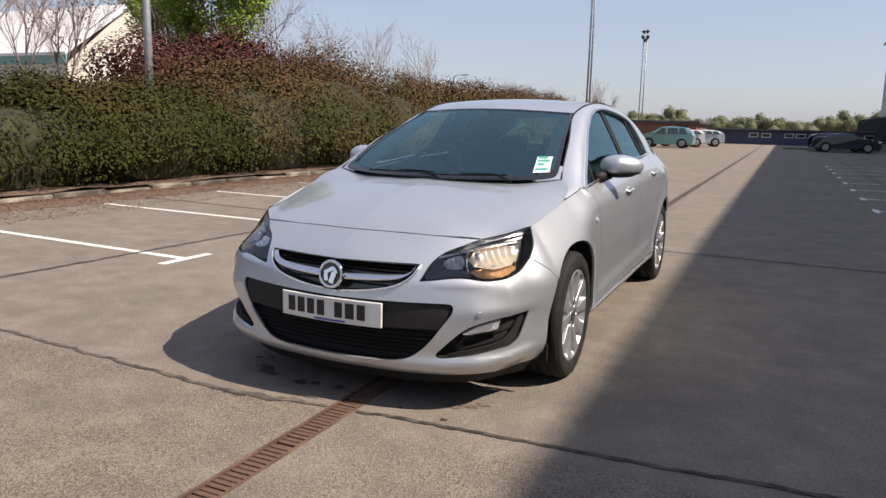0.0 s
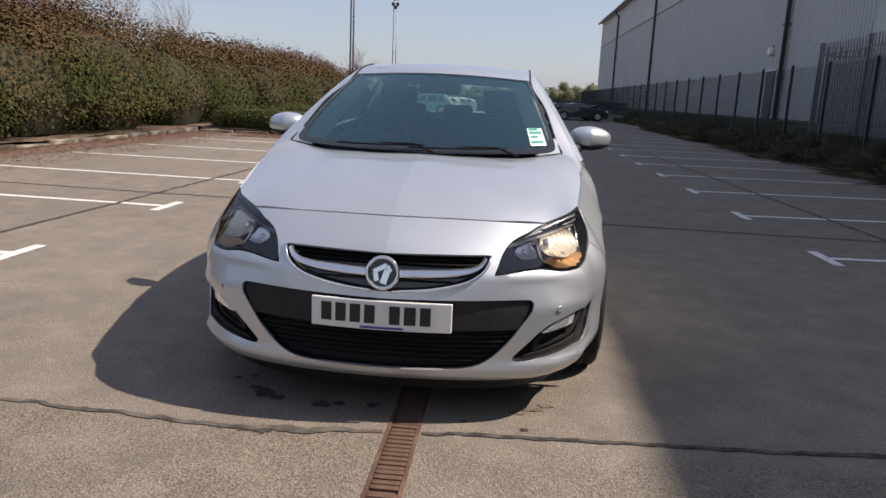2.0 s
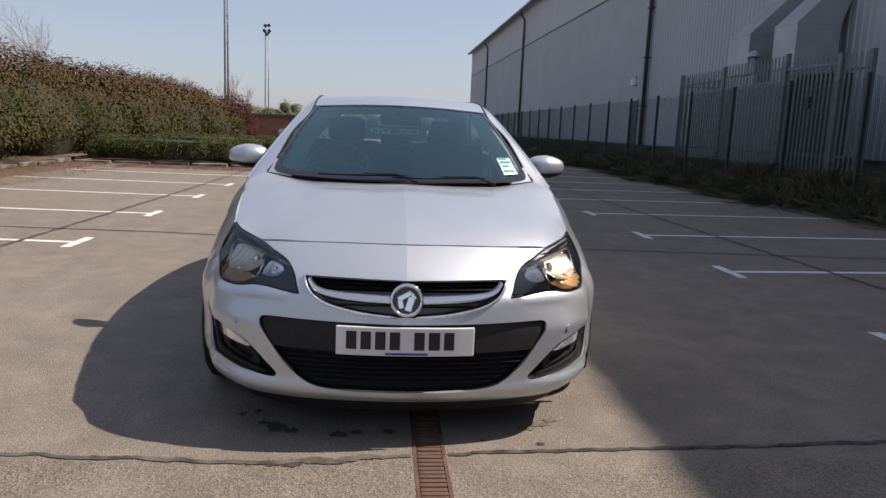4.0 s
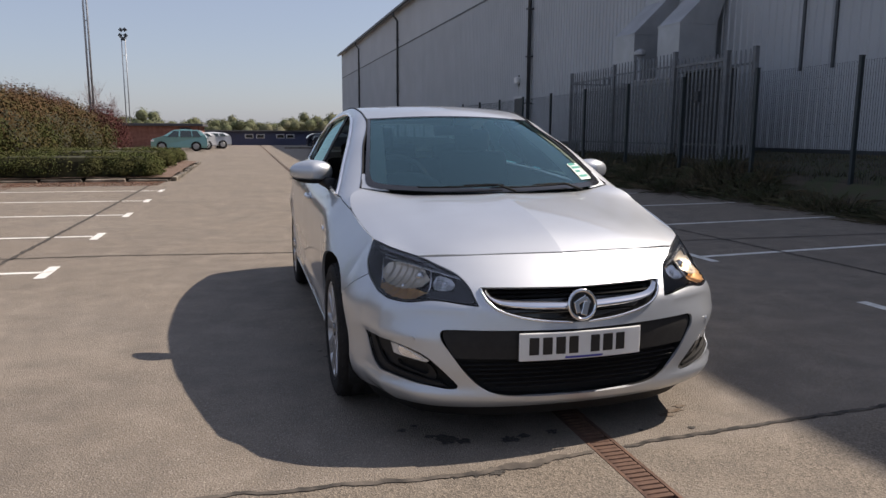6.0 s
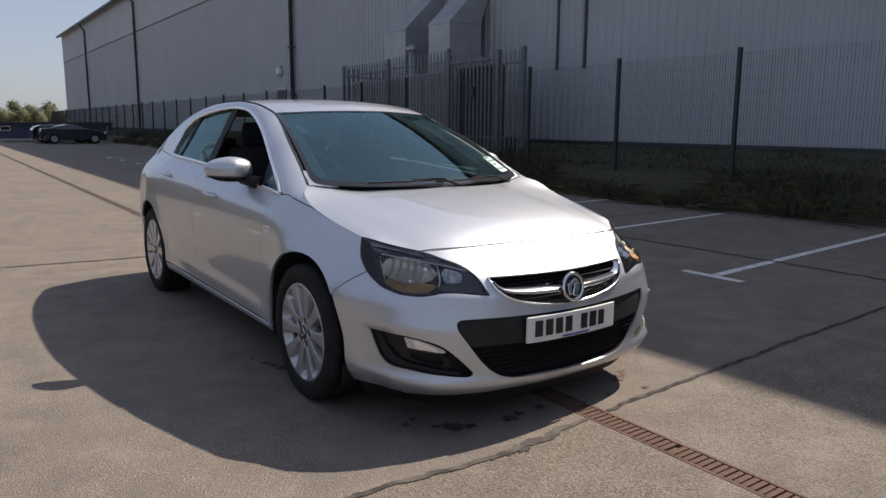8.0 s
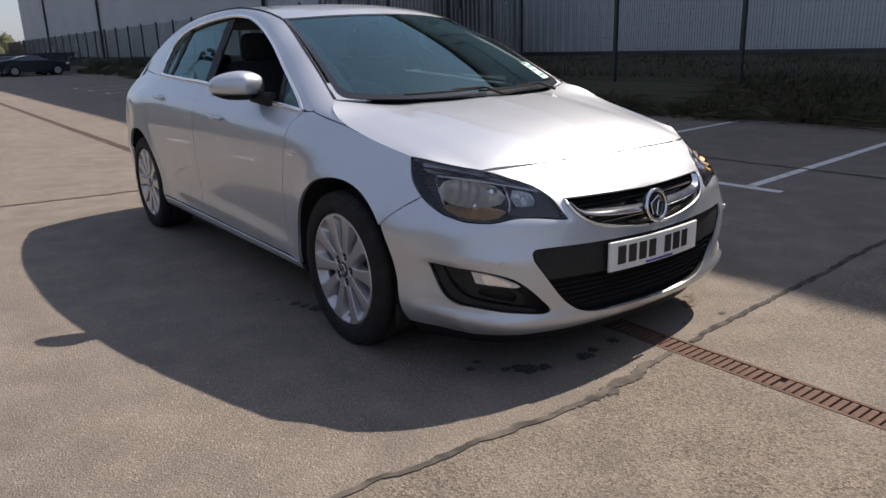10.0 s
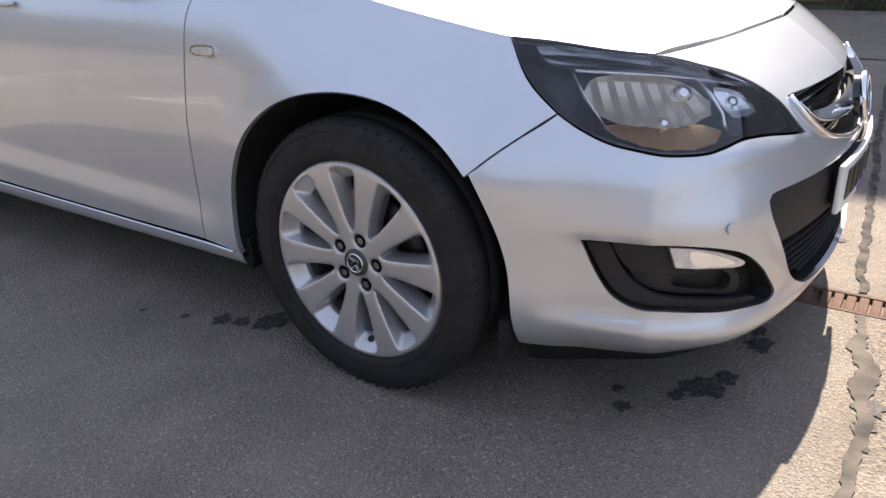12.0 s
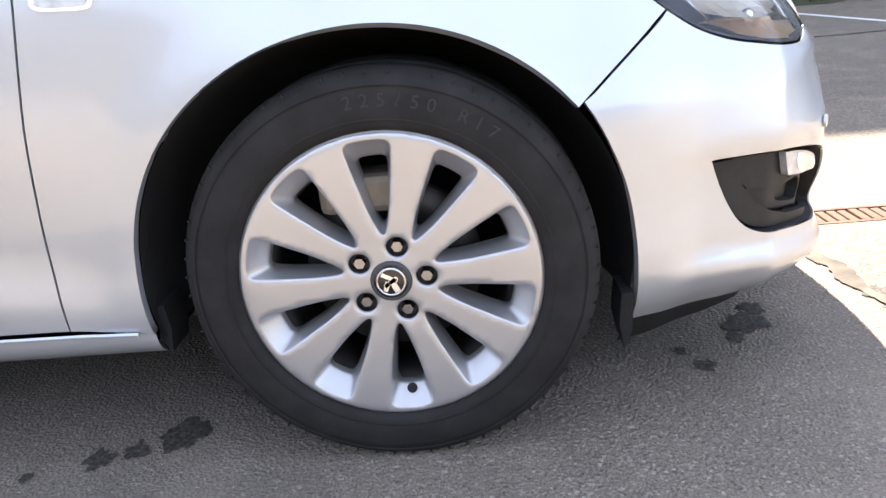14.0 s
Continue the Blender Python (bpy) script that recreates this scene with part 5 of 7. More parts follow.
EDGE_Z = curve((0.085, 0.881), (0.2, 0.925), (0.305, 0.966), (0.7, 1.166), (0.96, 1.268), (1.1, 1.325), (1.4, 1.384), (1.7, 1.405), (2.1, 1.397), (2.5, 1.36), (2.9, 1.28), (3.05, 1.235))
CROWN = curve((0.96, 0.074), (1.2, 0.048), (1.5, 0.028), (2.0, 0.016), (3.0, 0.014))


def loop(points, step=0.02):
    """A closed outline through points; those with a third value are sharp corners."""
    n = len(points)
    out = []
    for i in range(n):
        p0, p1, p2, p3 = points[i - 1], points[i], points[(i + 1) % n], points[(i + 2) % n]
        a, b = np.array(p1[:2], float), np.array(p2[:2], float)
        t1 = (b - np.array(p0[:2])) / 2 if len(p1) == 2 else (b - a)
        t2 = (np.array(p3[:2]) - a) / 2 if len(p2) == 2 else (b - a)
        lim = np.linalg.norm(b - a) * 1.2
        t1, t2 = [t * min(1, lim / (np.linalg.norm(t) + 1e-9)) for t in (t1, t2)]
        m = max(2, int(np.linalg.norm(b - a) / step))
        for k in range(m):
            s = k / m
            out.append(a * (1 + 2 * s) * (1 - s) ** 2 + t1 * s * (1 - s) ** 2 + b * s * s * (3 - 2 * s) + t2 * s * s * (s - 1))
    return np.array(out)


def inside(pts, poly):
    x, y = pts[:, 0][:, None], pts[:, 1][:, None]
    x0, y0 = poly[:, 0][None], poly[:, 1][None]
    x1, y1 = np.roll(poly[:, 0], -1)[None], np.roll(poly[:, 1], -1)[None]
    cross = ((y0 > y) != (y1 > y)) & (x < (x1 - x0) * (y - y0) / np.where(y1 == y0, 1e-12, y1 - y0) + x0)
    return np.sum(cross, 1) % 2 == 1


def shrink(poly, d):
    """Moves an outline inwards by d."""
    nxt, prv = np.roll(poly, -1, 0), np.roll(poly, 1, 0)
    t = nxt - prv
    t /= np.linalg.norm(t, axis=1)[:, None] + 1e-12
    area = np.sum(poly[:, 0] * nxt[:, 1] - nxt[:, 0] * poly[:, 1])
    nrm = np.stack([-t[:, 1], t[:, 0]], 1) * (1 if area > 0 else -1)
    return poly + nrm * d


def patch(outline, fmap, holes=(), step=0.022, gap=0.0018, turn=0.014, out=(0, 1.2, 0.5), soft=0.0):
    """A trimmed, gently curved panel: vertices and faces, with its edges turned inwards."""
    rims = [shrink(loop(outline, step), gap)] + [shrink(loop(h, step), -gap) for h in holes]
    allp = np.concatenate(rims)
    lo, hi = rims[0].min(0), rims[0].max(0)
    gx, gy = np.meshgrid(np.arange(lo[0], hi[0], step), np.arange(lo[1], hi[1], step * 0.87))
    gx = gx + (np.arange(gx.shape[0]) % 2)[:, None] * step / 2
    g = np.stack([gx.ravel(), gy.ravel()], 1)
    keep = inside(g, rims[0])
    for h in rims[1:]:
        keep &= ~inside(g, h)
    g = g[keep]
    near = np.array([np.min(np.sum((allp - p) ** 2, 1)) for p in g]) > (0.55 * step) ** 2 if len(g) else np.zeros(0, bool)
    g = g[near]
    if soft:
        rings = [shrink(r, soft if i == 0 else -soft) for i, r in enumerate(rims)]
        far = np.concatenate([np.min(np.sum((g[:, None] - r[None]) ** 2, 2), 1)[None] for r in rings]).min(0) > (0.4 * step) ** 2
        g = np.concatenate([g[far]] + rings)
    edges, k = [], 0
    for r in rims:
        edges += [(k + i, k + (i + 1) % len(r)) for i in range(len(r))]
        k += len(r)
    pts = np.concatenate([allp, g])
    v2, _, tris, *_ = delaunay_2d_cdt([Vector(p) for p in pts], edges, [], 0, 1e-7)
    v2 = np.array([tuple(v) for v in v2])
    tris = np.array([t for t in tris if len(t) == 3])
    cen = v2[tris].mean(1)
    ok = inside(cen, rims[0])
    for h in rims[1:]:
        ok &= ~inside(cen, h)
    tris = tris[ok]
    v3 = fmap(v2[:, 0], v2[:, 1])
    n = np.cross(v3[tris[:, 1]] - v3[tris[:, 0]], v3[tris[:, 2]] - v3[tris[:, 0]])
    if np.sum(n * (v3[tris].mean(1) - np.array(out))) < 0:
        tris = tris[:, ::-1]
        n = -n
    vn = np.zeros_like(v3)
    for c in range(3):
        np.add.at(vn, tris[:, c], n)
    vn /= np.linalg.norm(vn, axis=1)[:, None] + 1e-12
    if soft:
        v3[:len(allp)] -= vn[:len(allp)] * soft * 0.6
    verts, faces = [v3], [tuple(t) for t in tris]
    if turn:
        seen = {}
        for t in tris:
            for a, b in ((t[0], t[1]), (t[1], t[2]), (t[2], t[0])):
                seen[(a, b)] = 1
        rim = [(a, b) for a, b in seen if (b, a) not in seen]
        ids = sorted({a for e in rim for a in e})
        pos = {a: i for i, a in enumerate(ids)}
        base = len(v3)
        top, low = v3[ids], v3[ids] - vn[ids] * turn
        m = len(ids)
        if soft:
            verts += [low]
            faces += [(b, a, base + pos[a], base + pos[b]) for a, b in rim]
        else:
            verts += [top, low]
            faces += [(base + pos[b], base + pos[a], base + m + pos[a], base + m + pos[b]) for a, b in rim]
    return np.concatenate(verts), faces


def mirrored(v, f):
    return v * np.array([-1, 1, 1]), [t[::-1] for t in f]


def both(v, f):
    """The two halves of a symmetric panel in one mesh."""
    v = v.copy()
    v[np.abs(v[:, 0]) < 0.008, 0] = 0
    w, g = mirrored(v, f)
    k = len(v)
    return np.concatenate([v, w]), f + [tuple(i + k for i in t) for t in g]


def add(name, vf, material, parent, label=""):
    return arrays(name, vf[0], vf[1], M[material], parent, label, True)


def side_map(off=0.0):
    return lambda y, z: np.stack([side_x(y, z) + off, y, z], -1)


def nose_map(inward=0.0):
    return lambda q, z: nose_pt(q, z, inward)


def arc(cy, cz, r, a0, a1, n=9):
    return [(cy + r * math.cos(radians(a0 + (a1 - a0) * k / n)), cz + 0.972 * r * math.sin(radians(a0 + (a1 - a0) * k / n))) for k in range(n + 1)]


def grid(fn, nu, nv, flip=False):
    verts, faces = [], []
    for j in range(nv + 1):
        for i in range(nu + 1):
            verts.append(fn(i / nu, j / nv))
    for j in range(nv):
        for i in range(nu):
            a = j * (nu + 1) + i
            t = (a, a + 1, a + nu + 2, a + nu + 1)
            faces.append(t[::-1] if flip else t)
    return np.array(verts, float), faces


# outlines shared between panels; front ones in (way round, height), side ones in (length, height)
LAMP_TOP = [(qx(0.585, 0.743), 0.743), (qx(0.65, 0.760), 0.760), (qx(0.70, 0.776), 0.776)]
LAMP_OUT = [(qy(-0.32, 0.787), 0.787, 1), (qy(-0.371, 0.719), 0.719), (qy(-0.437, 0.662), 0.662, 1)]
LAMP_LOW = [(1.0, 0.634), (0.928, 0.613), (0.836, 0.600), (0.745, 0.591), (0.662, 0.5875), (0.602, 0.593), (0.553, 0.5985), (0.48, 0.596), (0.40, 0.587), (0.343, 0.5815, 1)]
LAMP_IN = [(0.362, 0.606), (0.382, 0.638), (0.412, 0.667), (0.452, 0.690), (0.52, 0.711), (0.61, 0.729)]
LAMP = LAMP_TOP + LAMP_OUT + LAMP_LOW + LAMP_IN
GRILLE = [(0.0, 0.640, 1), (qx(0.2, 0.643), 0.643), (qx(0.387, 0.645), 0.645, 1), (qx(0.370, 0.602), 0.602), (qx(0.33, 0.568), 0.568), (qx(0.275, 0.546), 0.546), (qx(0.165, 0.524), 0.524), (qx(0.06, 0.514), 0.514), (0.0, 0.512, 1)]
INTAKE = [(0.0, 0.482, 1), (qx(0.3, 0.487), 0.487), (qx(0.53, 0.491), 0.491), (qx(0.553, 0.480), 0.480), (qx(0.514, 0.40), 0.40), (qx(0.472, 0.340), 0.340), (qx(0.405, 0.270), 0.270), (qx(0.337, 0.236), 0.236), (qx(0.235, 0.2235), 0.2235), (0.0, 0.2195, 1)]
FOG = [(1.0, 0.438, 1), (0.90, 0.436), (0.787, 0.432), (0.655, 0.419), (0.558, 0.397), (0.492, 0.357), (0.44, 0.310), (0.404, 0.268), (0.424, 0.257), (0.514, 0.268), (0.635, 0.283), (0.75, 0.295), (0.855, 0.307), (0.92, 0.333), (0.965, 0.379)]


def hole_wall(outline, d0, d1, step=0.02):
    """The inner wall of an opening in the front, between two depths."""
    rim = loop(outline, step)
    v = [nose_pt(q, z, d0) for q, z in rim] + [nose_pt(q, z, d1) for q, z in rim]
    n = len(rim)
    f = [(i, (i + 1) % n, n + (i + 1) % n, n + i) for i in range(n) if not (rim[i][0] < 1e-6 and rim[(i + 1) % n][0] < 1e-6)]
    return np.array(v), f


def build_car():
    car = thing("car", "silver metallic five-door hatchback parked over the drain, driver's window open", "car")
    # --- front ---
    bumper = [(0.0, 0.757, 1), (qx(0.2, 0.7565), 0.7565), (qx(0.4, 0.7525), 0.7525), (qx(0.585, 0.743), 0.743, 1)] + LAMP_IN[::-1] + LAMP_LOW[::-1] + [LAMP_OUT[2]]
    bumper += [(qy(-0.387, 0.624), 0.624), (qy(-0.343, 0.590), 0.590), (qy(-0.299, 0.556), 0.556, 1), (qy(-0.335, 0.495), 0.495), (qy(-0.362, 0.425), 0.425), (qy(-0.376, 0.35), 0.35), (qy(-0.380, 0.27), 0.27), (qy(-0.376, 0.186), 0.186, 1)]
    bumper += [(qx(0.74, 0.178), 0.178), (qx(0.55, 0.172), 0.172), (qx(0.3, 0.167), 0.167), (0.0, 0.165, 1)]
    bump = add("front_bumper", both(*patch(bumper, nose_map(), (GRILLE_HOLE, INTAKE_HOLE, FOG), step=0.018, gap=0.0022, turn=0.012)), "paint", car)
    # dark backing behind every opening of the bumper
    add("bumper_backing", both(*grid(lambda a, b: nose_pt(a * ARC * 0.87, 0.15 + 0.47 * b, 0.075), 40, 14)), "black", car)
    add("chin", both(*grid(lambda a, b: nose_pt(a * ARC * 0.93, 0.115 + 0.065 * b, 0.03 - 0.015 * b), 40, 4)), "black", car, "black rubber chin spoiler")
    for name, hole in (("grille_wall", GRILLE_HOLE), ("intake_wall", INTAKE_HOLE)):
        add(name, both(*hole_wall(hole, 0.008, 0.055)), "black", car)
    build_grille(car, bump)
    build_intake(car, bump)
    plate = part("number_plate", boxed((-0.26, -0.885, 0.369), (0.26, -0.873, 0.480), bevel=0.004), M["plate"], car, "white front number plate with black bars")
    def bent(ob):
        bm = bmesh.new()
        bm.from_mesh(ob.data)
        long = [e for e in bm.edges if abs(e.verts[0].co.x - e.verts[1].co.x) > 0.04]
        bmesh.ops.subdivide_edges(bm, edges=long, cuts=9, use_grid_fill=True)
        for v in bm.verts:
            v.co.y += 0.004 + 0.26 * v.co.x ** 2
        bm.to_mesh(ob.data)
        bm.free()
    bent(plate)
    x = -0.222
    for w in (0.052, 0.052, 0.052, 0.052, 0.036, 0.052, 0.056, 0.052):
        if w != 0.036:
            bent(part("bar", boxed((x, -0.8875, 0.394), (x + w - 0.013, -0.8845, 0.463), bevel=0.0012), M["plate_ink"], plate))
        x += w + 0.002
    bent(part("bar", boxed((-0.075, -0.8865, 0.3745), (0.085, -0.8848, 0.3825)), M["blue_ink"], plate))
    part("plate_holder", boxed((-0.21, -0.866, 0.374), (0.21, -0.835, 0.475)), M["black"], car)
    for sign in (1, -1):
        m = (lambda v, f: (v, f)) if sign > 0 else mirrored
        build_headlamp(car, m, sign)
        build_fog(car, m, sign)
        side_panels(car, m, sign)
        build_mirror(car, sign)
    # --- bonnet, screen, roof ---
    front = [tuple(nose_pt(q, z)[:2]) for q, z in ((0.0, 0.757), (qx(0.2, 0.7565), 0.7565), (qx(0.4, 0.7525), 0.7525), (qx(0.585, 0.743), 0.743))]
    bonnet = [(*front[0], 1), front[1], front[2], (*front[3], 1), (0.665, float(BON_FY(0.665))), (0.695, float(BON_FY(0.695))), (0.7335, -0.312, 1), (0.745, -0.2), (0.757, -0.1), (0.766, 0.0), (0.772, 0.085), (0.76, 0.2), (0.692, 0.30, 1), (0.60, 0.255), (0.4, 0.175), (0.2, 0.125), (0.0, 0.105, 1)]
    add("bonnet", both(*patch(bonnet, bonnet_pt, step=0.022, gap=0.0042)), "paint", car)
    # Unseen black sheet added so no sun leaks through the bonnet gaps.
    add("bonnet_lining", both(*patch(bonnet, lambda x, y: bonnet_pt(x, y) - np.array([0, 0, 0.022]), step=0.05, gap=-0.012, turn=0)), "dark", car)
    add("cowl", both(*grid(lambda a, b: (0.70 * a, 0.105 + 0.20 * a * a + 0.085 * b, 0.921 + 0.02 * a * a + 0.012 * b), 24, 4)), "black", car, "black scuttle panel below the windscreen")
    def pane(x, y):
        return screen_pt(np.asarray(x) / 0.66, np.asarray(y) / 0.86)

    def lifted(d):
        return lambda x, y: pane(x, y) + np.array([0, -0.45, 0.9]) * d
    corner = [(0.54, 0.0), (0.618, 0.009), (0.645, 0.040), (0.651, 0.12)]
    add("windscreen", both(*patch([(0, 0, 1), (0.3, 0.0)] + corner + [(0.652, 0.5), (0.652, 0.858, 1), (0, 0.858, 1)], pane, step=0.03, gap=0, turn=0)), "glass", car, "clear raked windscreen with a black border")
    border = [(0, 0, 1), (0.3, 0.0)] + corner + [(0.652, 0.5), (0.652, 0.858, 1), (0.632, 0.858, 1), (0.631, 0.5), (0.629, 0.15), (0.618, 0.08), (0.588, 0.05), (0.48, 0.040), (0.2, 0.036), (0, 0.034, 1)]
    add("black_border", both(*patch(border, lifted(0.003), step=0.02, gap=0, turn=0)), "gloss_black", car)
    add("top_border", both(*grid(lambda a, b: lifted(0.003)(0.652 * a, 0.842 + 0.016 * b), 20, 2)), "gloss_black", car)
    for sign in (1, -1):
        fill = patch([(0.54, -0.002, 1), (0.668, -0.002, 1), (0.668, 0.13, 1), (0.652, 0.13, 1)] + corner[::-1][1:-1], lifted(0.001), step=0.02, gap=0, turn=0.01)
        add("scuttle_corner", fill if sign > 0 else mirrored(*fill), "paint", car)
        trim_ = grid(lambda a, b: pane(0.535 + 0.11 * a, 0.03 + 0.81 * b) + np.array([0.0, 0.06 - 0.045 * a, -0.04 + 0.03 * a]), 3, 16)
        add("pillar_trim", trim_ if sign > 0 else mirrored(*trim_), "lining", car)

    def roof_pt(u, b):
        w = 1 - u * u
        y = (1.10 - 0.14 * w) * (1 - b) + 2.74 * b
        return (float(EDGE_X(max(y, 1.1) if b else 1.1)) * u, y, float(EDGE_Z(y)) + float(CROWN(y)) * w)
    add("roof", both(*grid(roof_pt, 16, 50)), "paint", car)
    # headlining and interior
    add("headlining", both(*grid(lambda a, b: np.array(roof_pt(a * 0.97, 0.03 + 0.93 * b)) - np.array([0, 0, 0.035]), 8, 16)), "lining", car)
    build_interior(car)
    # sticker on the screen
    st = add("screen_sticker", grid(lambda a, b: screen_pt(0.80 + 0.12 * a, 0.075 + 0.19 * b) + np.array([0, -0.002, 0.0035]), 4, 4), "sticker", car, "pale green parking sticker on the windscreen")
    for b0, a0, a1 in ((0.02, 0.1, 0.85), (0.075, 0.15, 0.6), (0.12, 0.1, 0.9), (0.16, 0.1, 0.7)):
        add("bar", grid(lambda a, b, b0=b0, a0=a0, a1=a1: screen_pt(0.80 + 0.12 * (a0 + (a1 - a0) * a), 0.08 + b0 + 0.025 * b) + np.array([0, -0.003, 0.0055]), 4, 2), "green_ink", st)
    # wipers
    for u0, u1, v0, v1 in ((-0.62, 0.03, 0.02, 0.055), (-0.08, 0.62, 0.03, 0.035)):
        pts = [Vector(screen_pt(np.array(abs(u0 + (u1 - u0) * k / 10)), np.array(v0 + (v1 - v0) * k / 10))) for k in range(11)]
        for k, p in enumerate(pts):
            p.x *= -1 if (u0 + (u1 - u0) * k / 10) < 0 else 1
            p.y -= 0.018
            p.z += 0.012
        wiper = part("wiper", tube(bmesh.new(), pts, 0.0042, 6), M["wiper"], car)
        part("wiper_arm", tube(bmesh.new(), [pts[5] + Vector((0, -0.012, 0.01)), pts[9] + Vector((0, -0.02, 0.006)), pts[10] + Vector((0.05, -0.05, -0.03))], [0.003, 0.0045, 0.007], 6), M["wiper"], wiper)
    # --- rear ---
    rear_b = curve((0.2, 0.38), (0.5, 0.47), (0.7, 0.475), (0.9, 0.43), (1.05, 0.35), (1.24, 0.10))

    def rear_pt(a, b):
        z = 0.24 + 1.0 * b
        phi = a * math.pi / 2
        w = float(side_x(3.0, z)) if z < 1.06 else float(side_x(3.0, 1.06)) + (0.44 - float(side_x(3.0, 1.06))) * (z - 1.06) / 0.18
        return (w * math.sin(phi) ** 0.8, 3.0 + float(rear_b(z)) * math.cos(phi) ** 0.8, z)
    add("tail", both(*grid(lambda a, b: rear_pt(a, 0.77 * b), 20, 22, True)), "paint", car)

    def hatch_pt(a, b):
        """From the roof's rear edge down to the tail, bowed outwards."""
        top, low = np.array(roof_pt(a, 1.0)), np.array(rear_pt(a, 0.77))
        return top + (low - top) * b + np.array([0, 0.03, 0.055]) * math.sin(math.pi * b)
    for sign in (1, -1):
        post = grid(lambda a, b: hatch_pt(0.86 + 0.14 * a, b), 4, 14, True)
        add("tail_pillar", post if sign > 0 else mirrored(*post), "paint", car)
    add("hatch_foot", both(*grid(lambda a, b: hatch_pt(0.86 * a, 0.88 + 0.12 * b), 12, 2, True)), "paint", car)
    for sign in (1, -1):
        lamp_v = grid(lambda a, b: np.array(rear_pt(0.60 + 0.22 * a, 0.55 + 0.2 * b)) * np.array([1.004, 1, 1]) + np.array([0.003, 0.004, 0]), 8, 8, True)
        add("tail_lamp", lamp_v if sign > 0 else mirrored(*lamp_v), "red_lens", car)
    rear_win = grid(lambda a, b: hatch_pt(0.86 * a, 0.02 + 0.86 * b), 12, 10, True)
    add("rear_window", both(*rear_win), "glass_rear", car)
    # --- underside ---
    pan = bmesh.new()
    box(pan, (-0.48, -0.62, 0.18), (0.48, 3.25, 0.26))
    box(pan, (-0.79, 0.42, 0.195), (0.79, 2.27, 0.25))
    # Lower slab added to hold back light under the car.
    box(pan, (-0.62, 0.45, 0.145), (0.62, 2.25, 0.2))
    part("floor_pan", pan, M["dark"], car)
    # Unseen sheet added to stop sun that enters by the rear glass.
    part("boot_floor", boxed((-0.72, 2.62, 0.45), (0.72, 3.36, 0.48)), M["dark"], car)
    part("engine_bay", boxed((-0.49, -0.6, 0.2), (0.49, 0.35, 0.66)), M["black"], car)
    for ay, az in AXLES:
        for sign in (1, -1):
            build_wheel(car, sign, ay - 0.006, az - 0.006)
            def lined(a, b, ay=ay, az=az, sign=sign):
                th = math.pi * (1.14 * a - 0.07)
                r = 0.376 - 0.13 * (1 - b) ** 2.2
                y, z = ay + r * math.cos(th), az + r * 0.978 * math.sin(th)
                edge = float(side_x(max(y, -0.42), max(z, 0.2))) - 0.012
                return (sign * (0.50 + (edge - 0.50) * b), y, z)
            add("arch_liner", grid(lined, 48, 10), "liner", car)

            def walled(a, b, ay=ay, az=az, sign=sign):
                th = math.pi * (1.14 * a - 0.07)
                return (sign * 0.505, ay + 0.378 * b * math.cos(th), az + 0.37 * b * math.sin(th))
            add("arch_wall", grid(walled, 32, 2), "liner", car)
    # splash guards at the foot of the front arches
    for sign in (1, -1):
        for pts in (((-0.374, 0.255), (-0.372, 0.19), (-0.360, 0.158), (-0.352, 0.20), (-0.356, 0.255)), ((0.372, 0.29), (0.380, 0.235), (0.364, 0.208), (0.358, 0.25), (0.362, 0.29))):
            bm = bmesh.new()
            rows = [[bm.verts.new((sign * x, y, z)) for y, z in pts] for x in (0.852, 0.78)]
            bm.faces.new(rows[0])
            bm.faces.new(rows[1][::-1])
            for i in range(len(pts)):
                j = (i + 1) % len(pts)
                bm.faces.new((rows[0][j], rows[0][i], rows[1][i], rows[1][j]))
            part("splash_guard", bm, M["liner"], car)
    return car


GRILLE_HOLE = [(0.0, 0.640, 1)] + GRILLE[1:]
INTAKE_HOLE = [(0.0, 0.482, 1)] + INTAKE[1:]


def nose_band(q0, q1, z0, z1, inward, depth, n=30, rows=3):
    """A bar that follows the front, rounded a little in height."""
    def fn(a, b):
        q = q0 + (q1 - q0) * a
        zz0, zz1 = (z0(a), z1(a)) if callable(z0) else (z0, z1)
        bulge = math.sin(math.pi * b)
        return nose_pt(q, zz0 + (zz1 - zz0) * b, inward - depth * bulge)
    return grid(fn, n, 6)


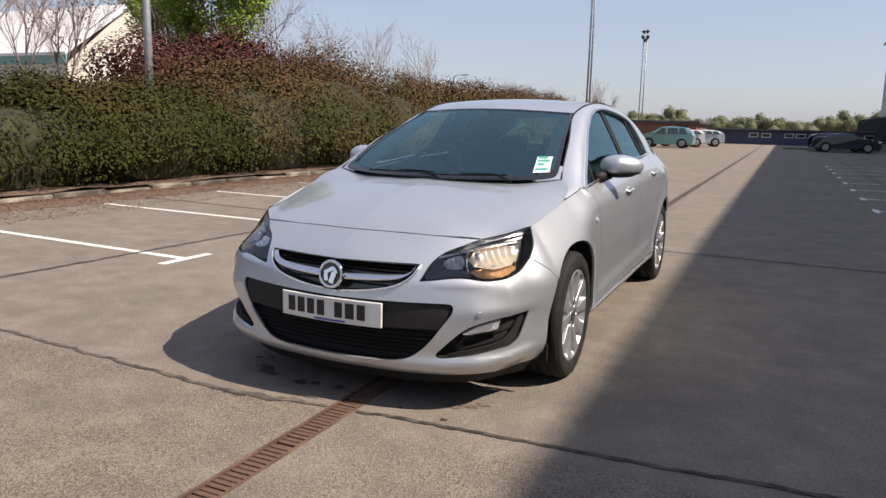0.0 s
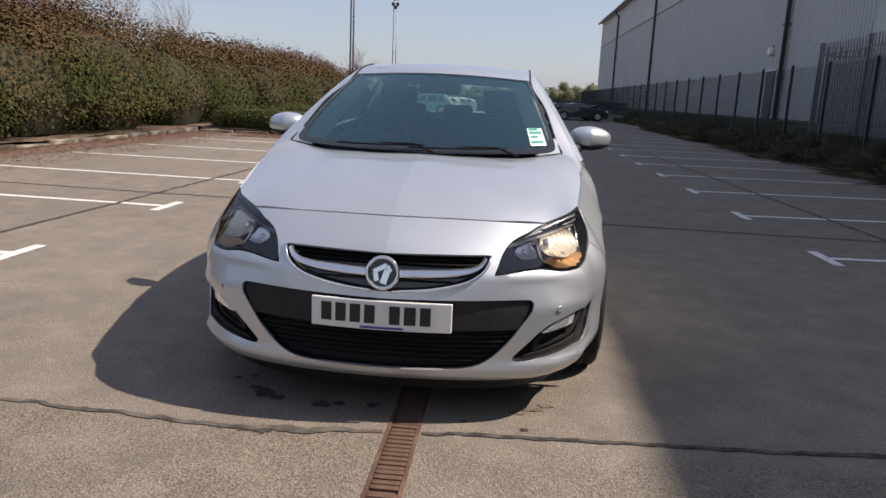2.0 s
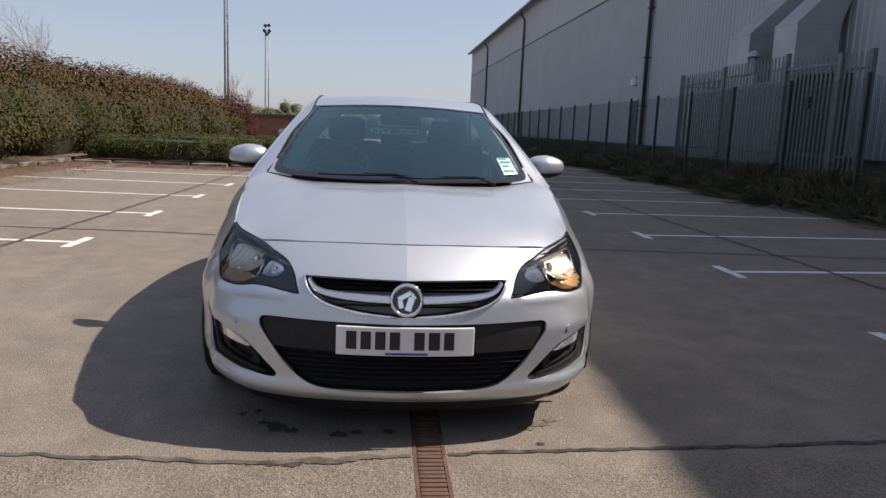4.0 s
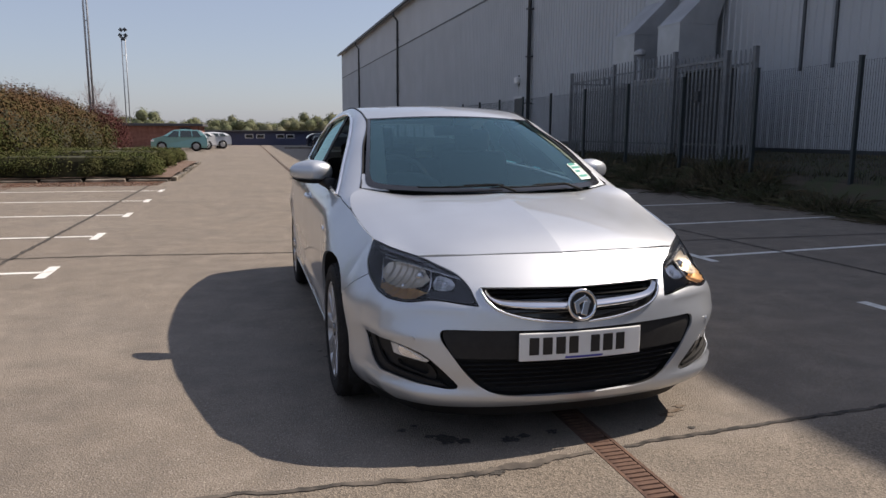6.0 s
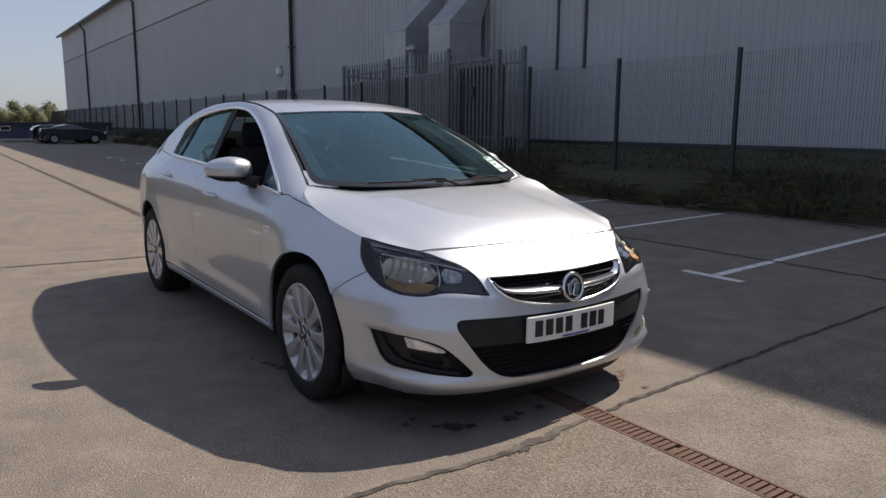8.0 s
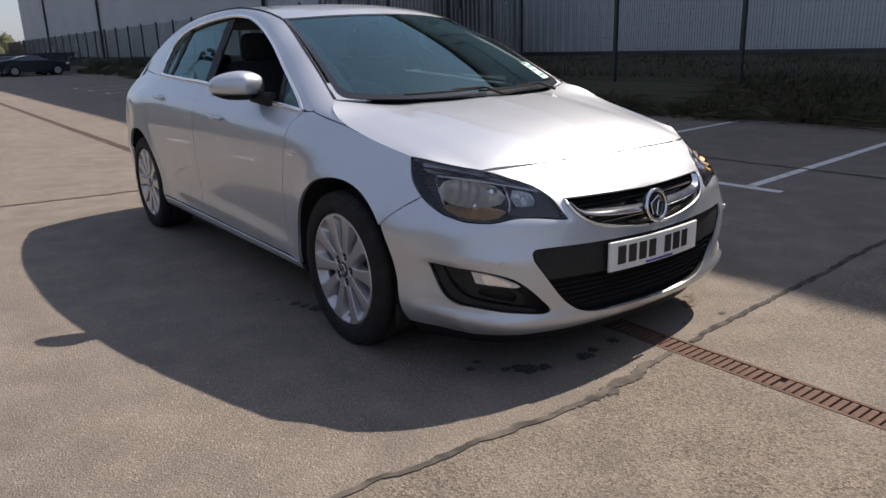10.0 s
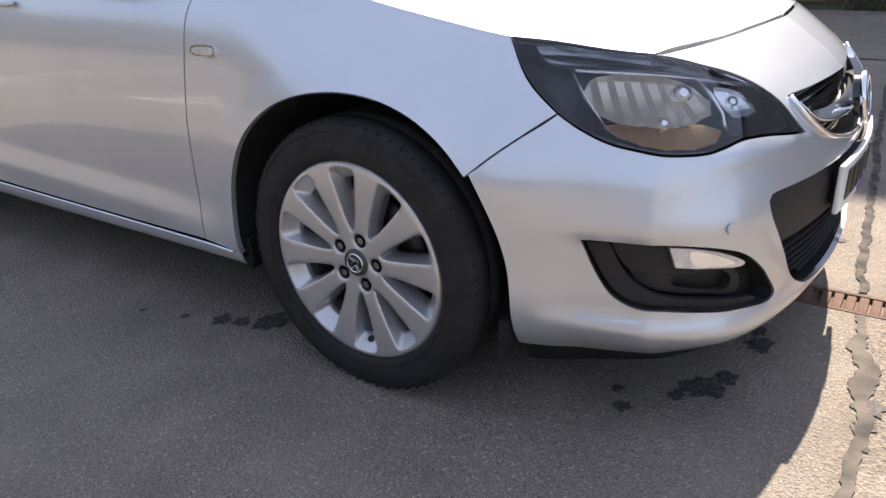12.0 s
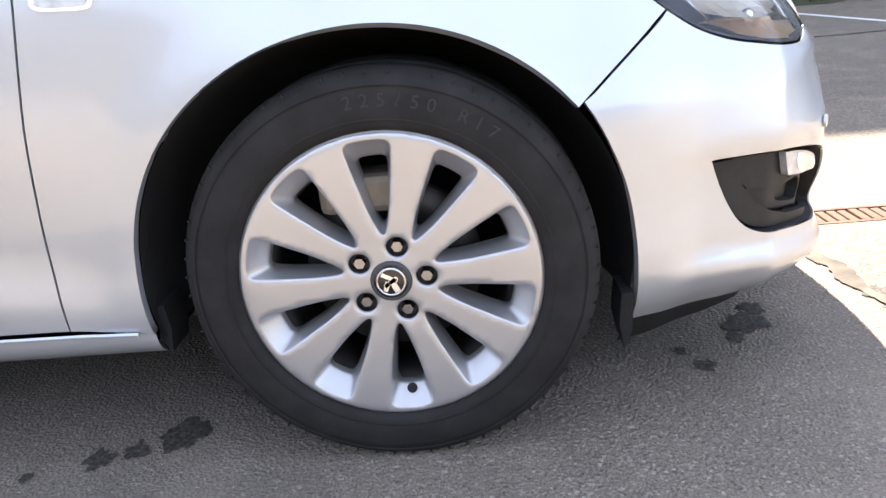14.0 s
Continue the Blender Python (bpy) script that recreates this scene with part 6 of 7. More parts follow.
def build_grille(car, bump):
    g = add("grille", both(*patch(GRILLE, nose_map(0.045), step=0.025, gap=-0.004, turn=0)), "gloss_black", car, "gloss black upper grille with a chrome bar")
    for z in (0.545, 0.567, 0.606, 0.622):
        half = 0.36 if z > 0.58 else (0.30 if z > 0.55 else 0.26)
        add("grille_slat", both(*nose_band(0.0, qx(half, z), z - 0.004, z + 0.004, 0.034, 0.010, 16)), "wiper", g)
    zc = curve((0.0, 0.569), (0.55, 0.579), (0.8, 0.590), (0.92, 0.606), (1.0, 0.632))
    add("chrome_bar", both(*nose_band(0.0, qx(0.372, 0.63), lambda a: float(zc(a)) - 0.017 + 0.012 * a ** 3, lambda a: float(zc(a)) + 0.017 - 0.008 * a ** 3, 0.012, 0.02, 30)), "chrome", g)
    # bright lip along the lower edge
    low = [nose_pt(q, z, -0.005) for q, z in loop(GRILLE, 0.02) if q > 0.01 and (z < 0.637 or q > qx(0.375, 0.64))]
    low = [p for p in low if not (p[2] > 0.6435 and p[0] < 0.383)]
    for sign in (1, -1):
        pts = [(sign * p[0], p[1], p[2]) for p in low if p[0] > 0.002]
        part("chrome_lip", tube(bmesh.new(), pts, 0.0052, 8), M["satin"], g, smooth=True)
    badge = part("badge", bmesh.new(), M["gloss_black"], car, "round chrome badge with a plain shape")
    at = Matrix.Translation((0, -0.858, 0.580)) @ Matrix.Rotation(radians(90 - 10), 4, "X")
    ring = bmesh.new()
    for k in range(48):
        a = 2 * math.pi * k / 48
        for j in range(8):
            b = 2 * math.pi * j / 8
            r = 0.056 + 0.0075 * math.cos(b)
            ring.verts.new(at @ Vector((r * math.cos(a), r * math.sin(a), 0.0075 * math.sin(b))))
    ring.verts.ensure_lookup_table()
    for k in range(48):
        for j in range(8):
            ring.faces.new([ring.verts[i] for i in (k * 8 + j, ((k + 1) % 48) * 8 + j, ((k + 1) % 48) * 8 + (j + 1) % 8, k * 8 + (j + 1) % 8)])
    part("badge_ring", ring, M["chrome"], badge, smooth=True)
    disc = bmesh.new()
    bmesh.ops.create_cone(disc, cap_ends=True, segments=40, radius1=0.053, radius2=0.05, depth=0.02, matrix=at @ Matrix.Translation((0, 0, -0.012)))
    part("badge_disc", disc, M["gloss_black"], badge)
    shape = bmesh.new()
    for cx, cy, w, h, rot in ((-0.008, 0.016, 0.058, 0.020, 0.5), (0.012, -0.014, 0.028, 0.056, -0.3), (-0.022, -0.014, 0.022, 0.036, 0.2), (0.024, 0.016, 0.016, 0.030, 0.6)):
        box(shape, (cx - w / 2, cy - h / 2, 0.0), (cx + w / 2, cy + h / 2, 0.006), bevel=0.003, turn=Matrix.Rotation(rot, 4, "Z"))
    bmesh.ops.transform(shape, matrix=at, verts=shape.verts)
    part("emblem", shape, M["chrome"], badge)


def build_intake(car, bump):
    t = add("lower_intake", both(*patch(INTAKE, nose_map(0.05), step=0.03, gap=-0.004, turn=0)), "black", car, "wide black lower air intake with slats")
    band = [(0.0, 0.480, 1), (qx(0.3, 0.485), 0.485), (qx(0.525, 0.489), 0.489), (qx(0.547, 0.480), 0.480), (qx(0.514, 0.405), 0.405), (qx(0.497, 0.378), 0.378, 1), (qx(0.25, 0.372), 0.372), (0.0, 0.368, 1)]
    add("plinth_band", both(*patch(band, nose_map(0.012), step=0.025, gap=0.0, turn=0.03)), "pocket_grey", t)
    for k, z in enumerate((0.255, 0.274, 0.293, 0.312, 0.331, 0.350)):
        half = (0.33, 0.375, 0.405, 0.43, 0.45, 0.465)[k]
        add("intake_slat", both(*nose_band(0.0, qx(half, z), z - 0.0045, z + 0.0045, 0.03, 0.014, 24)), "black", t)


def build_headlamp(car, m, sign):
    lamp = add("headlamp", m(*patch(LAMP, nose_map(0.001), step=0.02, gap=0.002, turn=0.006)), "lens", car, "clear swept-back headlamp with silver reflectors")
    add("housing", m(*patch(LAMP, nose_map(0.085), step=0.03, gap=-0.008, turn=0)), "lamp_shell", lamp)
    add("housing_wall", m(*hole_wall(LAMP, 0.008, 0.088)), "lamp_shell", lamp)
    rim = loop(LAMP, 0.02)
    seal = [nose_pt(q, z, 0.004) * np.array([sign, 1, 1]) for q, z in shrink(rim, 0.003)]
    part("lamp_seal", tube(bmesh.new(), seal + seal[:1], 0.0026, 5), M["gloss_black"], lamp)
    line = curve((0.40, 0.664), (0.44, 0.672), (0.55, 0.693), (0.70, 0.709), (0.97, 0.726), (1.1, 0.735))
    brow = [(0.47, 0.684, 1), (0.571, 0.706), (0.754, 0.740), (0.95, 0.762), (1.12, 0.768, 1), (1.08, 0.742), (0.95, 0.732), (0.70, 0.715), (0.55, 0.698)]
    add("brow", m(*patch(brow, nose_map(0.026), step=0.02, gap=0, turn=0.02)), "lamp_brow", lamp)
    add("chrome_strip", m(*nose_band(0.42, 0.99, lambda a: float(line(0.42 + 0.57 * a)) - 0.0042, lambda a: float(line(0.42 + 0.57 * a)) + 0.0042, 0.018, 0.006, 24)), "satin", lamp)
    frame_pts = [nose_pt(q, z, 0.017) * np.array([sign, 1, 1]) for q, z in ((0.585, 0.694), (0.576, 0.67), (0.573, 0.64), (0.582, 0.612))]
    part("chrome_post", tube(bmesh.new(), frame_pts, 0.0042, 6), M["satin"], lamp, smooth=True)

    side_pts = [nose_pt(q, z, 0.016) * np.array([sign, 1, 1]) for q, z in ((1.0, 0.724), (0.985, 0.695), (0.962, 0.664), (0.935, 0.636))]
    part("chrome_post", tube(bmesh.new(), side_pts, 0.0028, 6), M["satin"], lamp, smooth=True)

    def fluted(name, q0, q1, low, high, deep, flutes, material, lean=0.0):
        """A hollow reflector with upright flutes."""
        def fn(a, b):
            q = q0 + (q1 - q0) * a
            z0, z1 = low(q), high(q)
            z = (z0 + z1) / 2 + (z1 - z0) * (b - 0.5) * (1 - abs(2 * a - 1) ** 3.5) ** 0.5
            ridge = 0.009 * abs(2 * ((a * flutes) % 1) - 1)
            return nose_pt(q, z, 0.018 + deep * (math.sin(math.pi * a) * math.sin(math.pi * b)) ** 0.6 + ridge + lean * (b - 0.5))
        return arrays(name, *m(*grid(fn, flutes * 2, 6)), M[material], lamp)
    bottom = curve((0.45, 0.600), (0.55, 0.606), (0.66, 0.594), (0.79, 0.602), (0.92, 0.622), (1.0, 0.645))
    fluted("main_reflector", 0.585, 0.985, lambda q: 0.630 + 0.06 * max(0, q - 0.75), lambda q: float(line(q)) - 0.005, 0.026, 7, "warm_reflector", 0.012)
    fluted("indicator", 0.595, 0.935, lambda q: float(bottom(q)), lambda q: 0.629 + 0.06 * max(0, q - 0.75), 0.016, 5, "amber", 0.028)
    fluted("inner_reflector", 0.455, 0.565, lambda q: 0.628, lambda q: float(line(q)) - 0.012, 0.02, 4, "reflector", 0.01)
    bezel = [(0.368, 0.592), (0.378, 0.622), (0.408, 0.654), (0.425, 0.664), (0.455, 0.672, 1), (0.455, 0.626, 1), (0.572, 0.626, 1), (0.578, 0.606, 1), (0.47, 0.596)]
    add("bezel", m(*patch(bezel, nose_map(0.02), step=0.02, gap=0, turn=0.02)), "lamp_bezel", lamp)
    for q, z, r in ((0.66, 0.672, 0.021), (0.51, 0.648, 0.013), (0.75, 0.632, 0.013)):
        c = nose_pt(q, z, 0.036)
        bulb = bmesh.new()
        bmesh.ops.create_uvsphere(bulb, u_segments=14, v_segments=9, radius=r, matrix=Matrix.Translation((sign * c[0], c[1], c[2])))
        part("bulb", bulb, M["chrome"], lamp, smooth=True)


def build_fog(car, m, sign):
    pocket = add("fog_pocket", m(*patch(FOG, nose_map(0.05), step=0.025, gap=-0.006, turn=0)), "black", car, "black recessed fog lamp pocket")
    add("pocket_wall", m(*hole_wall(FOG, 0.004, 0.052)), "pocket_grey", pocket)
    outer = [(0.988, 0.430, 1), (0.925, 0.430, 1), (0.895, 0.385), (0.85, 0.350), (0.74, 0.316), (0.60, 0.296), (0.47, 0.275), (0.445, 0.262), (0.535, 0.270), (0.65, 0.286), (0.76, 0.298), (0.85, 0.310), (0.91, 0.335), (0.955, 0.380)]
    add("pocket_rim", m(*patch(outer, nose_map(0.016), step=0.02, gap=0, turn=0.012)), "pocket_grey", pocket)
    upper = [(0.918, 0.429, 1), (0.787, 0.424), (0.70, 0.416), (0.70, 0.362), (0.78, 0.366), (0.862, 0.372, 1), (0.892, 0.392)]
    add("lamp_panel", m(*patch(upper, nose_map(0.026), step=0.02, gap=0, turn=0.02)), "pocket_grey", pocket)
    lower = [(0.50, 0.318), (0.55, 0.352), (0.66, 0.360), (0.862, 0.370, 1), (0.838, 0.345), (0.74, 0.320), (0.60, 0.300), (0.50, 0.283)]
    vent = [(0.53, 0.322), (0.57, 0.347), (0.70, 0.353), (0.735, 0.346), (0.72, 0.330), (0.62, 0.312), (0.545, 0.302)]
    add("vent_frame", m(*patch(lower, nose_map(0.034), (vent,), step=0.02, gap=0, turn=0.02)), "pocket_grey", pocket)
    drl = [(0.757, 0.422, 1), (0.70, 0.4165), (0.64, 0.407), (0.57, 0.389), (0.522, 0.366), (0.535, 0.3605), (0.60, 0.367), (0.68, 0.374), (0.738, 0.380, 1)]
    lens = add("running_lamp", m(*patch(drl, nose_map(0.012), step=0.015, gap=0, turn=0.012)), "lamp_grey", pocket, "small clear running lamp")
    inner_drl = [(0.70, 0.4115), (0.64, 0.402), (0.58, 0.3835), (0.555, 0.370), (0.61, 0.3725), (0.685, 0.381)]
    add("reflector", m(*patch(inner_drl, nose_map(0.0105), step=0.012, gap=0, turn=0.002)), "reflector", lens)
    p = nose_pt(qx(0.655, 0.453), 0.453, -0.0022)
    bm = bmesh.new()
    d = Vector((sign * 0.55, -0.83, 0)).to_track_quat("Z", "Y").to_matrix().to_4x4()
    bmesh.ops.create_cone(bm, cap_ends=True, segments=20, radius1=0.011, radius2=0.0105, depth=0.004, matrix=Matrix.Translation((sign * p[0], p[1], p[2])) @ d)
    part("parking_sensor", bm, M["paint"], car)


WINDOW = [(0.385, 0.917, 1), (1.0, 0.96), (1.6, 1.003), (2.3, 1.030), (2.45, 1.042, 1), (2.435, 1.16), (2.34, 1.274), (2.1, 1.329), (1.8, 1.355), (1.55, 1.356), (1.3, 1.322), (1.0, 1.221), (0.7, 1.082), (0.5, 0.984)]


def window_part(y0, y1):
    """The window outline between two lengths, its sides leaning with the pillars."""
    low = curve((0.385, 0.917), (1.0, 0.96), (1.6, 1.003), (2.3, 1.03), (2.45, 1.042))
    high = curve((0.385, 0.92), (0.5, 0.984), (0.7, 1.082), (1.0, 1.221), (1.3, 1.322), (1.55, 1.356), (1.8, 1.355), (2.1, 1.329), (2.34, 1.274), (2.435, 1.16), (2.45, 1.05))
    n = 8
    pts = [(y0[0], float(low(y0[0])) + 0.004, 1)] + [(y0[0] + (y1[0] - y0[0]) * k / n, float(low(y0[0] + (y1[0] - y0[0]) * k / n)) + 0.004) for k in range(1, n)]
    pts += [(y1[0], float(low(y1[0])) + 0.004, 1), (y1[1], float(high(y1[1])) - 0.004, 1)]
    pts += [(y1[1] + (y0[1] - y1[1]) * k / n, float(high(y1[1] + (y0[1] - y1[1]) * k / n)) - 0.004) for k in range(1, n)]
    pts += [(y0[1], float(high(y0[1])) - 0.004, 1)]
    return pts


def side_panels(car, m, sign):
    arch1 = arc(*AXLES[0], ARCH, -10.5, 141.2, 16)
    fender = [(-0.32, 0.787, 1), (-0.1, 0.835), (0.085, 0.876), (0.2, 0.898), (0.305, 0.919, 1), (0.385, 0.915, 1), (0.43, 0.86), (0.452, 0.74), (0.487, 0.56), (0.51, 0.40), (0.512, 0.264, 1), (0.376, 0.249, 1)]
    fender += arch1[1:-1] + [(*arch1[-1], 1), (-0.343, 0.590), (-0.387, 0.624), (-0.437, 0.662, 1), (-0.371, 0.719)]
    fen = add("front_wing", m(*patch(fender, side_map(), step=0.02, gap=0.0018)), "paint", car)
    lozenge = [(0.346, 0.738), (0.385, 0.738), (0.415, 0.741), (0.426, 0.750), (0.418, 0.760), (0.385, 0.764), (0.346, 0.763), (0.338, 0.750)]
    rep = add("side_repeater", m(*patch(lozenge, side_map(0.004), step=0.012, gap=0.0, turn=0.006)), "satin", car, "small clear side indicator with chrome edge")
    inner = [(0.352, 0.743), (0.385, 0.743), (0.410, 0.745), (0.418, 0.750), (0.412, 0.756), (0.385, 0.759), (0.352, 0.758), (0.346, 0.750)]
    add("repeater_lens", m(*patch(inner, side_map(0.006), step=0.01, gap=0.0, turn=0.002)), "lamp_grey", rep)
    front_door = [(0.385, 0.915, 1), (0.7, 0.937), (1.0, 0.957), (1.3, 0.979), (1.605, 1.001, 1), (1.605, 0.8), (1.59, 0.5), (1.585, 0.277, 1), (1.0, 0.268), (0.512, 0.264, 1), (0.51, 0.40), (0.487, 0.56), (0.452, 0.74), (0.43, 0.86)]
    d1 = add("front_door", m(*patch(front_door, side_map(), step=0.024)), "paint", car)
    a2 = arc(*AXLES[1], ARCH + 0.004, 137, 186, 7)
    rear_door = [(1.605, 1.001, 1), (2.0, 1.017), (2.40, 1.031, 1), (2.47, 0.93), (2.46, 0.80), (*a2[0], 1)] + a2[1:-1] + [(*a2[-1], 1), (2.29, 0.285, 1), (1.585, 0.277, 1), (1.59, 0.5), (1.605, 0.8)]
    d2 = add("rear_door", m(*patch(rear_door, side_map(), step=0.024)), "paint", car)
    a3 = arc(*AXLES[1], ARCH + 0.004, 10, 137, 14)
    quarter = [(2.40, 1.031, 1), (2.7, 1.04), (3.0, 1.06, 1), (3.0, 0.7), (3.0, 0.36, 1), (*a3[0], 1)] + a3[1:-1] + [(*a3[-1], 1), (2.46, 0.80), (2.47, 0.93)]
    add("rear_quarter", m(*patch(quarter, side_map(), step=0.026)), "paint", car)
    sill = grid(lambda a, b: (float(side_x(0.376 + 1.94 * a, 0.19 + 0.074 * b)) - 0.006 + 0.012 * math.sin(math.pi * b) - 0.02 * (1 - b), 0.376 + 1.94 * a, 0.188 + (0.063 + 0.02 * a) * b), 30, 6)
    add("sill", m(*sill), "paint", car)
    strip_pts = [(sign * (float(side_x(0.40 + 1.88 * k / 20, 0.262)) + 0.003), 0.40 + 1.88 * k / 20, 0.254 + 0.022 * k / 20) for k in range(21)]
    part("sill_trim", tube(bmesh.new(), strip_pts, 0.004, 6), M["paint"], car)
    # window frame, from the A pillar to the tail
    rail = [(y, float(RAIL_Z(y))) for y in np.linspace(0.5, 2.95, 18)]
    frame_ = [(0.307, 0.921, 1), (0.4, 0.957)] + rail + [(3.0, 1.10, 1), (3.0, 1.062, 1), (2.6, 1.036), (2.462, 1.034, 1)] + WINDOW[4:5] + WINDOW[5:] + [(0.40, 0.926, 1), (0.36, 0.919, 1)]
    add("window_frame", m(*patch(frame_, side_map(), step=0.02, gap=0.0)), "paint", car)

    def rail_pt(a, b):
        y = 0.086 + 2.939 * a
        z0, z1 = float(RAIL_Z(y)), float(EDGE_Z(y))
        x0, x1 = float(side_x(y, z0)), float(EDGE_X(y))
        s = math.sin(b * math.pi / 2)
        c = 1 - math.cos(b * math.pi / 2)
        return (x0 + (x1 - x0) * (0.55 * c + 0.45 * b), y, z0 + (z1 - z0) * (0.55 * s + 0.45 * b))
    add("roof_rail", m(*grid(rail_pt, 60, 8)), "paint", car)
    drip = [(sign * (float(EDGE_X(y)) - 0.001), y, float(EDGE_Z(y)) + 0.001) for y in np.linspace(0.30, 2.74, 40)]
    part("roof_drip", tube(bmesh.new(), drip, 0.0055, 5), M["black"], car)
    trim = [(sign * (float(side_x(y, z)) + 0.006), y, z + 0.002) for y, z in loop(WINDOW, 0.03)]
    part("window_trim", tube(bmesh.new(), trim + trim[:1], 0.0095, 8), M["satin"], car, "bright chrome window surround")
    # glass; the driver's window is down
    glazing = [("quarter_light", (0.40, 0.44), (0.63, 0.69)), ("rear_door_glass", (1.66, 1.70), (2.27, 2.22)), ("rear_quarter_glass", (2.31, 2.26), (2.44, 2.36))]
    if sign > 0:
        glazing.append(("front_door_glass", (0.67, 0.74), (1.58, 1.63)))
    for name, lo, hi in glazing:
        add(name, m(*patch(window_part(lo, hi), side_map(-0.012), step=0.04, gap=0.0, turn=0.004)), "glass_side", car)
    add("sail_panel", m(*patch(window_part((0.40, 0.44), (0.63, 0.69)), side_map(-0.03), step=0.04, gap=0.0, turn=0)), "black", car)
    for lo, hi in (((0.63, 0.69), (0.67, 0.74)), ((1.56, 1.61), (1.67, 1.70)), ((2.265, 2.215), (2.315, 2.265))):
        add("pillar_cover", m(*patch(window_part(lo, hi), side_map(-0.007), step=0.04, gap=0.0, turn=0.01)), "black", car)
    add("door_card", m(*grid(lambda a, b: (float(side_x(0.45 + 2.0 * a, 0.30 + 0.60 * b)) - 0.10, 0.45 + 2.0 * a, 0.28 + (0.64 + 0.1 * a) * b), 16, 8)), "dash", car)
    # door handles
    for y0, z0, d in ((1.16, 0.842, d1), (2.13, 0.905, d2)):
        pts = [(sign * (float(side_x(y0 + 0.19 * k / 10, z0 + 0.008 * k / 10)) + 0.004 + 0.018 * math.sin(math.pi * k / 10) ** 0.6), y0 + 0.19 * k / 10, z0 + 0.008 * k / 10) for k in range(11)]
        h = part("door_handle", tube(bmesh.new(), pts, [0.007] + [0.0105] * 9 + [0.007], 8), M["paint"], d, smooth=True)
        cup = bmesh.new()
        bmesh.ops.create_uvsphere(cup, u_segments=16, v_segments=8, radius=1, matrix=Matrix.Translation((sign * (float(side_x(y0 + 0.09, z0)) - 0.004), y0 + 0.09, z0)) @ Matrix.Diagonal((0.008, 0.075, 0.028, 1)))
        part("handle_cup", cup, M["paint"], d, smooth=True)


def build_mirror(car, sign):
    mir = part("door_mirror", bmesh.new(), M["paint"], car, "silver door mirror with a black base")
    c = Vector((sign * 0.887, 0.862, 1.026))

    def shell(a, b, k0, k1, lo=-0.041, hi=1.0):
        """A rounded, outward-tapering cap."""
        th, ph = 2 * math.pi * a, math.pi * (k0 + (k1 - k0) * b)
        sx, cz = math.copysign(abs(math.cos(th)) ** 0.8, math.cos(th)), math.copysign(abs(math.sin(th)) ** 0.8, math.sin(th))
        r = math.sin(ph) ** 0.75
        x = 0.122 * sx * r
        taper = 1 - 1.6 * max(0, x) if x > 0 else 1 + 0.2 * x
        return (c.x + sign * x, c.y - 0.085 * math.cos(ph) + 0.45 * max(0, x), c.z - 0.012 + min(hi, max(lo, 0.070 * cz * r * taper)))
    v, f = grid(lambda a, b: shell(a, b, 0.0, 0.62), 40, 14, sign < 0)
    add("shell", (v, f), "paint", mir)
    v, f = grid(lambda a, b: shell(a, b, 0.61, 0.64), 40, 2, sign < 0)
    add("rim", (v, f), "black", mir)
    bm = bmesh.new()
    bmesh.ops.create_circle(bm, cap_ends=True, segments=40, radius=1, matrix=Matrix.Translation((c.x, c.y + 0.03, c.z - 0.012)) @ Matrix.Rotation(math.pi / 2, 4, "X") @ Matrix.Diagonal((0.098, 0.058, 1, 1)))
    part("mirror_glass", bm, M["chrome"], mir)
    v, f = grid(lambda a, b: tuple(np.array(shell(a, b, 0.03, 0.635, -0.064, -0.0405))), 40, 14, sign < 0)
    add("lower_shell", (v, f), "black", mir)
    part("foot", tube(bmesh.new(), [(c.x - sign * 0.06, c.y - 0.01, c.z - 0.06), (sign * 0.80, 0.78, 0.955), (sign * 0.775, 0.70, 0.945)], [0.03, 0.032, 0.04], 10), M["black"], mir, smooth=True)


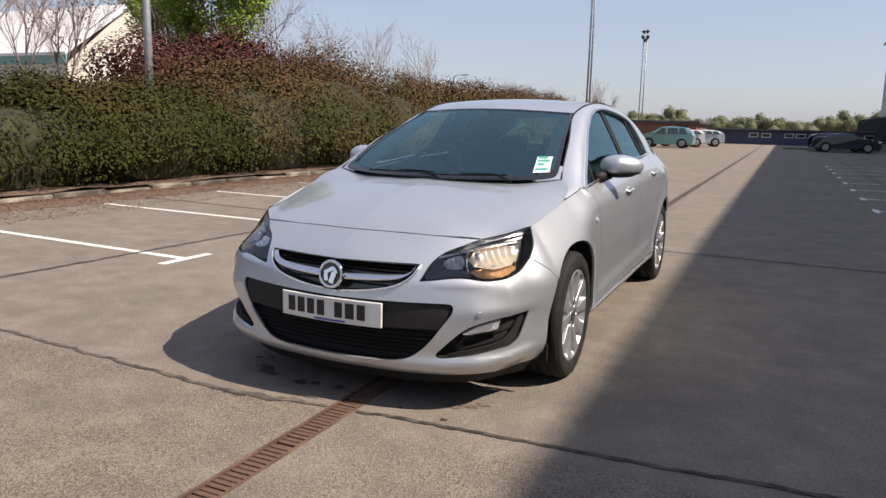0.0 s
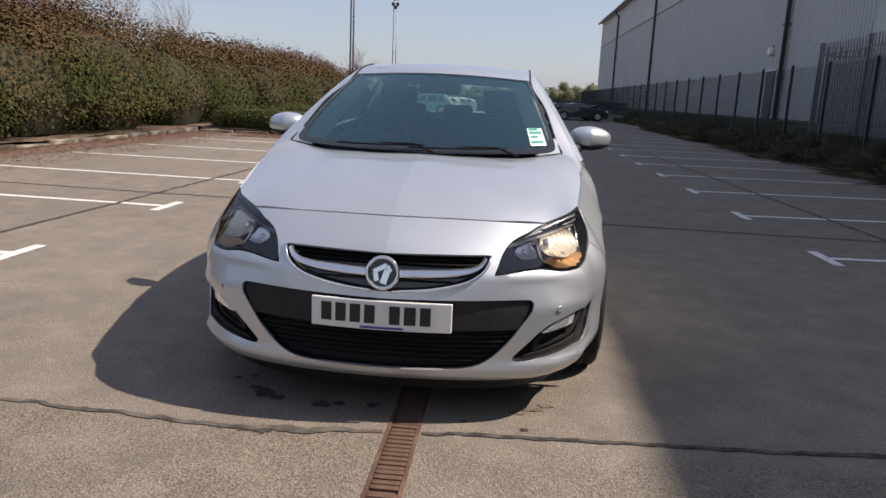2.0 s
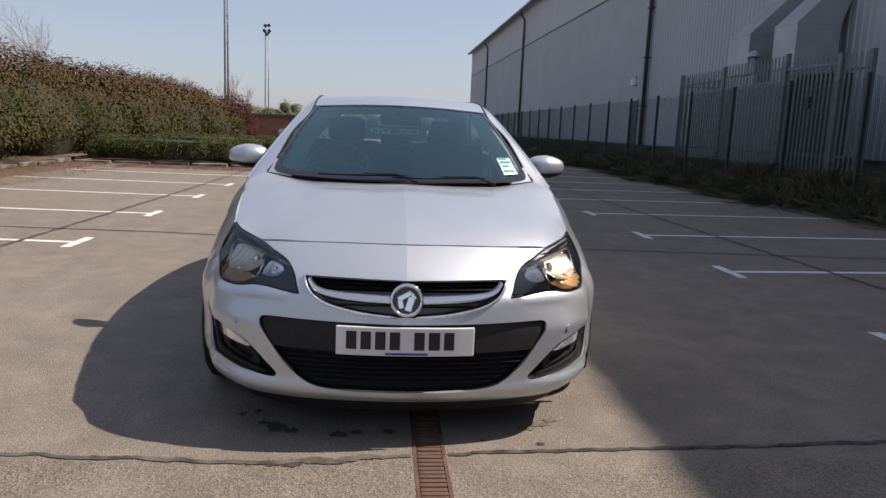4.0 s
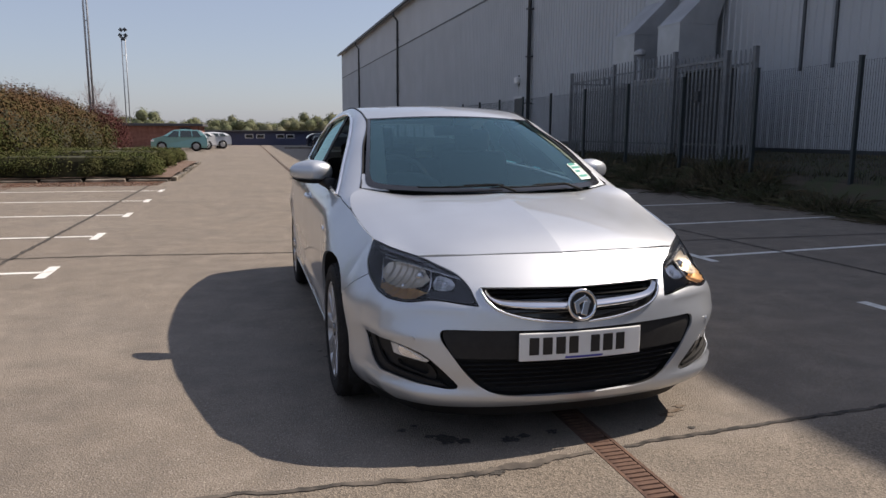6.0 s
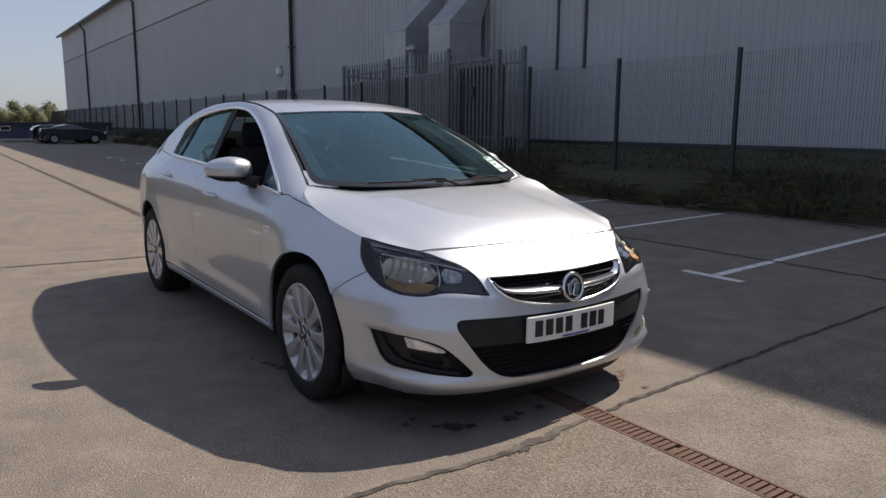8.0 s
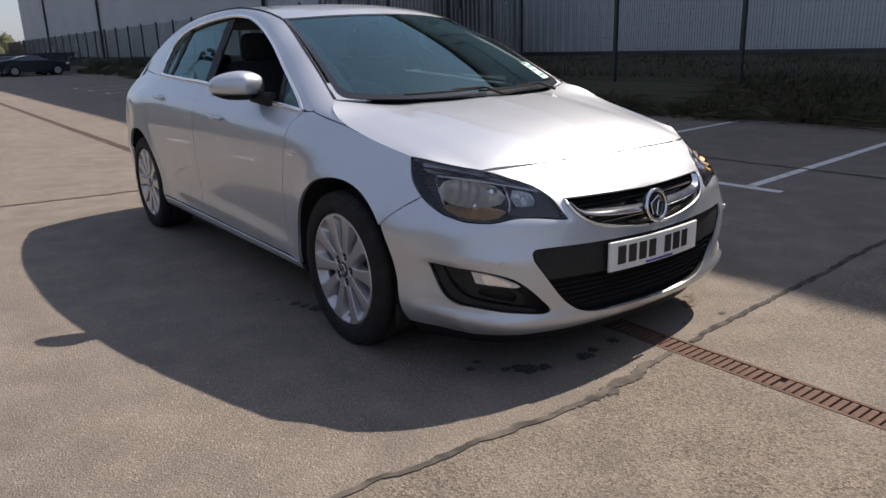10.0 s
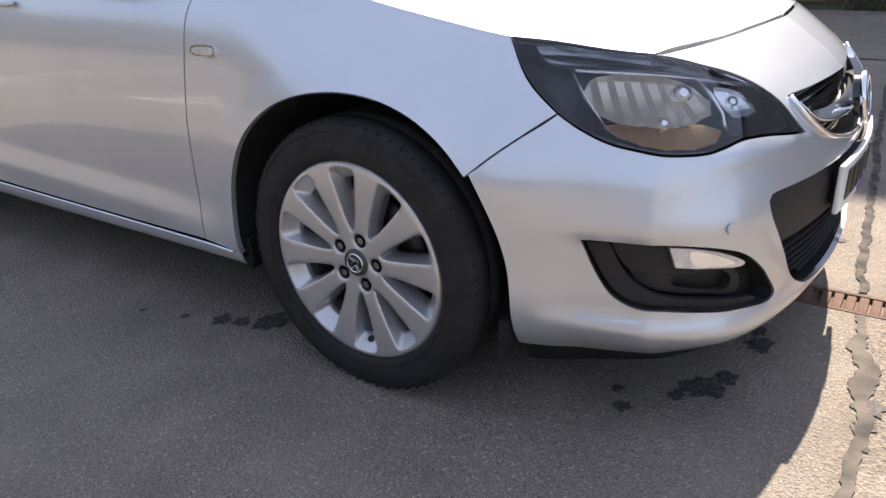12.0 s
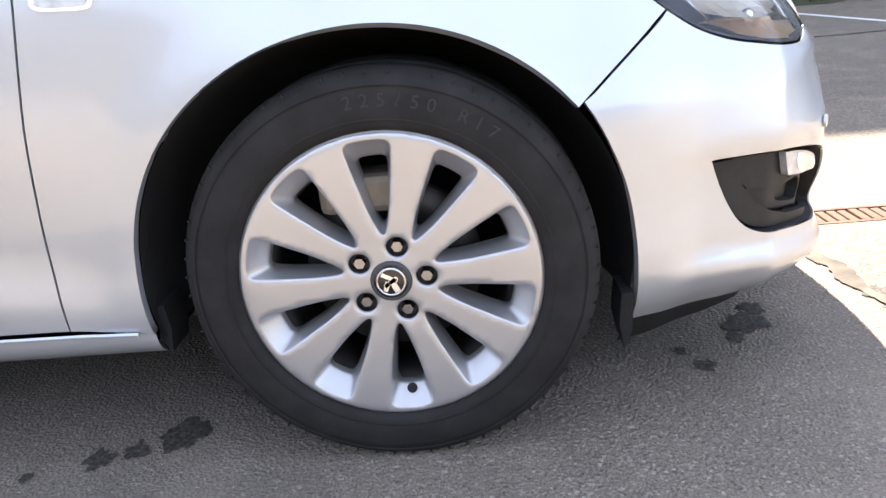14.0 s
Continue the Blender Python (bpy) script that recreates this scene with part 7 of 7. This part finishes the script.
def build_interior(car):
    part("dashboard", boxed((-0.70, 0.42, 0.72), (0.70, 0.86, 0.925), bevel=0.05), M["dash"], car, smooth=True)
    hump = bmesh.new()
    bmesh.ops.create_uvsphere(hump, u_segments=24, v_segments=12, radius=1, matrix=Matrix.Translation((-0.36, 0.69, 0.915)) @ Matrix.Diagonal((0.21, 0.14, 0.105, 1)))
    part("instrument_hood", hump, M["dash"], car, smooth=True)
    wheel = part("steering_wheel", bmesh.new(), M["dash"], car)
    at = Matrix.Translation((-0.36, 0.92, 0.93)) @ Matrix.Rotation(radians(65), 4, "X")
    rim = [at @ Vector((0.185 * math.cos(2 * math.pi * k / 32), 0.185 * math.sin(2 * math.pi * k / 32), 0)) for k in range(33)]
    part("rim", tube(bmesh.new(), rim, 0.016, 8, caps=False), M["dash"], wheel, smooth=True)
    part("hub", tube(bmesh.new(), [at @ Vector((0, 0, -0.03)), at @ Vector((0, 0, 0.03))], 0.075, 16), M["dash"], wheel)
    for a in (0, 180, 270):
        part("spoke", tube(bmesh.new(), [at @ Vector((0, 0, 0)), at @ Vector((0.18 * math.cos(radians(a)), 0.18 * math.sin(radians(a)), 0))], 0.016, 6), M["dash"], wheel)
    for x in (-0.36, 0.36):
        seat = part("front_seat", boxed((x - 0.25, 1.1, 0.42), (x + 0.25, 1.6, 0.58), bevel=0.05), M["cloth"], car, smooth=True)
        part("seat_back", boxed((x - 0.25, 1.58, 0.5), (x + 0.25, 1.70, 1.12), bevel=0.05, turn=Matrix.Rotation(radians(-14), 4, "X")), M["cloth"], seat, smooth=True)
        part("headrest", boxed((x - 0.13, 1.70, 1.11), (x + 0.13, 1.79, 1.27), bevel=0.035), M["cloth"], seat, smooth=True)
    bench = part("rear_seat", boxed((-0.62, 2.0, 0.42), (0.62, 2.45, 0.56), bevel=0.05), M["cloth"], car, smooth=True)
    part("seat_back", boxed((-0.62, 2.45, 0.5), (0.62, 2.58, 1.04), bevel=0.05), M["cloth"], bench, smooth=True)
    for x in (-0.38, 0.0, 0.38):
        part("headrest", boxed((x - 0.12, 2.50, 1.03), (x + 0.12, 2.58, 1.15), bevel=0.03), M["cloth"], bench, smooth=True)
    mirror = part("inside_mirror", boxed((-0.125, 0.98, 1.225), (0.125, 1.02, 1.29), bevel=0.02), M["dash"], car, smooth=True)
    part("stalk", tube(bmesh.new(), [(0, 1.0, 1.28), (0, 0.97, 1.33)], 0.012, 6), M["dash"], mirror)


def build_wheel(car, sign, ay, az):
    out = 0.878
    w = part("wheel", bmesh.new(), M["alloy"], car, "ten-spoke silver alloy wheel with a low black tyre")
    s = sign

    def turned(name, prof, material, parent=w, sides=72, label=""):
        ob = lathe([(s * (out + px), r) for px, r in prof], (0, ay, az), M[material], name, parent, sides, label)
        if s > 0:
            ob.data.flip_normals()
        return ob
    tyre = turned("tyre", [(-0.012, 0.2295), (0.001, 0.233), (0.006, 0.243), (0.0085, 0.262), (0.007, 0.284), (0.001, 0.302), (-0.010, 0.3125), (-0.022, 0.3175), (-0.05, 0.3190), (-0.052, 0.312), (-0.058, 0.312), (-0.06, 0.3195), (-0.11, 0.32), (-0.112, 0.313), (-0.118, 0.313), (-0.12, 0.32), (-0.17, 0.3185), (-0.205, 0.312), (-0.222, 0.29), (-0.225, 0.25), (-0.21, 0.225)], "rubber", label="black low-profile road tyre")
    turned("moulding_line", [(0.0045, 0.2985), (0.0058, 0.297), (0.0062, 0.2955), (0.0055, 0.294)], "rubber", tyre)
    turned("moulding_line", [(0.0068, 0.250), (0.0082, 0.2485), (0.0078, 0.247)], "rubber", tyre)
    lugs = bmesh.new()
    for k in range(64):
        a = 2 * math.pi * k / 64
        mm = Matrix.Translation((s * (out - 0.012), ay + 0.3125 * math.cos(a), az + 0.3125 * math.sin(a))) @ Matrix.Rotation(a, 4, "X")
        box(lugs, (-0.008, -0.004, -0.0014), (0.0035, 0.0015, 0.0014))
        bmesh.ops.transform(lugs, matrix=mm, verts=lugs.verts[-8:])
    tagged(part("tread_edge", lugs, M["rubber"], tyre), kind="stuff")
    # raised size marking on the sidewall
    if s < 0:
        text = "225/50 R17"
        for k, ch in enumerate(text):
            if ch == " ":
                continue
            cu = bpy.data.curves.new("size_mark", "FONT")
            cu.body, cu.size, cu.extrude, cu.align_x = ch, 0.026, 0.0006, "CENTER"
            tmp = new("size_mark", cu)
            me = bpy.data.meshes.new_from_object(tmp.evaluated_get(bpy.context.evaluated_depsgraph_get()))
            bpy.data.objects.remove(tmp)
            me.materials.append(M["tyre_mark"])
            ob = new("size_mark", me)
            ob.parent = tyre
            a = radians(96 - k * 4.9) if ay < 1 else radians(240 - k * 5.3)
            ob.matrix_basis = Matrix.Translation((s * (out + 0.0080), ay, az)) @ Matrix.Rotation(-math.pi / 2, 4, "Z") @ Matrix.Rotation(math.pi / 2, 4, "X") @ Matrix.Rotation(math.pi / 2 - (math.pi - a), 4, "Z") @ Matrix.Translation((0, 0.266, 0))
    turned("rim_barrel", [(-0.19, 0.215), (-0.18, 0.195), (-0.075, 0.186), (-0.055, 0.186), (-0.042, 0.190)], "barrel", label="rim barrel in a dark alloy colour")
    turned("rim", [(-0.042, 0.190), (-0.012, 0.2145), (-0.003, 0.2205), (-0.003, 0.2285), (-0.0035, 0.2312), (-0.007, 0.2325)], "alloy")
    turn0 = 105 if s < 0 else 75
    dish = curve((0.0, -0.0085), (0.045, -0.0085), (0.10, -0.0062), (0.14, -0.004), (0.175, -0.0015), (0.20, 0.0), (0.219, 0.001), (0.23, 0.0005))
    rim_pts = [(0.2292 * math.cos(2 * math.pi * k / 72), 0.2292 * math.sin(2 * math.pi * k / 72)) for k in range(72)]
    holes = []
    for k in range(10):
        mid = turn0 + 18 + 36 * k
        half = [(0.077, 3.0), (0.092, 6.0), (0.12, 8.2), (0.15, 8.9), (0.19, 9.3), (0.209, 9.1), (0.2165, 7.2)]
        ring = [(0.074, 0.0)] + half + [(0.2175, 0.0)] + [(r, -d) for r, d in half[::-1]]
        holes.append([(r * math.cos(radians(mid + d)), r * math.sin(radians(mid + d))) for r, d in ring])
    for k in range(5):
        a = radians(turn0 + 72 * k)
        holes.append([(0.0545 * math.cos(a) + 0.0165 * math.cos(j * math.pi / 8), 0.0545 * math.sin(a) + 0.0165 * math.sin(j * math.pi / 8)) for j in range(16)])

    def face_map(y, z):
        r = np.hypot(y, z)
        return np.stack([out + dish(r) + 0 * y, ay + y, az + z], -1)
    v, f = patch(rim_pts, face_map, holes, step=0.009, gap=0, turn=0.012, out=(-3, ay, az), soft=0.0028)
    add("wheel_face", (v, f) if s > 0 else mirrored(v, f), "alloy", w)
    # each window is a deep pocket that narrows to a smaller opening
    for hole in holes[:10]:
        edge = np.array(loop(hole, 0.009))
        mid = math.atan2(edge[:, 1].mean(), edge[:, 0].mean())
        r = np.hypot(edge[:, 0], edge[:, 1])
        d = (np.arctan2(edge[:, 1], edge[:, 0]) - mid + math.pi) % (2 * math.pi) - math.pi
        r_in = 0.083 + (r - 0.074) * (0.190 - 0.083) / (0.2175 - 0.074)
        rows = []
        for a, deep in ((0.0, 0.0022), (0.14, 0.007), (0.5, 0.017), (0.9, 0.027), (1.0, 0.031), (1.0, 0.05)):
            rr, dd = r + (r_in - r) * a, mid + d * (1 - 0.24 * a)
            rows.append(np.stack([s * (out + dish(rr) - deep), ay + rr * np.cos(dd), az + rr * np.sin(dd)], -1))
        m = len(edge)
        quads = [(j * m + i, j * m + (i + 1) % m, (j + 1) * m + (i + 1) % m, (j + 1) * m + i) for j in range(5) for i in range(m)]
        arrays("spoke_pocket", np.concatenate(rows), quads if s < 0 else [q[::-1] for q in quads], M["alloy"], w, smooth=True)
    turned("hub_boss", [(-0.05, 0.075), (-0.045, 0.072), (-0.044, 0.0)], "trim_dark", sides=48)
    cap = turned("hub_cap", [(-0.010, 0.0325), (-0.0045, 0.0315), (-0.003, 0.029), (-0.0035, 0.0265)], "trim_dark", sides=36, label="dark ringed centre cap with a chrome shape")
    turned("cap_face", [(-0.004, 0.0268), (-0.003, 0.022), (-0.0025, 0.0)], "gloss_black", cap, sides=36)
    turned("cap_ring", [(-0.0034, 0.0232), (-0.0016, 0.0224), (-0.0012, 0.0212), (-0.0022, 0.0200)], "chrome", cap, sides=36)
    mark = bmesh.new()
    for cy, cz, hw, hh, rot in ((0.002, 0.007, 0.013, 0.0032, 0.5), (-0.005, -0.006, 0.0045, 0.011, -0.4), (0.007, -0.007, 0.0036, 0.008, 0.35), (0.0, 0.0, 0.012, 0.0032, -0.6)):
        box(mark, (-0.0006, cy - hw, cz - hh), (0.0006, cy + hw, cz + hh), turn=Matrix.Rotation(rot, 4, "X"))
    bmesh.ops.transform(mark, matrix=Matrix.Translation((s * (out - 0.002), ay, az)), verts=mark.verts)
    part("cap_mark", mark, M["satin"], cap)
    for k in range(5):
        a = radians(turn0 + 72 * k)
        by, bz = ay + 0.0545 * math.cos(a), az + 0.0545 * math.sin(a)
        well = lathe([(s * (out - 0.0125), 0.0166), (s * (out - 0.02), 0.0163), (s * (out - 0.03), 0.0155)], (0, by, bz), M["barrel"], "bolt_well", w, 20)
        bolt = bmesh.new()
        bmesh.ops.create_cone(bolt, cap_ends=True, segments=6, radius1=0.0105, radius2=0.0088, depth=0.014, matrix=Matrix.Translation((s * (out - 0.018), by, bz)) @ Matrix.Rotation(s * math.pi / 2, 4, "Y"))
        part("wheel_bolt", bolt, M["nut"], w)
        part("bolt_floor", tube(bmesh.new(), [(s * (out - 0.034), by, bz), (s * (out - 0.027), by, bz)], 0.0165, 20), M["barrel"], w)
    # valve hole mark in the rim, brake parts behind the spokes
    va = radians(267 if s < 0 else 273)
    valve = bmesh.new()
    tube(valve, [(s * (out - 0.03), ay + 0.204 * math.cos(va), az + 0.204 * math.sin(va)), (s * (out - 0.020), ay + 0.196 * math.cos(va), az + 0.196 * math.sin(va))], 0.0085, 10)
    part("valve", valve, M["rubber"], w)
    lathe([(s * (out - 0.075), 0.075), (s * (out - 0.075), 0.14), (s * (out - 0.1), 0.14), (s * (out - 0.1), 0.075)], (0, ay, az), M["disc"], "brake_disc", car, 56, closed=True)
    lathe([(s * (out - 0.05), 0.0), (s * (out - 0.05), 0.075), (s * (out - 0.1), 0.078)], (0, ay, az), M["disc"], "disc_bell", car, 40)
    cal = bmesh.new()
    box(cal, (-0.045, -0.07, -0.03), (0.03, 0.07, 0.03), bevel=0.012)
    bmesh.ops.transform(cal, matrix=Matrix.Translation((s * (out - 0.085), ay + 0.03, az + 0.128)), verts=cal.verts)
    part("brake_caliper", cal, M["caliper"], car)
    # Near-black disc added for the shade behind the spokes.
    lathe([(s * (out - 0.14), 0.0), (s * (out - 0.14), 0.2), (s * (out - 0.12), 0.205)], (0, ay, az), M["dark"], "wheel_shade_disc", car, 40)


M["tyre_mark"] = mat("worn_tyre_lettering", (0.027, 0.0265, 0.026), 0.75, vary=0.1)
build_car()


# ---- parked cars far off ----
def far_car(name, at, turn, length, height, width, paint, label, kind="hatch"):
    top = thing(name, label, "car", "parked cars", at=(*at, 0))
    top.rotation_euler = (0, 0, turn)
    L, H, Wd = length / 2, height, width / 2
    if kind == "saloon":
        prof = [(-L, 0.35), (-L, 0.62), (-L + 0.15, 0.74), (-L * 0.42, 0.88), (-L * 0.12, H - 0.04), (L * 0.2, H), (L * 0.42, H - 0.08), (L * 0.68, 0.95), (L - 0.08, 0.92), (L, 0.7), (L, 0.35)]
    else:
        prof = [(-L, 0.35), (-L, 0.66), (-L + 0.12, 0.78), (-L * 0.55, 0.95), (-L * 0.18, H - 0.05), (L * 0.2, H), (L * 0.7, H - 0.06), (L * 0.93, 0.98), (L, 0.8), (L, 0.35)]
    # body below the belt, roof above it
    bm = bmesh.new()
    rings = []
    for t, k in ((-1, 0.86), (-0.93, 0.97), (0.93, 0.97), (1, 0.86)):
        ring = []
        for px, pz in prof:
            inward = 1.0 - 0.24 * max(0, pz - 0.9) / max(0.2, H - 0.9)
            ring.append(bm.verts.new((px * (0.97 + 0.03 * k), t * Wd * inward, 0.22 + (pz - 0.22) * (0.985 if k < 0.9 else 1))))
        ring += [bm.verts.new((L * 0.97, t * Wd * 0.96, 0.22)), bm.verts.new((-L * 0.97, t * Wd * 0.96, 0.22))]
        rings.append(ring)
    n = len(rings[0])
    for r0, r1 in zip(rings, rings[1:]):
        for j in range(n):
            bm.faces.new((r0[j], r1[j], r1[(j + 1) % n], r0[(j + 1) % n]))
    bm.faces.new(rings[0])
    bm.faces.new(rings[-1][::-1])
    part("body", bm, M[paint], top)
    for name_, (xa, za), (xb, zb) in (("windscreen", prof[3], prof[4]), ("rear_window", prof[7], prof[6])):
        bm = bmesh.new()
        out_x = -0.012 if name_ == "windscreen" else 0.012
        ring = []
        for f, y in ((0.08, -1), (0.08, 1), (0.92, 1), (0.92, -1)):
            z = za + (zb - za) * f
            ring.append(bm.verts.new((xa + (xb - xa) * f + out_x, y * 0.86 * Wd * (1.0 - 0.24 * max(0, z - 0.9) / max(0.2, H - 0.9)), z + 0.012)))
        bm.faces.new(ring)
        part(name_, bm, M["far_glass"], top)
    for t in (-1, 1):
        for x0, x1, x2, x3 in ((-L * 0.44, -L * 0.02, L * 0.0, -L * 0.17), (L * 0.05, L * 0.46, L * 0.42, L * 0.05)) + (((L * 0.50, L * 0.80, L * 0.66, L * 0.46),) if kind == "hatch" else ()):
            bm = bmesh.new()
            zt, zb = H - 0.10, 0.88
            k = lambda z: t * (Wd * (1.0 - 0.24 * max(0, z - 0.9) / max(0.2, H - 0.9)) + 0.012)
            q = [bm.verts.new(p) for p in ((x0, k(zb), zb), (x1, k(zb), zb), (x2, k(zt), zt), (x3, k(zt), zt))]
            bm.faces.new(q if t < 0 else q[::-1])
            part("side_window", bm, M["far_glass"], top)
        for x in (-L * 0.62, L * 0.6):
            wh = bmesh.new()
            bmesh.ops.create_cone(wh, cap_ends=True, segments=20, radius1=0.31, radius2=0.31, depth=0.2, matrix=Matrix.Translation((x, t * (Wd - 0.08), 0.31)) @ Matrix.Rotation(math.pi / 2, 4, "X"))
            wheel = part("wheel", wh, M["rubber"], top)
            hb = bmesh.new()
            bmesh.ops.create_cone(hb, cap_ends=True, segments=16, radius1=0.19, radius2=0.17, depth=0.02, matrix=Matrix.Translation((x, t * (Wd + 0.025), 0.31)) @ Matrix.Rotation(math.pi / 2, 4, "X"))
            part("hub", hb, M["mast"], wheel)
        part("bumper_lamp", boxed((-L + 0.02, t * Wd * 0.9 - 0.12, 0.6), (-L + 0.2, t * Wd * 0.9 + 0.1, 0.72), bevel=0.02), M["reflector"], top)
    return top


far_car("teal_car", (-5.15, 45.2), 0.0, 3.3, 1.36, 1.6, "teal_paint", "teal compact people carrier parked at the hedge")
far_car("white_car", (-4.8, 48.8), 0.25, 3.2, 1.2, 1.6, "white_car", "white hatchback parked beyond the teal car")
far_car("silver_car", (-3.9, 52.2), 0.25, 3.2, 1.2, 1.6, "paint", "pale silver hatchback at the end of the row")
far_car("dark_car", (5.1, 47.6), math.pi, 3.7, 1.18, 1.65, "navy_paint", "dark blue saloon parked across the yard", "saloon")
far_car("dark_car", (4.75, 49.6), math.pi, 3.4, 1.18, 1.6, "navy_paint", "dark blue estate parked behind the saloon", "hatch")
build_west()
build_trees()
build_fence()
build_palisade()
build_warehouse()
build_masts()
build_far()
build_bank()
build_drain()
